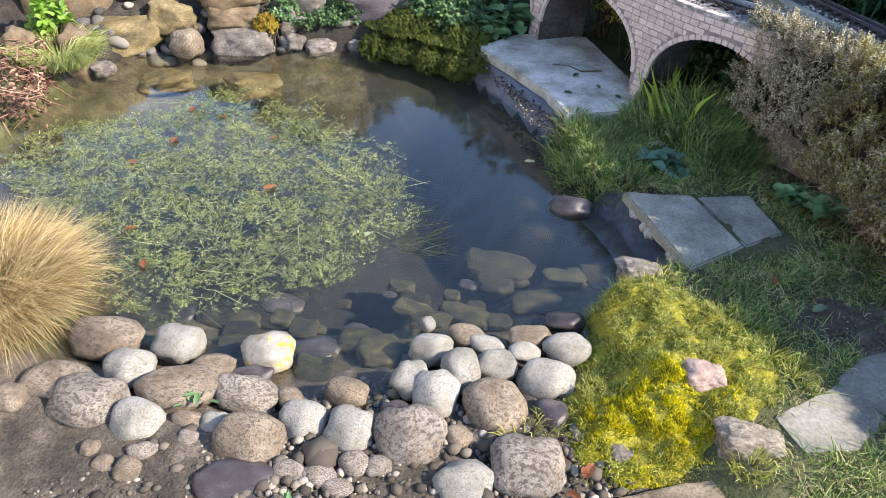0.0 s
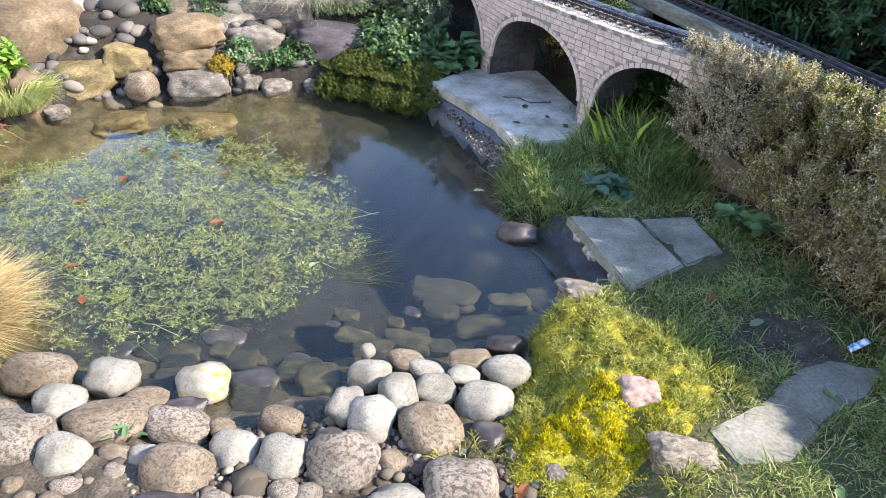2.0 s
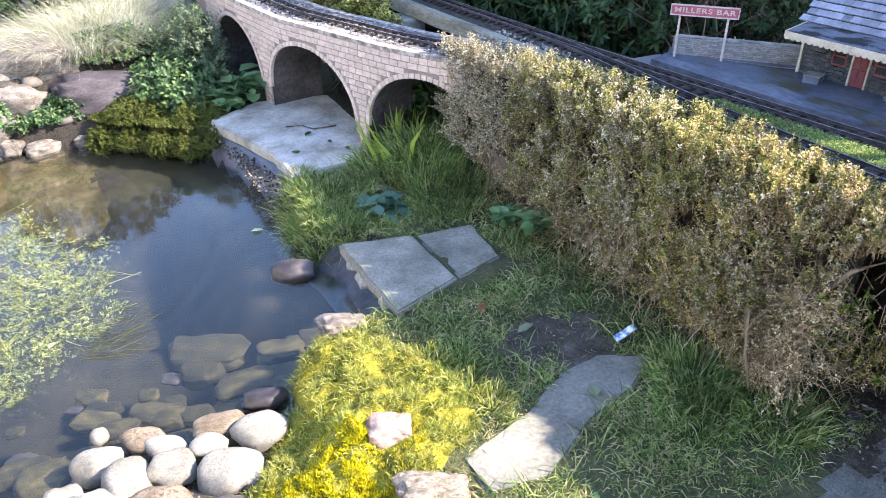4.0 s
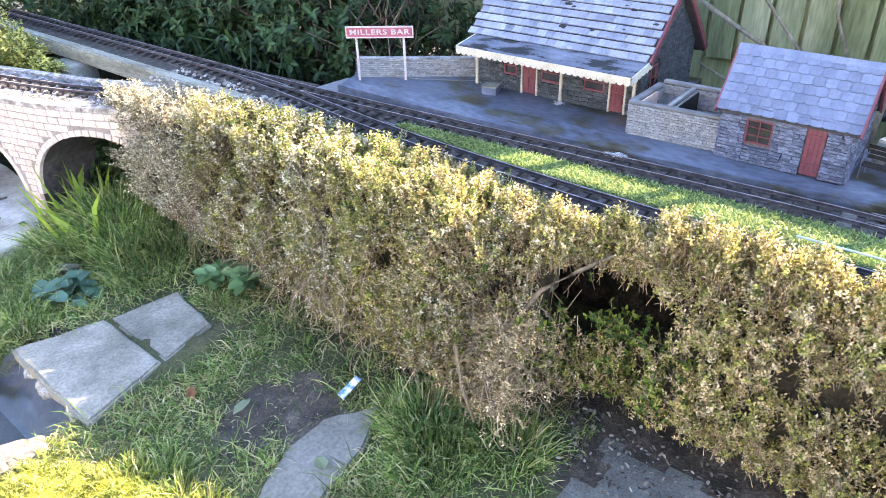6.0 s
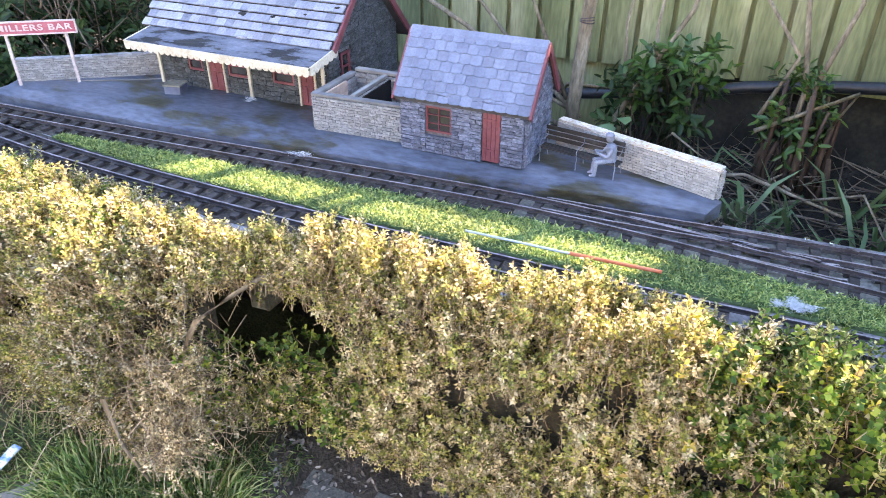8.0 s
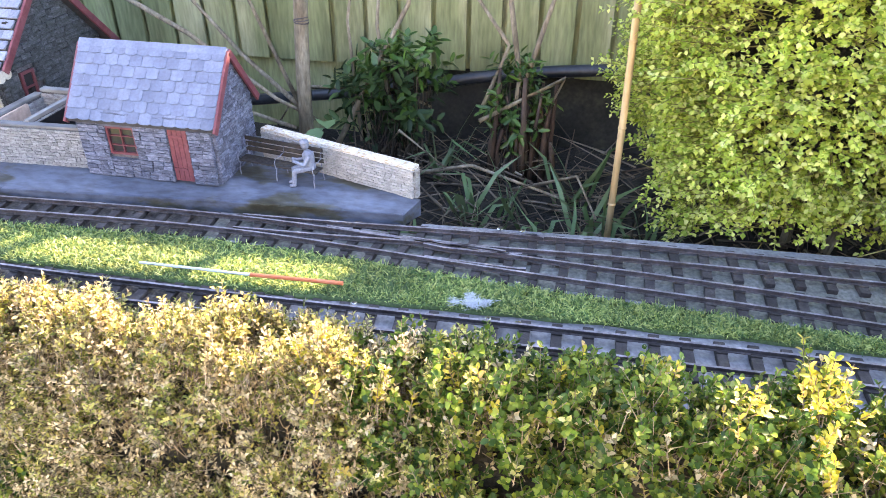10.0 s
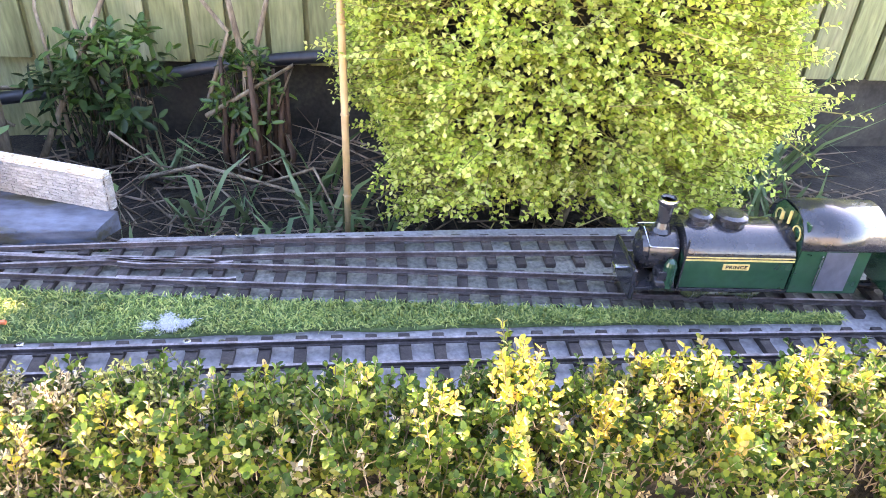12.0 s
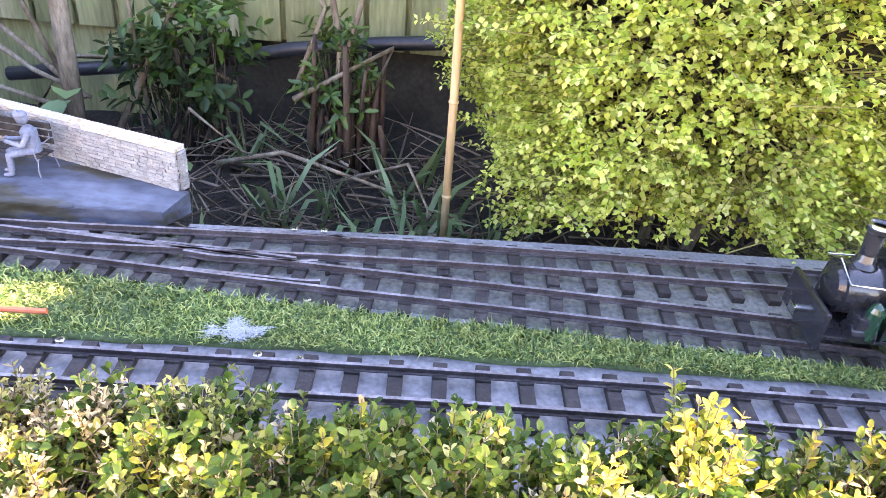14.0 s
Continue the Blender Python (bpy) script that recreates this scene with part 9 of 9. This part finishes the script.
for i in range(18):
    x, y, top = 3.0 + SHORT.uniform(-0.04, 0.04), -0.3 + SHORT.uniform(-0.08, 0.08), SHORT.uniform(0.54, 0.74)
    pts = [(x, y, 0.44), (x + SHORT.uniform(-0.01, 0.01), y + SHORT.uniform(-0.01, 0.01), (0.44 + top) / 2), (x + SHORT.uniform(-0.02, 0.02), y + SHORT.uniform(-0.03, 0.03), top)]
    w = SHORT.uniform(0.006, 0.011)
    part("stem", tube(pts, [w, w * 0.75, w * 0.5], 7), STUBWOOD, stump, smooth=True)
bp = thing("bamboo_post", (2.96, 0.25, 0.43), "grey-brown round stake tied with wire in the bed", "stake")
part("stake", tube([(2.96, 0.262, 0.43), (2.955, 0.25, 0.7), (2.95, 0.235, 0.9), (2.95, 0.22, 1.4)], [0.019, 0.018, 0.017, 0.015], 10), BARK, bp, smooth=True)
part("wire_tie", joined(*[lathe([(0.0165, 0), (0.0188, 0.0008), (0.0188, 0.002), (0.0165, 0.0028)], 16, pose(2.951, 0.24, 0.818 + 0.0045 * k, 6 - 9 * k, 5 * k, 0)) for k in range(3)]), RAILSIDE, bp, "twisted wire tie")
cane = thing("cane", (2.66, -0.527, 0.43), "tan bamboo cane upright beside the privet", "cane")
part("culm", tube([(2.66, -0.527, 0.43), (2.66, -0.523, 0.76), (2.662, -0.518, 1.0), (2.665, -0.512, 1.35)], 0.0072, 12), CANE, cane, smooth=True)
for z, x, y in ((0.56, 2.66, -0.5255), (0.73, 2.66, -0.5234), (0.9, 2.6612, -0.5201), (1.07, 2.6626, -0.5168), (1.23, 2.664, -0.5141)):
    part("node", lathe([(0.007, 0), (0.0086, 0.002), (0.0086, 0.004), (0.007, 0.006)], 14, pose(x, y, z)), CANE, cane)

# strap leaves and sticks in the bed
for cx, cy, k, h in ((2.74, -0.23, 26, 0.16), (2.62, -0.35, 18, 0.13), (2.7, -0.5, 24, 0.17), (2.66, -0.62, 22, 0.14), (2.6, -0.1, 14, 0.12), (2.95, -0.1, 20, 0.18), (2.85, -0.45, 16, 0.2), (2.56, -0.28, 12, 0.13), (2.58, -0.44, 14, 0.14), (2.8, -0.3, 16, 0.16), (2.85, -1.45, 40, 0.3), (2.7, -1.5, 30, 0.25), (3.0, -1.6, 40, 0.3)):
    k = max(int(k * 0.55), 6)
    a = rng.uniform(0, 6.28, k)
    P = np.stack([cx + rng.normal(size=k) * 0.025, cy + rng.normal(size=k) * 0.025, np.full(k, 0.43)], 1)
    D = np.stack([np.cos(a) * 0.55, np.sin(a) * 0.55, np.ones(k)], 1)
    single("strap_leaf_clump", blade_cloud(P, D, rng.uniform(0.6, 1.1, k) * h * 1.35, np.full(k, 0.0125), rng.uniform(0.2, 1.0, k)), STRAP, "clump of green strap leaves in dark soil", "bulb leaves", "strap leaf clumps")
n = 900
P = np.stack([rng.uniform(2.48, 3.12, n), rng.uniform(-1.7, 0.15, n), 0.44 + rng.random(n) * 0.05], 1)
a = rng.uniform(0, 6.28, n)
L = rng.uniform(0.05, 0.22, n)
Q = P + np.stack([np.cos(a) * L, np.sin(a) * L, rng.uniform(-0.02, 0.05, n)], 1)
single("sticks", twig_cloud(P, Q, rng.uniform(0.0015, 0.004, n), 0.001), leafy("bed_sticks", [(0.05, 0.038, 0.028), (0.12, 0.09, 0.065), (0.25, 0.2, 0.15)], through_light=0, rough=0.9), "dry sticks and stalks littering the bed", "sticks", kind="stuff")
n = 300
P = np.stack([rng.uniform(-1.0, -0.66, n), rng.uniform(2.95, 3.5, n), 0.06 + rng.random(n) * 0.16], 1)
Q = P + rng.normal(size=(n, 3)) * np.array([0.055, 0.055, 0.03])
single("sticks", twig_cloud(P, Q, 0.003, 0.001), leafy("reddish_twigs", [(0.16, 0.07, 0.05), (0.28, 0.14, 0.1), (0.42, 0.28, 0.2)], through_light=0), "reddish dead stems on the pond's far edge", "sticks", kind="stuff")
n = 1500
P = np.stack([rng.uniform(-1.05, -0.64, n), rng.uniform(2.95, 3.55, n), 0.05 + rng.random(n) * 0.15], 1)
D = rng.normal(size=(n, 3)) * np.array([1, 1, 0.5])
REDLITTER = leafy("reddish_leaf_litter", [(0.05, 0.022, 0.016), (0.12, 0.055, 0.038), (0.22, 0.12, 0.085), (0.34, 0.23, 0.17)], through_light=0.2, rough=0.7)
single("leaf_litter", leaf_cloud(P, D, rng.normal(size=(n, 3)) + np.array([0, 0, 0.6]), rng.uniform(0.012, 0.032, n), rng.uniform(0.006, 0.013, n), 0.25, 0.3), REDLITTER, "curled reddish dead leaves heaped at the water's edge", "leaf litter", kind="stuff")
k = 1800
a, q = rng.uniform(0, 6.28, k), 0.13 * np.sqrt(rng.random(k))
P = np.stack([-0.62 + q * np.cos(a), 3.42 + q * np.sin(a), np.full(k, 0.12)], 1)
D = np.stack([np.cos(a), np.sin(a), np.full(k, 1.2)], 1)
single("grass_tuft", blade_cloud(P, D, rng.uniform(0.08, 0.2, k), np.full(k, 0.0035), rng.uniform(0.3, 1, k)), leafy("fine_pale_grass", [(0.16, 0.22, 0.05), (0.3, 0.34, 0.1), (0.42, 0.42, 0.2)]), "arching pale green grass tuft on the far rocks", "grass tuft", "grass tufts", kind="stuff")

# litter on the path below the hedge
n = 3600
x, y = rng.uniform(1.4, 2.05, n), rng.uniform(-0.9, 0.6, n)
ok = (rng.random(n) < 0.04) | (x > 1.86 + 0.05 * rng.normal(size=n)) | (np.hypot(x - 1.9, y - 0.42) < 0.12)
x, y = x[ok], y[ok]
n = len(x)
P = np.stack([x, y, zsurf(x, y) + 0.006], 1)
D = np.stack([rng.normal(size=n), rng.normal(size=n), rng.normal(size=n) * 0.3], 1)
PATHLITTER = leafy("path_litter", [(0.03, 0.025, 0.02), (0.075, 0.06, 0.05), (0.15, 0.13, 0.11), (0.32, 0.3, 0.27)], through_light=0.1, rough=0.9)
single("leaf_litter", leaf_cloud(P, D, rng.normal(size=(n, 3)) * 0.5 + np.array([0, 0, 1.0]), rng.uniform(0.005, 0.018, n), rng.uniform(0.003, 0.009, n)), PATHLITTER, "dry litter scattered over the dark path under the hedge", "leaf litter", kind="stuff")

# wrapper in the grass
single("wrapper", (lambda b: (bmesh.ops.subdivide_edges(b, edges=b.edges[:], cuts=4, use_grid_fill=True), [setattr(v, "co", v.co + Vector((0, 0, 0.006 * noise.noise(v.co * 70)))) for v in b.verts], b)[2])(box(-0.009, 0.009, -0.034, 0.034, 0, 0.005, 0)), BLUEFOIL,
       "crumpled blue and white wrapper lying in the grass", "wrapper", m=pose(1.69, 1.03, 0.165, 8, 10, -85))
